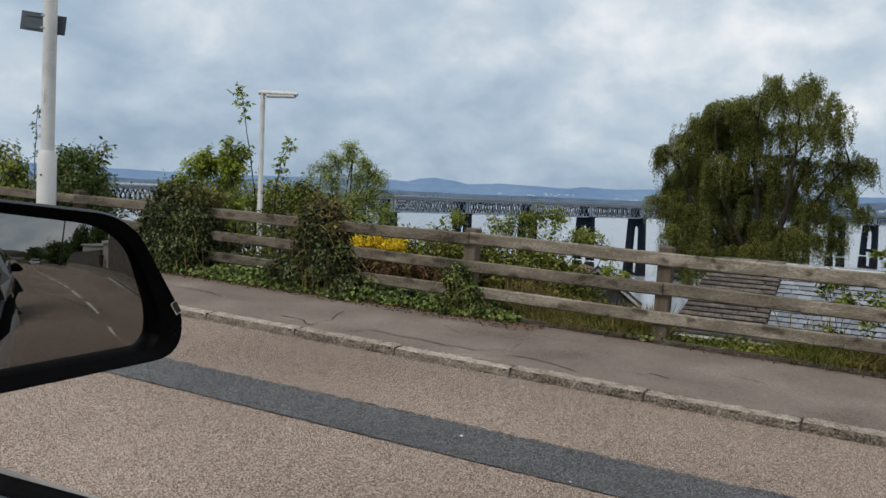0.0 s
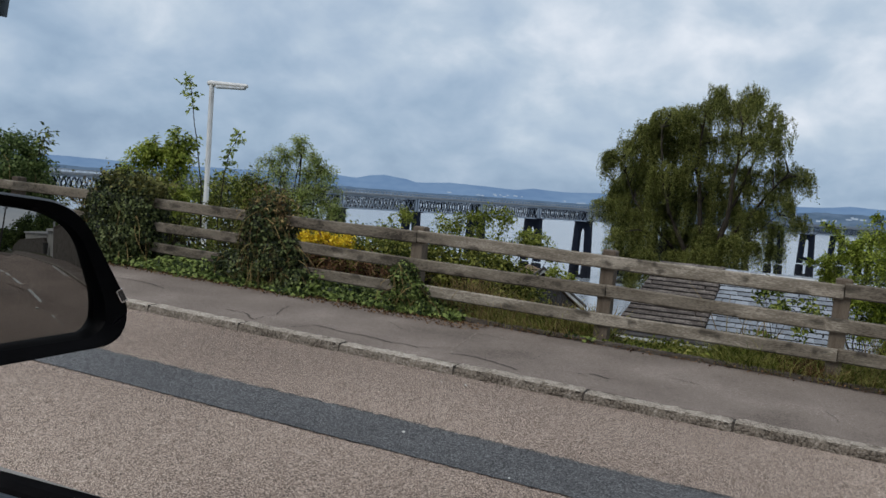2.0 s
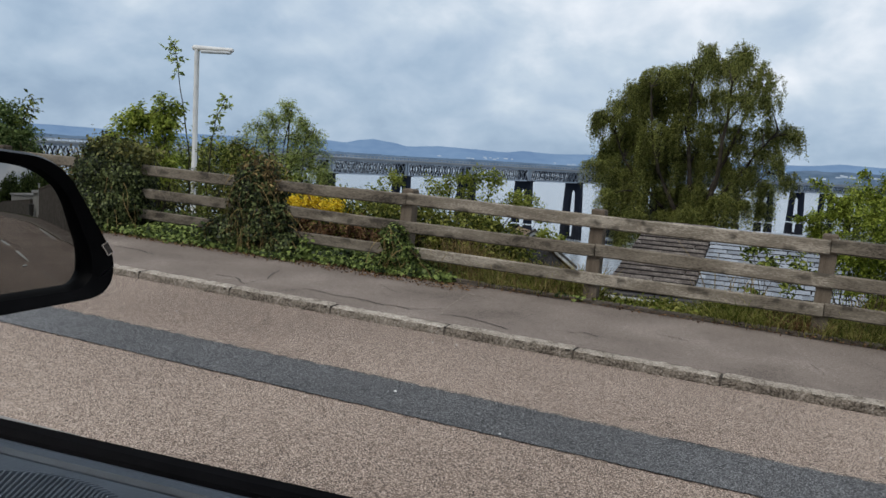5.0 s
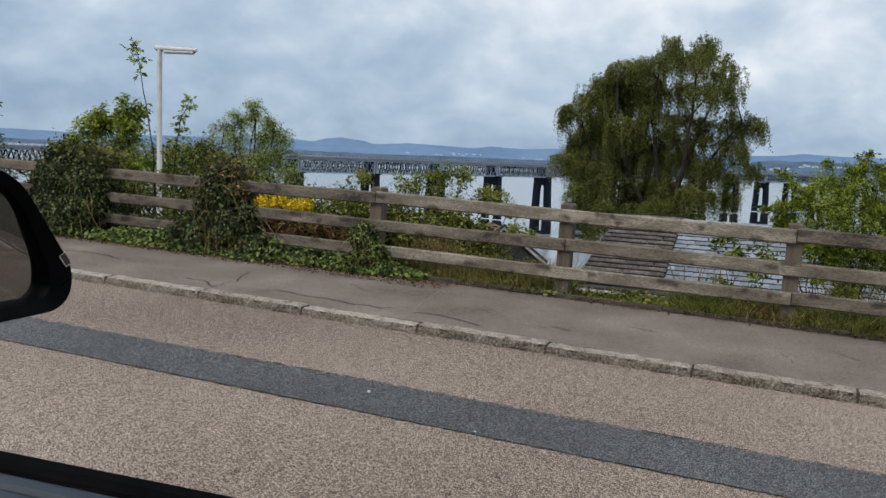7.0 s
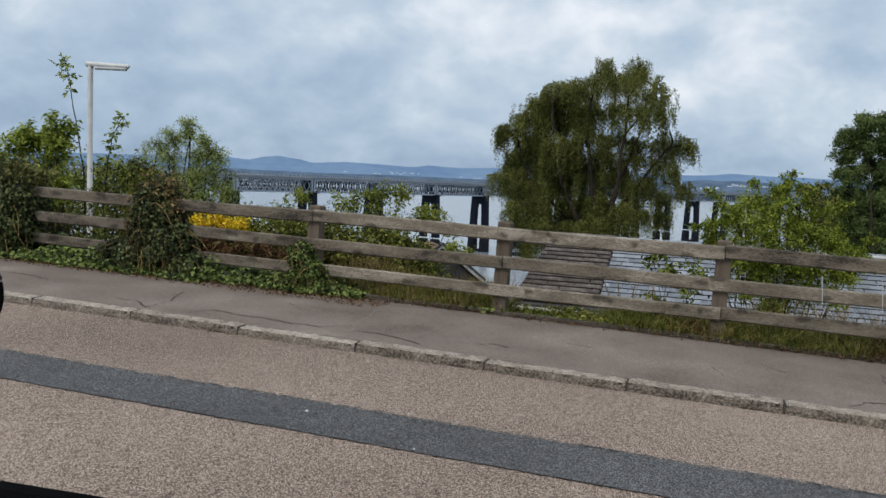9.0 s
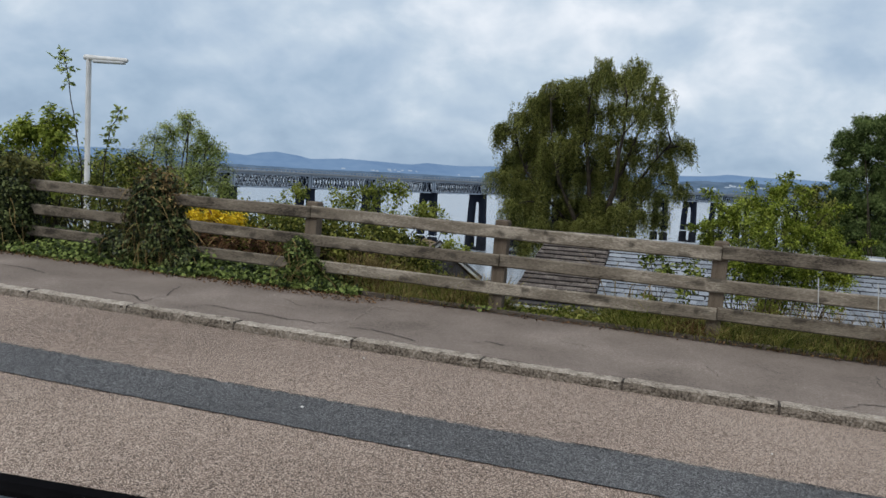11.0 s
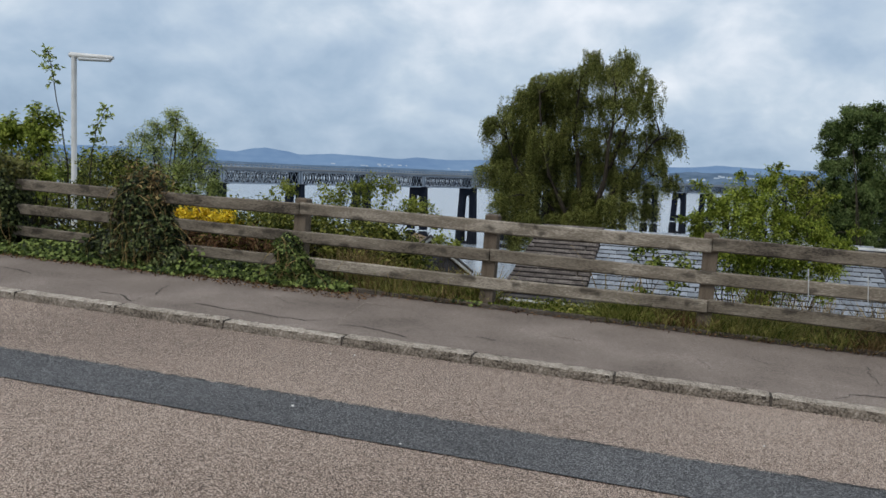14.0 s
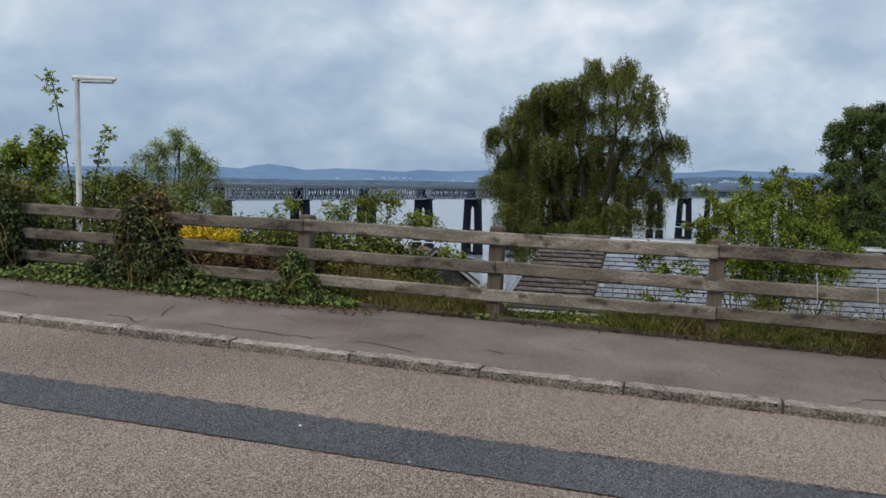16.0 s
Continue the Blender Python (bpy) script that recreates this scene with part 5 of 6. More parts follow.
    # shrubs behind the fence
    leafy("shrub", "leafy light green elder shrub behind the fence", "shrub", (-8.6, 9.1, None), [(-8.32, 9.1, 1.7, 0.25, 0.22, 20), (-8.2, 9.0, 1.45, 0.2, 0.24, 16), (-8.72, 9.1, 1.57, 0.26, 0.22, 20), (-9.0, 9.2, 1.48, 0.22, 0.2, 16), (-8.5, 9.2, 1.15, 0.36, 0.3, 24), (-8.95, 9.1, 1.05, 0.36, 0.3, 24), (-9.35, 9.2, 1.2, 0.24, 0.22, 14), (-8.3, 9.0, 0.9, 0.3, 0.34, 18), (-8.8, 9.0, 0.65, 0.5, 0.35, 26), (-9.5, 9.2, 0.8, 0.4, 0.4, 20)], ELDERL, 51, sprays=7, per=9, spray=0.6, leaf=(0.062, 0.036), stem_r=0.014, droop=0.25, up=1.0)
    plant("shrub", "green shrub tangled behind the lamp", "shrub", (-12.2, 15.0, None), [(-13.26, 15.0, 0.34, 1.05, 0.7, 0.87, 50), (-11.69, 15.0, 0.17, 1.05, 0.7, 0.87, 50), (-11.93, 15.0, 0.82, 0.85, 0.68, 0.43, 34), (-10.52, 15.0, 0.09, 0.86, 0.69, 0.78, 40)], SHRUBL, 52, per=44, spread=0.16, leaf=(0.09, 0.05), stem_r=0.03)
    plant("shrub", "brownish scrub behind the ivy heap", "shrub", (-8.3, 8.2, None), [(-8.7, 8.2, 0.62, 0.4, 0.3, 0.35, 40)], DRYL, 53, per=30, spread=0.1, leaf=(0.06, 0.03))
    leafy("birch_tree", "young birch with fine grey-green leaves", "tree", (-11.1, 16.0, None), [(-11.0, 16, 2.15, 0.26, 0.32, 15), (-11.45, 16, 1.88, 0.34, 0.26, 15), (-11.85, 16, 1.68, 0.26, 0.2, 10), (-10.6, 16, 1.82, 0.28, 0.22, 13), (-10.35, 16, 1.55, 0.34, 0.2, 14), (-10.9, 16.2, 1.5, 0.4, 0.3, 18), (-11.5, 16, 1.4, 0.4, 0.28, 16), (-10.3, 16, 1.15, 0.36, 0.26, 14), (-10.8, 16, 1.05, 0.45, 0.3, 20), (-11.4, 16, 0.95, 0.5, 0.3, 18), (-10.15, 16, 0.85, 0.28, 0.22, 10), (-10.6, 16, 0.6, 0.42, 0.3, 14), (-11.2, 16, 0.5, 0.5, 0.3, 16), (-9.95, 16, 0.65, 0.22, 0.2, 7)], BIRCHL, 54, sprays=9, spray=0.75, per=12, leaf=(0.05, 0.024), stems=1, stem_r=0.022, droop=0.5, bark=BARK, scatter=0.8, up=0.8, limbs=((((-11.1, 16, -2.5), (-11.05, 16, 0.5), (-11.0, 16, 1.4), (-11.0, 16, 2.0)), 0.032), (((-11.05, 16, 0.5), (-10.7, 16, 1.2), (-10.4, 16, 1.6)), 0.014), (((-11.05, 16, 0.3), (-11.4, 16, 1.1), (-11.8, 16, 1.65)), 0.014)))
    leafy("birch_tree", "thin pale young tree", "tree", (-12.9, 17.0, None), [(-12.95, 17, 1.5, 0.3, 0.3, 14), (-13.2, 17, 1.2, 0.3, 0.25, 10), (-12.7, 17, 1.05, 0.35, 0.3, 12)], BIRCHL, 55, sprays=6, spray=0.6, per=7, leaf=(0.045, 0.02), stems=1, stem_r=0.018, droop=0.4, bark=PALEBARK, scatter=0.5)
    plant("gorse_bush", "gorse bush covered in bright yellow flowers", "gorse", (-5.5, 8.5, None), [(-5.82, 8.5, 0.6, 0.1, 0.14, 0.07, 12), (-5.66, 8.5, 0.54, 0.12, 0.14, 0.08, 14), (-5.48, 8.5, 0.64, 0.12, 0.14, 0.07, 14), (-5.32, 8.5, 0.57, 0.12, 0.14, 0.09, 16), (-5.15, 8.5, 0.6, 0.1, 0.12, 0.06, 10), (-5.04, 8.5, 0.52, 0.07, 0.1, 0.05, 6)], GORSE, 56, per=34, spread=0.04, leaf=(0.03, 0.024), stems=2, stem_r=0.008, hollow=0.2)
    plant("gorse_bush", "green spiny gorse stems under the flowers", "gorse", (-5.5, 8.6, None), [(-5.6, 8.6, 0.42, 0.3, 0.2, 0.14, 26), (-5.15, 8.6, 0.4, 0.25, 0.2, 0.14, 22)], SHRUBL, 69, per=44, spread=0.06, leaf=(0.05, 0.012), stems=2, stem_r=0.008)
    plant("dead_bracken", "rust-brown dead bracken behind the rails", "bracken", (-5.2, 8.0, None), [(-5.5, 8.0, 0.3, 0.5, 0.25, 0.22, 40), (-4.7, 8.0, 0.25, 0.5, 0.25, 0.22, 40)], FRONDS, 57, per=26, spread=0.09, leaf=(0.1, 0.02), stems=3, stem_r=0.008)
    plant("shrub", "low green shrub behind the fence", "shrub", (-4.3, 8.8, None), [(-4.75, 8.7, 0.42, 0.4, 0.35, 0.3, 60), (-4.2, 8.8, 0.35, 0.45, 0.4, 0.34, 80), (-3.6, 8.9, 0.3, 0.45, 0.4, 0.34, 90), (-3.2, 9.0, 0.2, 0.25, 0.35, 0.36, 50), (-5.6, 9.3, 0.35, 0.6, 0.4, 0.42, 56), (-6.4, 9.3, 0.35, 0.6, 0.4, 0.45, 56)], SCRUBL, 58, per=66, spread=0.095, leaf=(0.055, 0.028))
    plant("shrub", "olive bramble scrub filling the bank", "shrub", (-8.0, 9.6, None), [(-7.2, 9.6, 0.35, 0.6, 0.4, 0.5, 56), (-8.15, 9.6, -0.05, 0.35, 0.3, 0.25, 30), (-9.15, 9.6, 0.4, 0.5, 0.4, 0.5, 50), (-9.8, 9.8, 0.45, 0.7, 0.4, 0.5, 50), (-10.8, 9.8, 0.5, 0.7, 0.4, 0.5, 50)], DRYSHRUB, 65, per=44, spread=0.11, leaf=(0.055, 0.03))
    plant("shrub", "green undergrowth further down the bank", "shrub", (-9.0, 11.5, None), [(-8.0, 11.5, 0.2, 0.6, 0.4, 0.55, 60), (-8.95, 11.5, 0.25, 0.5, 0.4, 0.55, 50), (-10.75, 11.5, 0.3, 0.6, 0.4, 0.55, 60), (-9.8, 11.5, -0.3, 0.5, 0.4, 0.3, 40), (-7.0, 11.5, 0.1, 0.6, 0.4, 0.5, 50), (-6.0, 11.5, 0.0, 0.6, 0.4, 0.5, 50)], SCRUBL, 68, per=44, spread=0.12, leaf=(0.07, 0.04))
    leafy("shrub", "upright leafy shrub in front of the water", "shrub", (-3.6, 9.2, None), [(-3.76, 9.2, 1.04, 0.2, 0.17, 12), (-3.5, 9.2, 1.02, 0.18, 0.16, 9), (-3.7, 9.2, 0.8, 0.3, 0.18, 13), (-3.3, 9.2, 0.82, 0.2, 0.14, 8), (-4.25, 9.2, 0.9, 0.2, 0.15, 10), (-4.0, 9.2, 0.96, 0.14, 0.1, 7), (-4.82, 9.2, 0.95, 0.17, 0.12, 9), (-4.95, 9.2, 0.78, 0.2, 0.1, 8), (-3.08, 9.2, 0.86, 0.2, 0.14, 9), (-2.9, 9.2, 0.7, 0.16, 0.12, 6), (-4.5, 9.2, 0.7, 0.22, 0.14, 8)], LIMEL, 59, sprays=7, spray=0.75, per=9, leaf=(0.038, 0.022), stems=1, stem_r=0.008, droop=0.2, scatter=0.4)
    leafy("shrub", "yellow-green hawthorn bush behind the fence", "shrub", (0.8, 11.0, None), [(0.8 + (x - 0.8) * 0.94, 11.0 + dy, z - 0.05, r, r * 0.55, int(n * (1.15 if z > 0.6 else 1.9))) for x, z, r, n, dy in (
        (0.7, 1.3, 0.17, 7, 0.1), (0.9, 1.4, 0.12, 6, 0), (0.45, 1.18, 0.22, 10, 0), (0.2, 1.04, 0.2, 8, -0.1), (0.06, 0.86, 0.18, 7, 0), (0.42, 0.94, 0.26, 13, -0.15), (0.8, 1.12, 0.24, 12, -0.1), (1.1, 1.0, 0.24, 11, 0), (1.3, 1.12, 0.13, 6, 0.1),
        (1.38, 0.84, 0.22, 10, -0.05), (1.58, 0.7, 0.2, 9, 0), (1.78, 0.58, 0.15, 6, 0), (-0.06, 0.68, 0.15, 6, 0), (0.24, 0.64, 0.24, 11, -0.1), (0.72, 0.8, 0.3, 15, -0.2), (1.1, 0.7, 0.27, 12, -0.1), (0.45, 0.42, 0.24, 11, 0), (0.86, 0.46, 0.28, 13, -0.15),
        (1.25, 0.42, 0.24, 10, 0), (1.6, 0.36, 0.18, 7, 0), (0.65, 0.16, 0.26, 11, 0), (1.1, 0.14, 0.25, 9, 0), (0.35, 0.1, 0.18, 5, 0), (0.85, -0.12, 0.25, 8, 0), (1.5, 0.1, 0.18, 5, 0))], HAWL, 60, sprays=11, spray=0.95, per=22, leaf=(0.03, 0.018), stems=1, stem_r=0.009, droop=0.12, scatter=0.55, up=0.7, inner=0.3)
    for k, (x, z, dx, dz) in enumerate(((0.15, 1.1, -0.2, 0.16), (0.8, 1.35, 0.14, 0.18), (1.35, 1.05, 0.22, 0.12), (1.65, 0.75, 0.28, 0.02), (1.55, 0.45, 0.36, -0.04), (0.0, 0.75, -0.2, 0.05), (0.55, 1.25, -0.08, 0.16), (1.05, 1.1, 0.1, 0.22))):
        sprig("hawthorn_shoot", "leafy hawthorn shoot reaching out of the bush", ((x - dx * 0.6, 11.0, z - abs(dz) - 0.1), (x, 11.0, z), (x + dx * 0.6, 10.97, z + dz * 0.7), (x + dx, 10.95, z + dz)), ((0.98, 0.05, 9), (0.85, 0.06, 10), (0.7, 0.07, 11), (0.55, 0.07, 10)), 160 + k, material=HAWL, leaf=0.042, stem=0.007)
    leafy("shrub", "small green sprays in front of the slates", "shrub", (-0.45, 10.5, None), [(-0.6, 10.5, 0.45, 0.15, 0.15, 7), (-0.45, 10.5, 0.25, 0.16, 0.14, 6), (-0.1, 10.5, 0.3, 0.2, 0.16, 6), (-0.15, 10.5, 0.05, 0.2, 0.16, 6), (-0.6, 10.5, -0.1, 0.16, 0.14, 5)], SHRUBL, 61, sprays=5, per=7, spray=0.6, leaf=(0.058, 0.036), stems=1, stem_r=0.007)
    leafy("tree", "tall dark green broadleaf tree", "tree", (4.6, 22.0, None), [(x, 22.0, z, r, r * 0.72, int(n * 1.35)) for x, z, r, n in ((3.35, 2.98, 0.36, 16), (3.85, 3.0, 0.36, 16), (3.02, 2.62, 0.32, 14), (2.92, 2.22, 0.26, 11), (3.5, 2.45, 0.48, 22), (4.1, 2.55, 0.5, 22), (3.0, 1.72, 0.32, 14), (3.5, 1.85, 0.45, 20), (4.2, 1.9, 0.6, 26), (3.1, 1.2, 0.4, 30), (3.8, 1.25, 0.55, 40), (2.95, 0.7, 0.4, 30), (3.5, 0.6, 0.5, 40), (4.4, 1.0, 0.7, 44), (3.2, 0.1, 0.5, 40), (4.0, 0.1, 0.6, 44), (2.75, 0.3, 0.3, 18), (4.8, 2.4, 0.6, 22), (5.2, 1.6, 0.7, 24), (5.5, 2.6, 0.6, 20), (5.2, 0.5, 0.7, 22))], DARKL, 62, sprays=13, spray=0.6, per=28, leaf=(0.05, 0.028), stems=1, stem_r=0.018, droop=0.16, scatter=0.8, up=0.6, inner=0.55)
    leafy("shrub", "light brownish-green treetop behind the bush", "shrub", (2.4, 21.0, None), [(2.05, 21, 1.38, 0.22, 0.14, 10), (2.4, 21, 1.42, 0.26, 0.16, 12), (2.2, 21, 1.1, 0.28, 0.2, 14), (2.6, 21, 1.05, 0.3, 0.25, 14), (2.5, 21, 0.65, 0.35, 0.3, 14), (2.15, 21, 0.55, 0.3, 0.3, 10)], SCRUBL, 63, sprays=7, per=9, spray=0.6, leaf=(0.065, 0.04), stems=1, stem_r=0.02)
    plant("shrub", "small leafy treetop by the water", "shrub", (-6.1, 20.0, None), [(-6.05, 20, -0.5, 0.22, 0.2, 0.1, 12), (-5.75, 20, -0.6, 0.2, 0.2, 0.1, 10)], LIMEL, 64, per=18, spread=0.07, leaf=(0.08, 0.05), stems=1)
    weeping_tree()
    # scrub between the lamp and the ivy
    leafy("shrub", "olive and yellow-green scrub round the foot of the lamp", "shrub", (-8.0, 10.2, None), [(-8.62, 10.2, 0.82, 0.25, 0.22, 10), (-8.78, 10.2, 0.5, 0.26, 0.2, 10), (-8.5, 10.2, 1.12, 0.16, 0.16, 5), (-8.05, 10.2, 1.15, 0.25, 0.22, 12), (-7.75, 10.2, 1.2, 0.24, 0.22, 12), (-7.5, 10.2, 0.95, 0.28, 0.24, 14), (-8.25, 10.2, 0.85, 0.3, 0.26, 14), (-7.9, 10.2, 0.7, 0.35, 0.28, 16), (-7.2, 10.2, 0.8, 0.25, 0.22, 10), (-6.9, 10.2, 0.6, 0.28, 0.22, 10)], SCRUBL, 75, sprays=6, per=8, spray=0.6, leaf=(0.045, 0.026), stems=1, stem_r=0.01, droop=0.2)
    leafy("shrub", "brown-tipped twigs behind the ivy heap", "shrub", (-8.7, 8.4, None), [(-8.3, 8.4, 1.05, 0.24, 0.18, 12), (-8.6, 8.4, 0.95, 0.24, 0.18, 12), (-8.0, 8.4, 0.9, 0.2, 0.18, 8)], DRYSHRUB, 76, sprays=6, per=7, spray=0.6, leaf=(0.04, 0.022), stems=1, stem_r=0.009)
    # tall shoots
    sprig("tall_shoot", "tall bare shoot with pale leaves at its tip", ((-8.2, 9.5, 0.5), (-8.22, 9.5, 1.08), (-8.32, 9.5, 1.54), (-8.43, 9.5, 2.1), (-8.55, 9.5, 2.6)), ((0.98, 0.1, 12), (0.9, 0.1, 9), (0.82, 0.06, 5)), 71, material=BIRCHL, leaf=0.078, stem=0.013)
    sprig("tall_shoot", "leaning green leafy shoot", ((-7.9, 9.5, 0.6), (-7.84, 9.5, 1.2), (-7.76, 9.5, 1.6), (-7.6, 9.5, 1.86)), ((1.0, 0.075, 7), (0.86, 0.06, 5), (0.72, 0.085, 8), (0.6, 0.07, 6), (0.48, 0.05, 4)), 72, material=BIRCHL, leaf=0.072)
    sprig("tall_shoot", "thin dark shoot beside the white column", ((-13.15, 9.5, 0.7), (-13.12, 9.5, 1.5), (-13.08, 9.5, 2.35)), ((0.97, 0.05, 6), (0.85, 0.06, 6), (0.7, 0.06, 5), (0.55, 0.05, 4)), 73)
    sprig("tall_shoot", "leafy shoot above the ivy bush", ((-9.1, 7.4, 1.0), (-9.0, 7.4, 1.4), (-8.85, 7.4, 1.66)), ((0.95, 0.08, 8), (0.75, 0.1, 8), (0.5, 0.08, 6)), 74)
    # grass along the fence foot and on the bank
    grass("verge_grass", "tufted verge grass under the fence", -2.6, -1.75, 6.85, 7.6, 3600, 0.2, 81)
    grass("verge_grass", "tufted verge grass under the fence", -0.75, 4.5, 6.85, 7.6, 34000, 0.2, 86)
    grass("verge_grass", "short sparse verge grass by the post", -1.75, -0.75, 6.85, 7.3, 3000, 0.07, 87)
    grass("verge_grass", "short verge grass at the pavement edge", -4.6, 4.5, 6.82, 7.2, 9000, 0.08, 82)
    grass("dry_grass", "brown and straw-coloured grass among the verge grass", -0.5, 4.5, 6.88, 7.5, 5000, 0.2, 88, material=DRYL)
    grass("dry_grass", "straw-coloured grass by the post", -3.1, -1.72, 6.86, 7.5, 3200, 0.22, 93, material=DRYL)
    grass("dry_grass", "reddish-brown dead grass at the pavement edge", 0.0, 4.4, 6.86, 7.15, 2200, 0.13, 91, material=FRONDS)
    grass("grass_tuft", "tall soft green grass tuft under the lower rail", -0.72, -0.3, 6.9, 7.25, 4200, 0.17, 94, material=WEEDL, lean=0.7)
    grass("grass_tuft", "red-brown dead grass tuft beside the green one", -0.3, 0.25, 6.9, 7.2, 3200, 0.17, 95, material=FRONDS, lean=0.6)
    grass("grass_tuft", "dark green leaning grass tuft by the fence post", 0.2, 0.75, 6.88, 7.25, 5200, 0.21, 96, lean=0.8)
    grass("grass_tuft", "straw and brown grass tuft at the pavement edge", 1.15, 1.6, 6.86, 7.15, 3000, 0.19, 97, material=DRYL, lean=0.7)
    grass("dry_grass", "pale seed heads in front of the slates", -0.72, -0.3, 7.35, 7.7, 70, 0.42, 98, material=DRYL, lean=0.4)
    grass("grass_tuft", "yellow-green seeding grass under the rail", -0.2, 1.3, 7.05, 7.5, 6000, 0.2, 99, material=WEEDL, lean=0.8)
    grass("grass_tuft", "bright fresh grass by the post", -2.9, -1.75, 6.9, 7.35, 6500, 0.19, 100, material=WEEDL, lean=0.7)
    grass("bank_grass", "rough grass on the bank", -13, -2.2, 7.4, 12.0, 26000, 0.22, 83)
    grass("bank_grass", "rough grass on the bank", -0.6, 6, 7.4, 12.0, 14000, 0.22, 89)
    grass("bank_grass", "rough grass on the bank", -2.2, -0.6, 9.2, 12.0, 4000, 0.2, 90)
    grass("dry_grass", "bleached dry grass stalks", -3.5, -1.85, 7.0, 8.2, 4200, 0.32, 84, material=DRYL)
    grass("dry_grass", "bleached dry grass stalks", 0.2, 3.5, 7.2, 8.6, 4500, 0.42, 85, material=DRYL)


# ---- cars ----
def wing_mirror(car):
    """The driver's wing mirror: shell, bezel, convex glass, indicator and foot."""
    n = Vector((0.953, -0.302, 0.033)).normalized()
    U = Vector((0, 0, 1)).cross(n).normalized()
    V = n.cross(U)
    m = Matrix((U, V, n)).transposed().to_4x4()
    m.translation = Vector((-0.701, 0.629, 1.161))

    def outline(corners, steps=12):
        """A rounded four-cornered outline; corners: (u, v, radius)."""
        pts = []
        for k, (u, v, r) in enumerate(corners):
            p, a, c = Vector((u, v)), Vector(corners[k - 1][:2]), Vector(corners[(k + 1) % len(corners)][:2])
            da, dc = (a - p).normalized() * r, (c - p).normalized() * r
            for q in np.linspace(0, 1, steps):
                pts.append((p + da) * (1 - q) ** 2 + p * 2 * q * (1 - q) + (p + dc) * q ** 2)
        return pts
    shell = [(-0.245, 0.112, 0.04), (-0.046, 0.092, 0.036), (0.0125, -0.013, 0.012), (0.0125, -0.059, 0.032), (-0.245, -0.084, 0.04)]
    inner = [(-0.235, 0.099, 0.03), (-0.054, 0.078, 0.045), (-0.0155, -0.018, 0.022), (-0.021, -0.045, 0.02), (-0.235, -0.061, 0.03)]
    so, si = outline(shell), outline(inner)
    cx = Vector((-0.115, 0.012))
    scaled = lambda o, s: [cx + (p - cx) * s for p in o]
    b = Build()
    rings = [[(p.x, p.y, d) for p in scaled(so, s)] for s, d in ((0.965, 0.004), (1.0, -0.008), (1.0, -0.03), (0.95, -0.06), (0.8, -0.095), (0.5, -0.115), (0.1, -0.12))]
    b.loft(rings, caps=False)
    b.f.append(tuple(range(len(b.v) - len(so), len(b.v))))
    housing = part("mirror_housing", b, BLACKP, car, "glossy black wing mirror housing", smooth=True)
    housing.matrix_local = m
    bz = Build()
    bz.loft([[(p.x, p.y, d) for p in o] for o, d in ((scaled(so, 0.968), 0.0035), (scaled(si, 1.05), 0.0), (si, -0.008), (scaled(si, 0.97), -0.02))], caps=False)
    part("bezel", bz, BLACKP, housing, smooth=True)
    # convex glass, bounded by the inner outline: a sphere cap with its outer curve fitted to the camera's view
    R = MIRROR_R
    g = Build()
    vx, vy = MIRROR_C
    rr = []
    for s in np.linspace(1.0, 0.02, 40):
        rr.append([(p.x, p.y, -0.006 - ((p.x - vx) ** 2 + (p.y - vy) ** 2) / (2 * R) - 5.65 * max(0.0, p.x + 0.0946) ** 3) for p in scaled(si, s)])
    g.loft(rr, caps=False)
    g.f.append(tuple(range(len(g.v) - len(si), len(g.v))))
    part("mirror_glass", g, MIRROR, housing, "slightly convex mirror glass", smooth=True)
    edge, inward, corner = Vector((0.487, -0.874)), Vector((-0.874, -0.487)), Vector((0.0115, -0.0115))

    def on_rim(a, c, lo, hi, z0, z1):
        """A block on the outer rim: a to c along the edge, lo to hi inwards."""
        q = [corner - edge * a + inward * lo, corner - edge * c + inward * lo, corner - edge * c + inward * hi, corner - edge * a + inward * hi]
        return Build().loft([[(p.x, p.y, z) for p in q] for z in (z0, z1)])
    part("indicator", on_rim(0.004, 0.0165, 0.0025, 0.009, -0.03, 0.0042), GLASSD, housing, "dark clear indicator lens")
    for a, c, lo, hi in ((0.003, 0.0175, 0.0088, 0.0098), (0.003, 0.0042, 0.002, 0.0098), (0.0165, 0.0174, 0.002, 0.0098)):
        part("indicator_trim", on_rim(a, c, lo, hi, 0.0035, 0.0049), CHROME, housing, "thin bright edge of the indicator")
    part("mirror_foot", Build().tube([(-0.21, -0.055, -0.06), (-0.24, -0.09, -0.05), (-0.27, -0.12, -0.03)], [0.03, 0.026, 0.04], 10), BLACKP, housing, smooth=True)


MIRROR_R, MIRROR_C = 1.6, (-0.146, 0.0493)


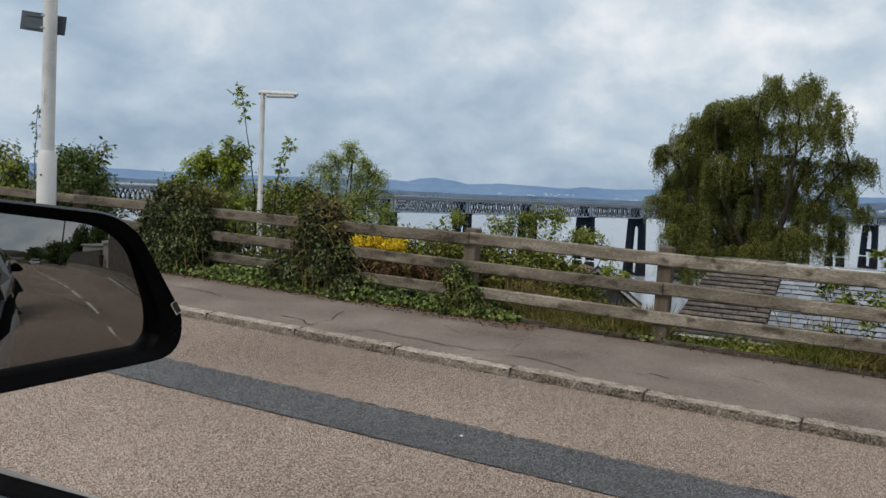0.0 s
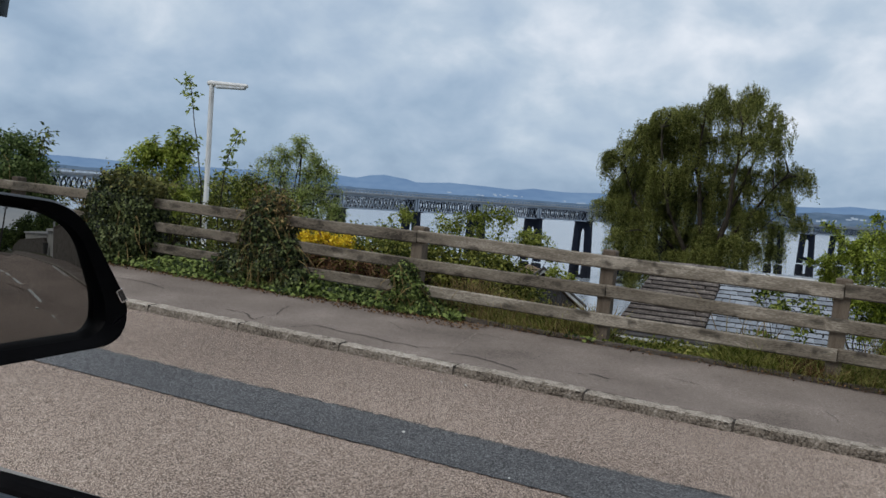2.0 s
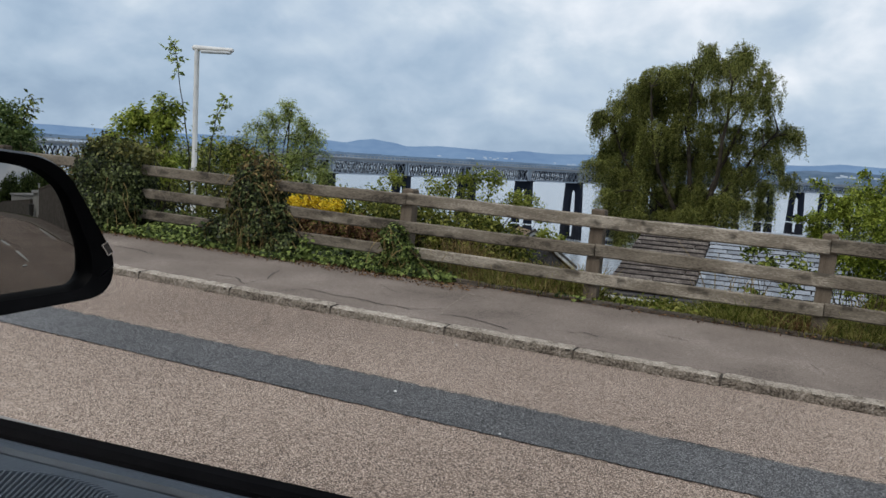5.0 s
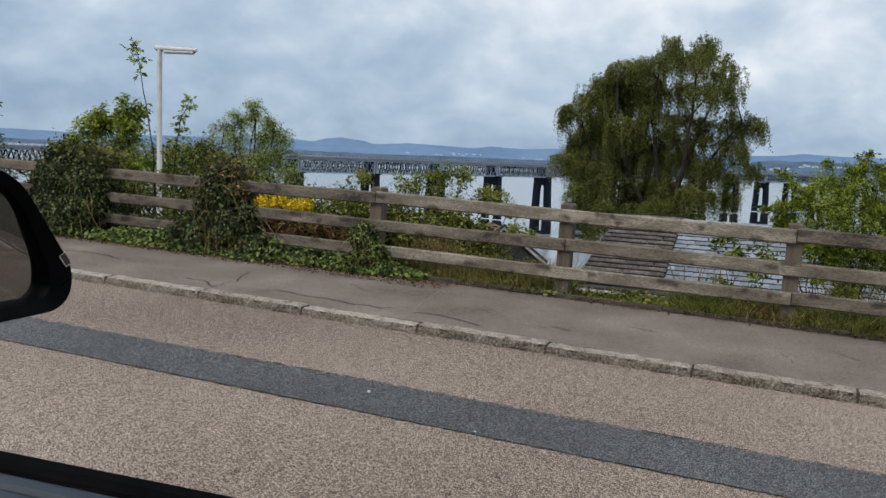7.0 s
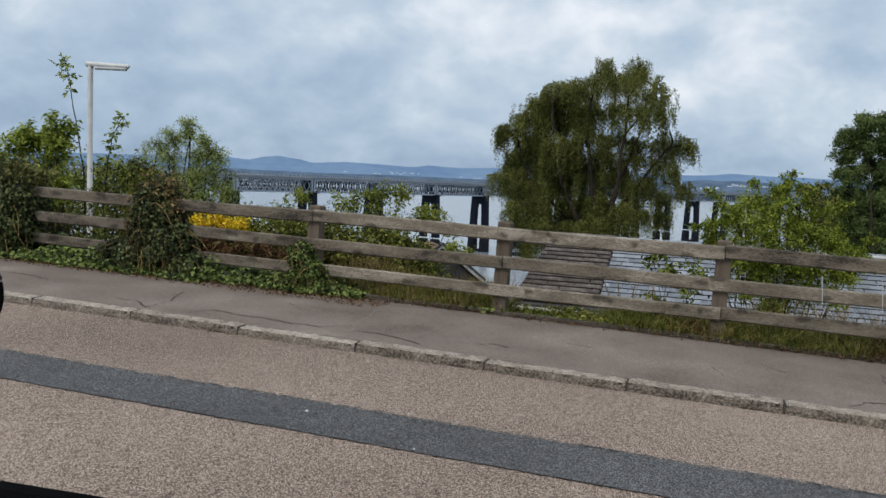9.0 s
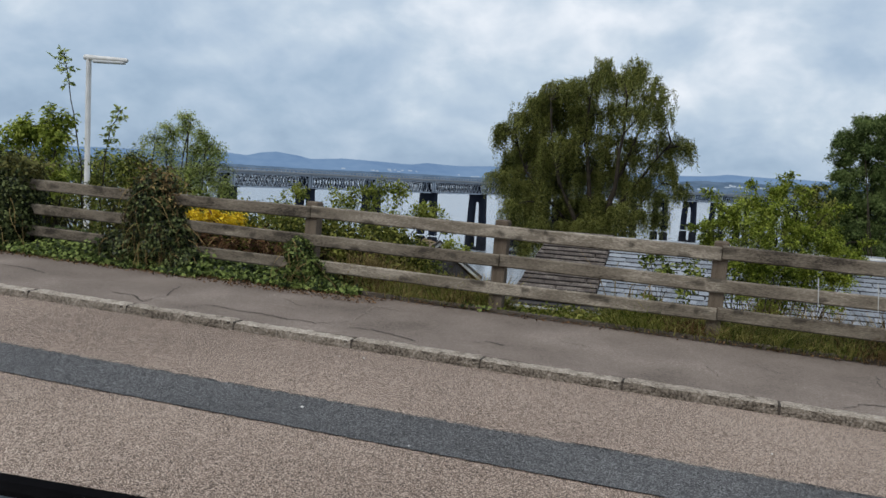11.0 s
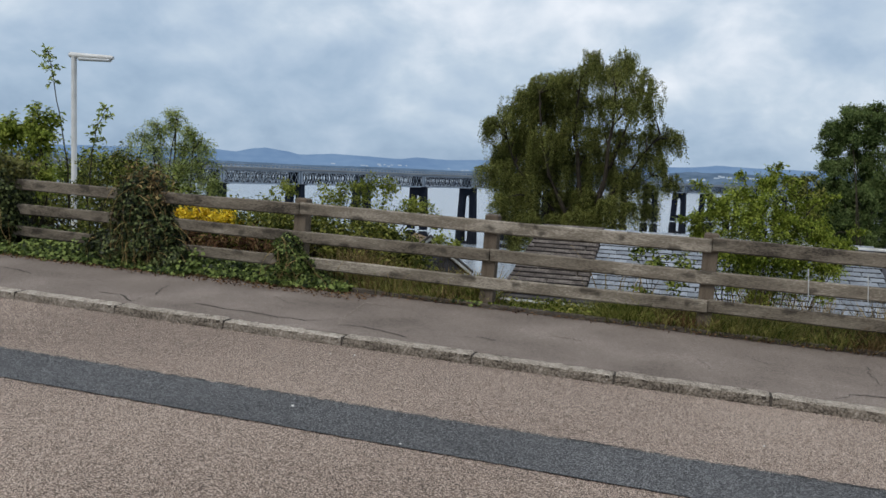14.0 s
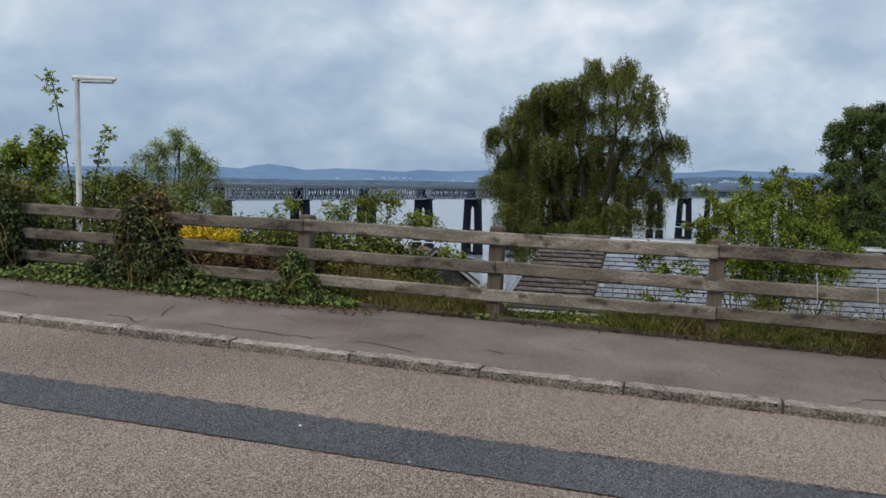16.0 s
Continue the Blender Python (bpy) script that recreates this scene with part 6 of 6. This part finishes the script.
def own_car():
    """The car in which the camera sits: driver's door, window seal, door trim, roof and flank."""
    car = thing("car", "silver car with a black wing mirror, seen from the driver's seat", "car", at=(0, 0, 0))
    tilt = lambda x: 0.026 * (x + 0.5)
    # inner door trim: sloping top with a groove
    prof = [(0.437, 1.0135), (0.434, 1.0175), (0.428, 1.0188), (0.421, 1.0175), (0.4185, 1.0135), (0.4175, 1.006), (0.4135, 1.006), (0.4125, 1.0145), (0.41, 1.0165), (0.39, 1.0135), (0.35, 0.993), (0.32, 0.953), (0.31, 0.9), (0.315, 0.6), (0.437, 0.6)]
    part("door_trim", Build().loft([[(x, y, z + tilt(x)) for y, z in prof] for x in (-1.0, -0.6, -0.2, 0.35)]), TRIM, car, "slate-grey door trim with a fine dark groove")
    for k in range(34):
        x, e = -0.58 + 0.0052 * k, (k - 16.5) / 17
        yt = 0.404 - 0.03 * e * e
        part("rib", Build().loft([[(x - 0.0026, y, z + tilt(x) - 0.002), (x + 0.0026, y, z + tilt(x) - 0.002), (x + 0.0011, y, z + tilt(x) + h), (x - 0.0011, y, z + tilt(x) + h)] for y, z, h in ((yt, 1.0155, 0.0), (yt - 0.008, 1.0162, 0.0014), (0.36, 1.0, 0.0016), (0.335, 0.972, 0.001))]), TRIM, car)
    part("window_seal", Build().loft([[(x, y, z + tilt(x)) for y, z in ((0.437, 1.012), (0.439, 1.0195), (0.446, 1.0235), (0.457, 1.0245), (0.466, 1.019), (0.468, 1.0), (0.437, 1.0))] for x in (-1.0, -0.3, 0.35)]), RUBBER, car, "black rubber window seal")
    part("driver_door", Build().loft([[(x, y, z) for y, z in ((0.468, 1.018), (0.475, 1.01), (0.5, 0.93), (0.515, 0.75), (0.515, 0.5), (0.49, 0.3), (0.42, 0.3))] for x in (-1.0, -0.3, 0.35)]), SILVER, car, smooth=False)
    mid = -0.415

    def section(x, half, low, high, tuck=0.03, crown=0.025):
        """One rounded cross-section of the bodywork."""
        side = [(half - 0.06, low), (half - 0.015, low + 0.06), (half, (low + high) * 0.5), (half - 0.004, high - 0.14), (half - tuck * 0.6, high - 0.05), (half - tuck - 0.04, high)]
        ring = [(x, mid + y, z) for y, z in side] + [(x, mid, high + crown)] + [(x, mid - y, z) for y, z in reversed(side)]
        return ring

    part("front_body", Build().loft([section(*q) for q in ((-2.38, 0.6, 0.34, 0.62), (-2.34, 0.72, 0.26, 0.7), (-2.2, 0.84, 0.22, 0.8), (-1.85, 0.91, 0.22, 0.9), (-1.4, 0.925, 0.22, 0.97), (-1.03, 0.925, 0.22, 1.02))]), SILVER, car, smooth=True)
    part("rear_body", Build().loft([section(*q) for q in ((0.36, 0.885, 0.22, 1.03), (0.9, 0.85, 0.22, 1.03), (1.4, 0.82, 0.24, 1.03), (1.75, 0.77, 0.28, 1.0), (1.9, 0.68, 0.36, 0.9))]), SILVER, car, smooth=True)
    part("grille", Build().box((-2.4, mid - 0.45, 0.36), (-2.32, mid + 0.45, 0.52), b=0.02), BLACKP, car, "black front grille")
    for s in (-1, 1):
        part("headlight", Build().loft([[(-2.3 + 0.02 * k, mid + s * 0.44, 0.6 + k * 0.01), (-2.16 + 0.03 * k, mid + s * 0.76, 0.62 + k * 0.01), (-2.1, mid + s * 0.79, 0.75), (-2.24, mid + s * 0.47, 0.72)] for k in (-1.6, 1)]), CLEAR, car, "clear headlight")
        part("tail_light", Build().box((1.74, mid + s * 0.74 - 0.08, 0.7), (1.87, mid + s * 0.74 + 0.05, 0.92), b=0.02), REDTILE, car, "red tail light")
        lo, hi = mid + s * 0.82, mid + s * 0.6
        part("front_pillar", Build().tube([(-1.1, lo, 1.02), (-0.8, (lo + hi) / 2 + s * 0.03, 1.28), (-0.5, hi, 1.48)], [0.03, 0.028, 0.03], 8), SILVER, car, smooth=True)
        part("centre_pillar", Build().tube([(0.4, lo, 1.0), (0.44, hi, 1.49)], [0.04, 0.035], 8), BLACKP, car)
        part("rear_pillar", Build().tube([(1.62, lo - s * 0.04, 1.0), (1.38, hi, 1.48)], [0.07, 0.05], 8), SILVER, car, smooth=True)
        part("rear_side_window", Build().loft([[(x, lo - s * 0.02 - d, 1.02), (x, hi - d, 1.47), (x, hi - d - 0.006, 1.47), (x, lo - s * 0.02 - d - 0.006, 1.02)] for x, d in ((0.43, 0.0), (1.48, 0.01 * s))]), GLASSD, car, "dark rear side window")
    part("windscreen", Build().loft([[(-1.1, y0, 1.03), (-0.5, y1, 1.47), (-0.495, y1, 1.466), (-1.095, y0, 1.026)] for y0, y1 in ((mid - 0.84, mid - 0.59), (mid + 0.84, mid + 0.59))]), SCREEN, car, "clear windscreen").visible_shadow = False
    part("rear_window", Build().loft([[(1.7, y0, 1.02), (1.42, y1, 1.46), (1.415, y1, 1.455), (1.69, y0, 1.015)] for y0, y1 in ((mid - 0.78, mid - 0.56), (mid + 0.78, mid + 0.56))]), GLASSD, car, "dark rear window")
    part("roof", Build().loft([[(x, mid + w + 0.02, z - 0.03), (x, mid + w - 0.02, z), (x, mid + w * 0.6, z + 0.035), (x, mid, z + 0.045), (x, mid - w * 0.6, z + 0.035), (x, mid - w + 0.02, z), (x, mid - w - 0.02, z - 0.03), (x, mid - w + 0.04, z - 0.035), (x, mid + w - 0.04, z - 0.035)] for x, w, z in ((-0.55, 0.58, 1.48), (-0.1, 0.61, 1.51), (0.7, 0.61, 1.52), (1.2, 0.6, 1.5), (1.45, 0.57, 1.47))]), SILVER, car, smooth=True)
    part("far_door", Build().box((-1.02, -1.34, 0.3), (0.35, -1.26, 1.03), b=0.02), SILVER, car)
    part("floor_pan", Build().box((-1.02, -1.26, 0.22), (0.36, 0.29, 0.3)), TRIM, car)
    for x in (-1.62, 1.05):
        for y in (0.31, -1.14):
            w = part("wheel", Build().tube([(x, y - 0.1, 0.31), (x, y - 0.11, 0.31), (x, y - 0.1, 0.31), (x, y + 0.1, 0.31), (x, y + 0.12, 0.31)], [0.2, 0.26, 0.31, 0.31, 0.24], 28), TYRE, car)
            side = 0.125 if y > 0 else -0.125
            part("rim", Build().tube([(x, y + side * 0.8, 0.31), (x, y + side, 0.31), (x, y + side * 0.9, 0.31)], [0.21, 0.2, 0.05], 20), STEEL, w)
    wing_mirror(car)
    return car


def parked_car(label, paint, at, turn=0.0):
    """A plain parked hatchback."""
    car = thing("car", label, "car", "parked cars", at=at)
    car.rotation_euler = (0, -math.atan(SLOPE) * -1, radians(turn))
    sec = ((-2.05, 0.55, 0.62), (-1.95, 0.78, 0.8), (-1.0, 0.93, 0.88), (-0.9, 0.95, 0.88), (1.6, 0.98, 0.88), (1.95, 0.92, 0.82), (2.05, 0.6, 0.68))
    part("body", Build().loft([[(x, -w * 0.9, 0.28), (x, -w, 0.45), (x, -w * 0.97, h * 0.85), (x, -w * 0.88, h), (x, w * 0.88, h), (x, w * 0.97, h * 0.85), (x, w, 0.45), (x, w * 0.9, 0.28)] for x, h, w in sec]), paint, car, smooth=False)
    part("glasshouse", Build().loft([[(x, -w, h0), (x, w, h0), (x, w * 0.82, h1), (x, -w * 0.82, h1)] for x, w, h0, h1 in ((-1.0, 0.74, 0.92, 0.94), (-0.35, 0.76, 0.95, 1.4), (1.1, 0.75, 0.97, 1.42), (1.75, 0.7, 0.97, 1.0))]), GLASSD, car)
    part("roof", Build().loft([[(x, -w, h), (x, w, h), (x, w * 0.9, h + 0.04), (x, -w * 0.9, h + 0.04)] for x, w, h in ((-0.38, 0.62, 1.39), (0.3, 0.63, 1.42), (1.15, 0.61, 1.41))]), paint, car)
    for s in (-1, 1):
        part("headlight", Build().box((-1.98, s * 0.62 - 0.14, 0.62), (-1.85, s * 0.62 + 0.14, 0.75), b=0.03), CLEAR, car, "clear headlight")
        part("mirror", Build().box((-0.72, s * 0.9 - 0.1 + s * 0.06, 0.93), (-0.6, s * 0.9 + 0.1 + s * 0.06, 1.08), b=0.035), BLACKP, car, "black wing mirror")
        for x in (-1.3, 1.3):
            w = part("wheel", Build().tube([(x, s * 0.66, 0.3), (x, s * 0.66, 0.3), (x, s * 0.86, 0.3), (x, s * 0.86, 0.3)], [0.2, 0.3, 0.3, 0.2], 20), TYRE, car)
            part("rim", Build().tube([(x, s * 0.84, 0.3), (x, s * 0.87, 0.3)], [0.19, 0.17], 16), STEEL, w)
    return car


def behind():
    """What the wing mirror shows: the street running back down the hill."""
    gz = lambda x: street_z(x, 4.0)
    parked_car("dark parked car behind", CARDARK, (7.6, -0.55, street_z(7.6, 0)))
    parked_car("pale silver car beside the far kerb", SILVER, (104, 3.9, gz(104)))
    parked_car("dark parked car beside the far kerb", CARDARK, (122, 4.1, gz(122)))
    parked_car("white van-like car far down the street", CARWHITE, (118, -0.3, gz(118)))

    def street_wall(name, label, x0, x1, y, tall, material, cope):
        w = thing(name, label, "wall", kind="structure")
        part("masonry", Build().add([(x, q, KERB_Z + SLOPE * x + dz) for x in (x0, x1) for q, dz in ((y, -0.3), (y, tall), (y + 0.35, tall), (y + 0.35, -0.3))], [(0, 4, 5, 1), (1, 5, 6, 2), (2, 6, 7, 3), (0, 1, 2, 3), (7, 6, 5, 4)]), material, w)
        part("coping", Build().add([(x, q, KERB_Z + SLOPE * x + dz) for x in (x0 - 0.05, x1 + 0.05) for q, dz in ((y - 0.05, tall + 0.004), (y - 0.05, tall + cope), (y + 0.4, tall + cope), (y + 0.4, tall + 0.004))], [(0, 4, 5, 1), (1, 5, 6, 2), (2, 6, 7, 3), (3, 7, 4, 0), (0, 1, 2, 3), (7, 6, 5, 4)]), KERBF, w)

    street_wall("boundary_wall", "tall dark harled boundary wall beside the pavement", 8.2, 28.7, 7.05, 2.05, WALLST, 0.08)
    street_wall("garden_wall", "grey rubble garden wall further down the street", 45.5, 92, 9.2, 1.45, WALLST, 0.1)
    p = thing("gate_post", "pale painted post at the end of the boundary wall", "post", at=(28.95, 7.2, KERB_Z + SLOPE * 29 - 0.1))
    part("shaft", Build().box((-0.1, -0.1, 0), (0.1, 0.1, 2.5), b=0.015), WHITEP, p)
    part("cap", Build().box((-0.13, -0.13, 2.504), (0.13, 0.13, 2.56), b=0.015), WHITEP, p)
    for dx, lab in ((0.0, "dark wheeled bin by the garage"), (0.75, "dark wheeled bin beside its neighbour")):
        b = thing("wheeled_bin", lab, "bin", "bins by the garage", at=(39.0 + dx, 8.2, KERB_Z + SLOPE * 39 - 0.02))
        part("body", Build().loft([[(-w, -w, z), (w, -w, z), (w, w, z), (-w, w, z)] for w, z in ((0.22, 0.06), (0.28, 0.95))]), DARKW, b)
        part("lid", Build().box((-0.31, -0.32, 0.954), (0.31, 0.31, 1.04), b=0.02), DARKW, b)
    # flat-roofed garages and houses
    for x, y, wx, wy, h, pitch, lab, mt in ((37, 11.6, 8, 5.5, 2.1, 0.05, "pale garage with a flat white-edged roof", HARL), (62, 13.5, 26, 6, 2.4, 0.05, "long low building with a flat pale roof edge", HARL), (19, 12.5, 8, 6, 2.4, 0.3, "dark low house beside the boundary wall", WALLST), (84, 20, 9, 9, 4.6, 0.35, "grey rendered house behind the trees", HARL), (140, -9, 14, 9, 3.4, 0.32, "grey stone house on the near side", WALLST), (190, -13, 16, 10, 4.6, 0.32, "dark stone house at the far end of the street", WALLST), (230, 3, 12, 16, 3.0, 0.2, "pale low house at the bend of the street", HARL)):
        z = KERB_Z + SLOPE * x - 0.1
        r = thing("house", lab, "house", at=(x, y, z))
        part("wall", Build().box((-wx / 2, -wy / 2, -1.5), (wx / 2, wy / 2, h)), mt, r)
        if pitch < 0.1:
            part("roof", Build().box((-wx / 2 - 0.2, -wy / 2 - 0.25, h + 0.004), (wx / 2 + 0.2, wy / 2 + 0.25, h + 0.26), b=0.02), WHITEP, r, "flat roof with a white edge")
            part("garage_door", Build().box((-wx / 2 + 0.8, -wy / 2 - 0.03, 0.05), (-wx / 2 + 3.2, -wy / 2 + 0.03, 1.9), b=0.01), DARKW, r, "dark garage door")
        else:
            part("roof", Build().loft([[(q, -wy / 2 - 0.3, h), (q, wy / 2 + 0.3, h), (q, 0, h + wy * pitch)] for q in (-wx / 2 - 0.2, wx / 2 + 0.2)]), SLATE_B, r)
            for q in (-wx / 4, wx / 4):
                wd = part("window", Build().box((q - 0.5, -wy / 2 - 0.02, 0.9), (q + 0.5, -wy / 2 + 0.05, 2.1), b=0.01), GLASSD, r)
                part("window_frame", Build().box((q - 0.58, -wy / 2 - 0.012, 0.8), (q + 0.58, -wy / 2 + 0.03, 0.89), b=0.01), WHITEP, wd)
    for k, (x, y, s) in enumerate(((96, 11.5, 3.4), (118, 8.6, 2.9), (72, 14.5, 2.6), (60, 16, 2.3), (135, 10, 3.0), (160, -6, 2.3), (210, 7, 3.2), (14, 10.0, 1.0))):
        z = KERB_Z + SLOPE * x
        plant("tree", "dark green street-side tree", "tree", (x, y, z - 0.3), [(x, y, z + 1.5 * s, 1.1 * s, 1.0 * s, 0.9 * s, 60), (x - s * 0.7, y, z + 0.9 * s, 0.8 * s, 0.8 * s, 0.7 * s, 40), (x + s * 0.7, y, z + 1.0 * s, 0.8 * s, 0.8 * s, 0.8 * s, 40)], DARKL, 200 + k, per=34, spread=0.2 * s, leaf=(0.2 * s, 0.12 * s), stems=1, stem_r=0.07 * s, group="street trees")
    p = thing("lamp_column", "slim dark street pole by the pavement", "pole", at=(79, 6.15, KERB_Z + SLOPE * 79 - 0.05))
    part("pole", Build().tube([(0, 0, 0), (0, 0, 9.0)], [0.13, 0.09], 10), DARKW, p, smooth=True)
    part("arm", Build().tube([(0, 0, 8.9), (0, -0.4, 9.1), (0, -1.2, 9.15)], [0.06, 0.05, 0.04], 8), DARKW, p, smooth=True)


# ---- build ----
land()
water()
street()
distance()
bridge()
fence()
straps()
lamp_column()
lamp_post()
roof_front, roof_dims = long_house()
shed()
bank_plants()
own_car()
behind()


def kerb():
    root = thing("kerb", "worn concrete kerb stones along the pavement", "kerb", kind="structure")
    rng = random.Random(4)
    me = []
    for v in range(5):
        e = 0.016
        n = 46
        rings = []
        for q in np.linspace(0, 1, n):
            x = 0.006 + q * 0.901
            wear = 0.011 * noise.noise(Vector((q * 7, v * 3.3, 0))) + 0.009 * noise.noise(Vector((q * 26, v * 3.3, 5))) + (0.016 if q in (0, 1) else 0)
            wz = 0.004 * noise.noise(Vector((q * 5, v * 3.3, 9))) + 0.004 * noise.noise(Vector((q * 30, v * 3.3, 2))) - (0.006 if q in (0, 1) else 0)
            rings.append([(x, wear * 0.3, -0.25), (x, wear * 0.4, -0.04 + wz), (x, 0.004 + wear * 0.6, -e * 1.2 + wz), (x, e * 0.5 + wear, -e * 0.4 + wz), (x, e * 1.3 + wear, wz), (x, 0.12, wz + 0.001), (x, 0.125, -0.01), (x, 0.125, -0.25)])
        me.append(Build().loft(rings).mesh("kerb_stone"))
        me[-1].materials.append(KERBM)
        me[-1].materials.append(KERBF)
        # Front faces, turned to the road, get the darker concrete.
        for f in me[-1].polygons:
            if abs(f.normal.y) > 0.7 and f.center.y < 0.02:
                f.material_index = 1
    for k in range(-26, 60):
        x = -2.245 + 0.9147 * k
        o = part("kerb_stone", me[rng.randrange(5)], KERBM, root)
        part("joint", Build().box((-0.006, 0.009, -0.2), (0.006, 0.124, -0.003)), CRACK, root).matrix_local = pose(x, KERB_Y, KERB_Z + SLOPE * x, 0, math.degrees(-math.atan(SLOPE)), 0)
        o.matrix_local = pose(x, KERB_Y + rng.uniform(-0.004, 0.004), KERB_Z + SLOPE * x + rng.uniform(-0.003, 0.003), 0, math.degrees(-math.atan(SLOPE)), 0)


kerb()
slates(roof_front, roof_dims)
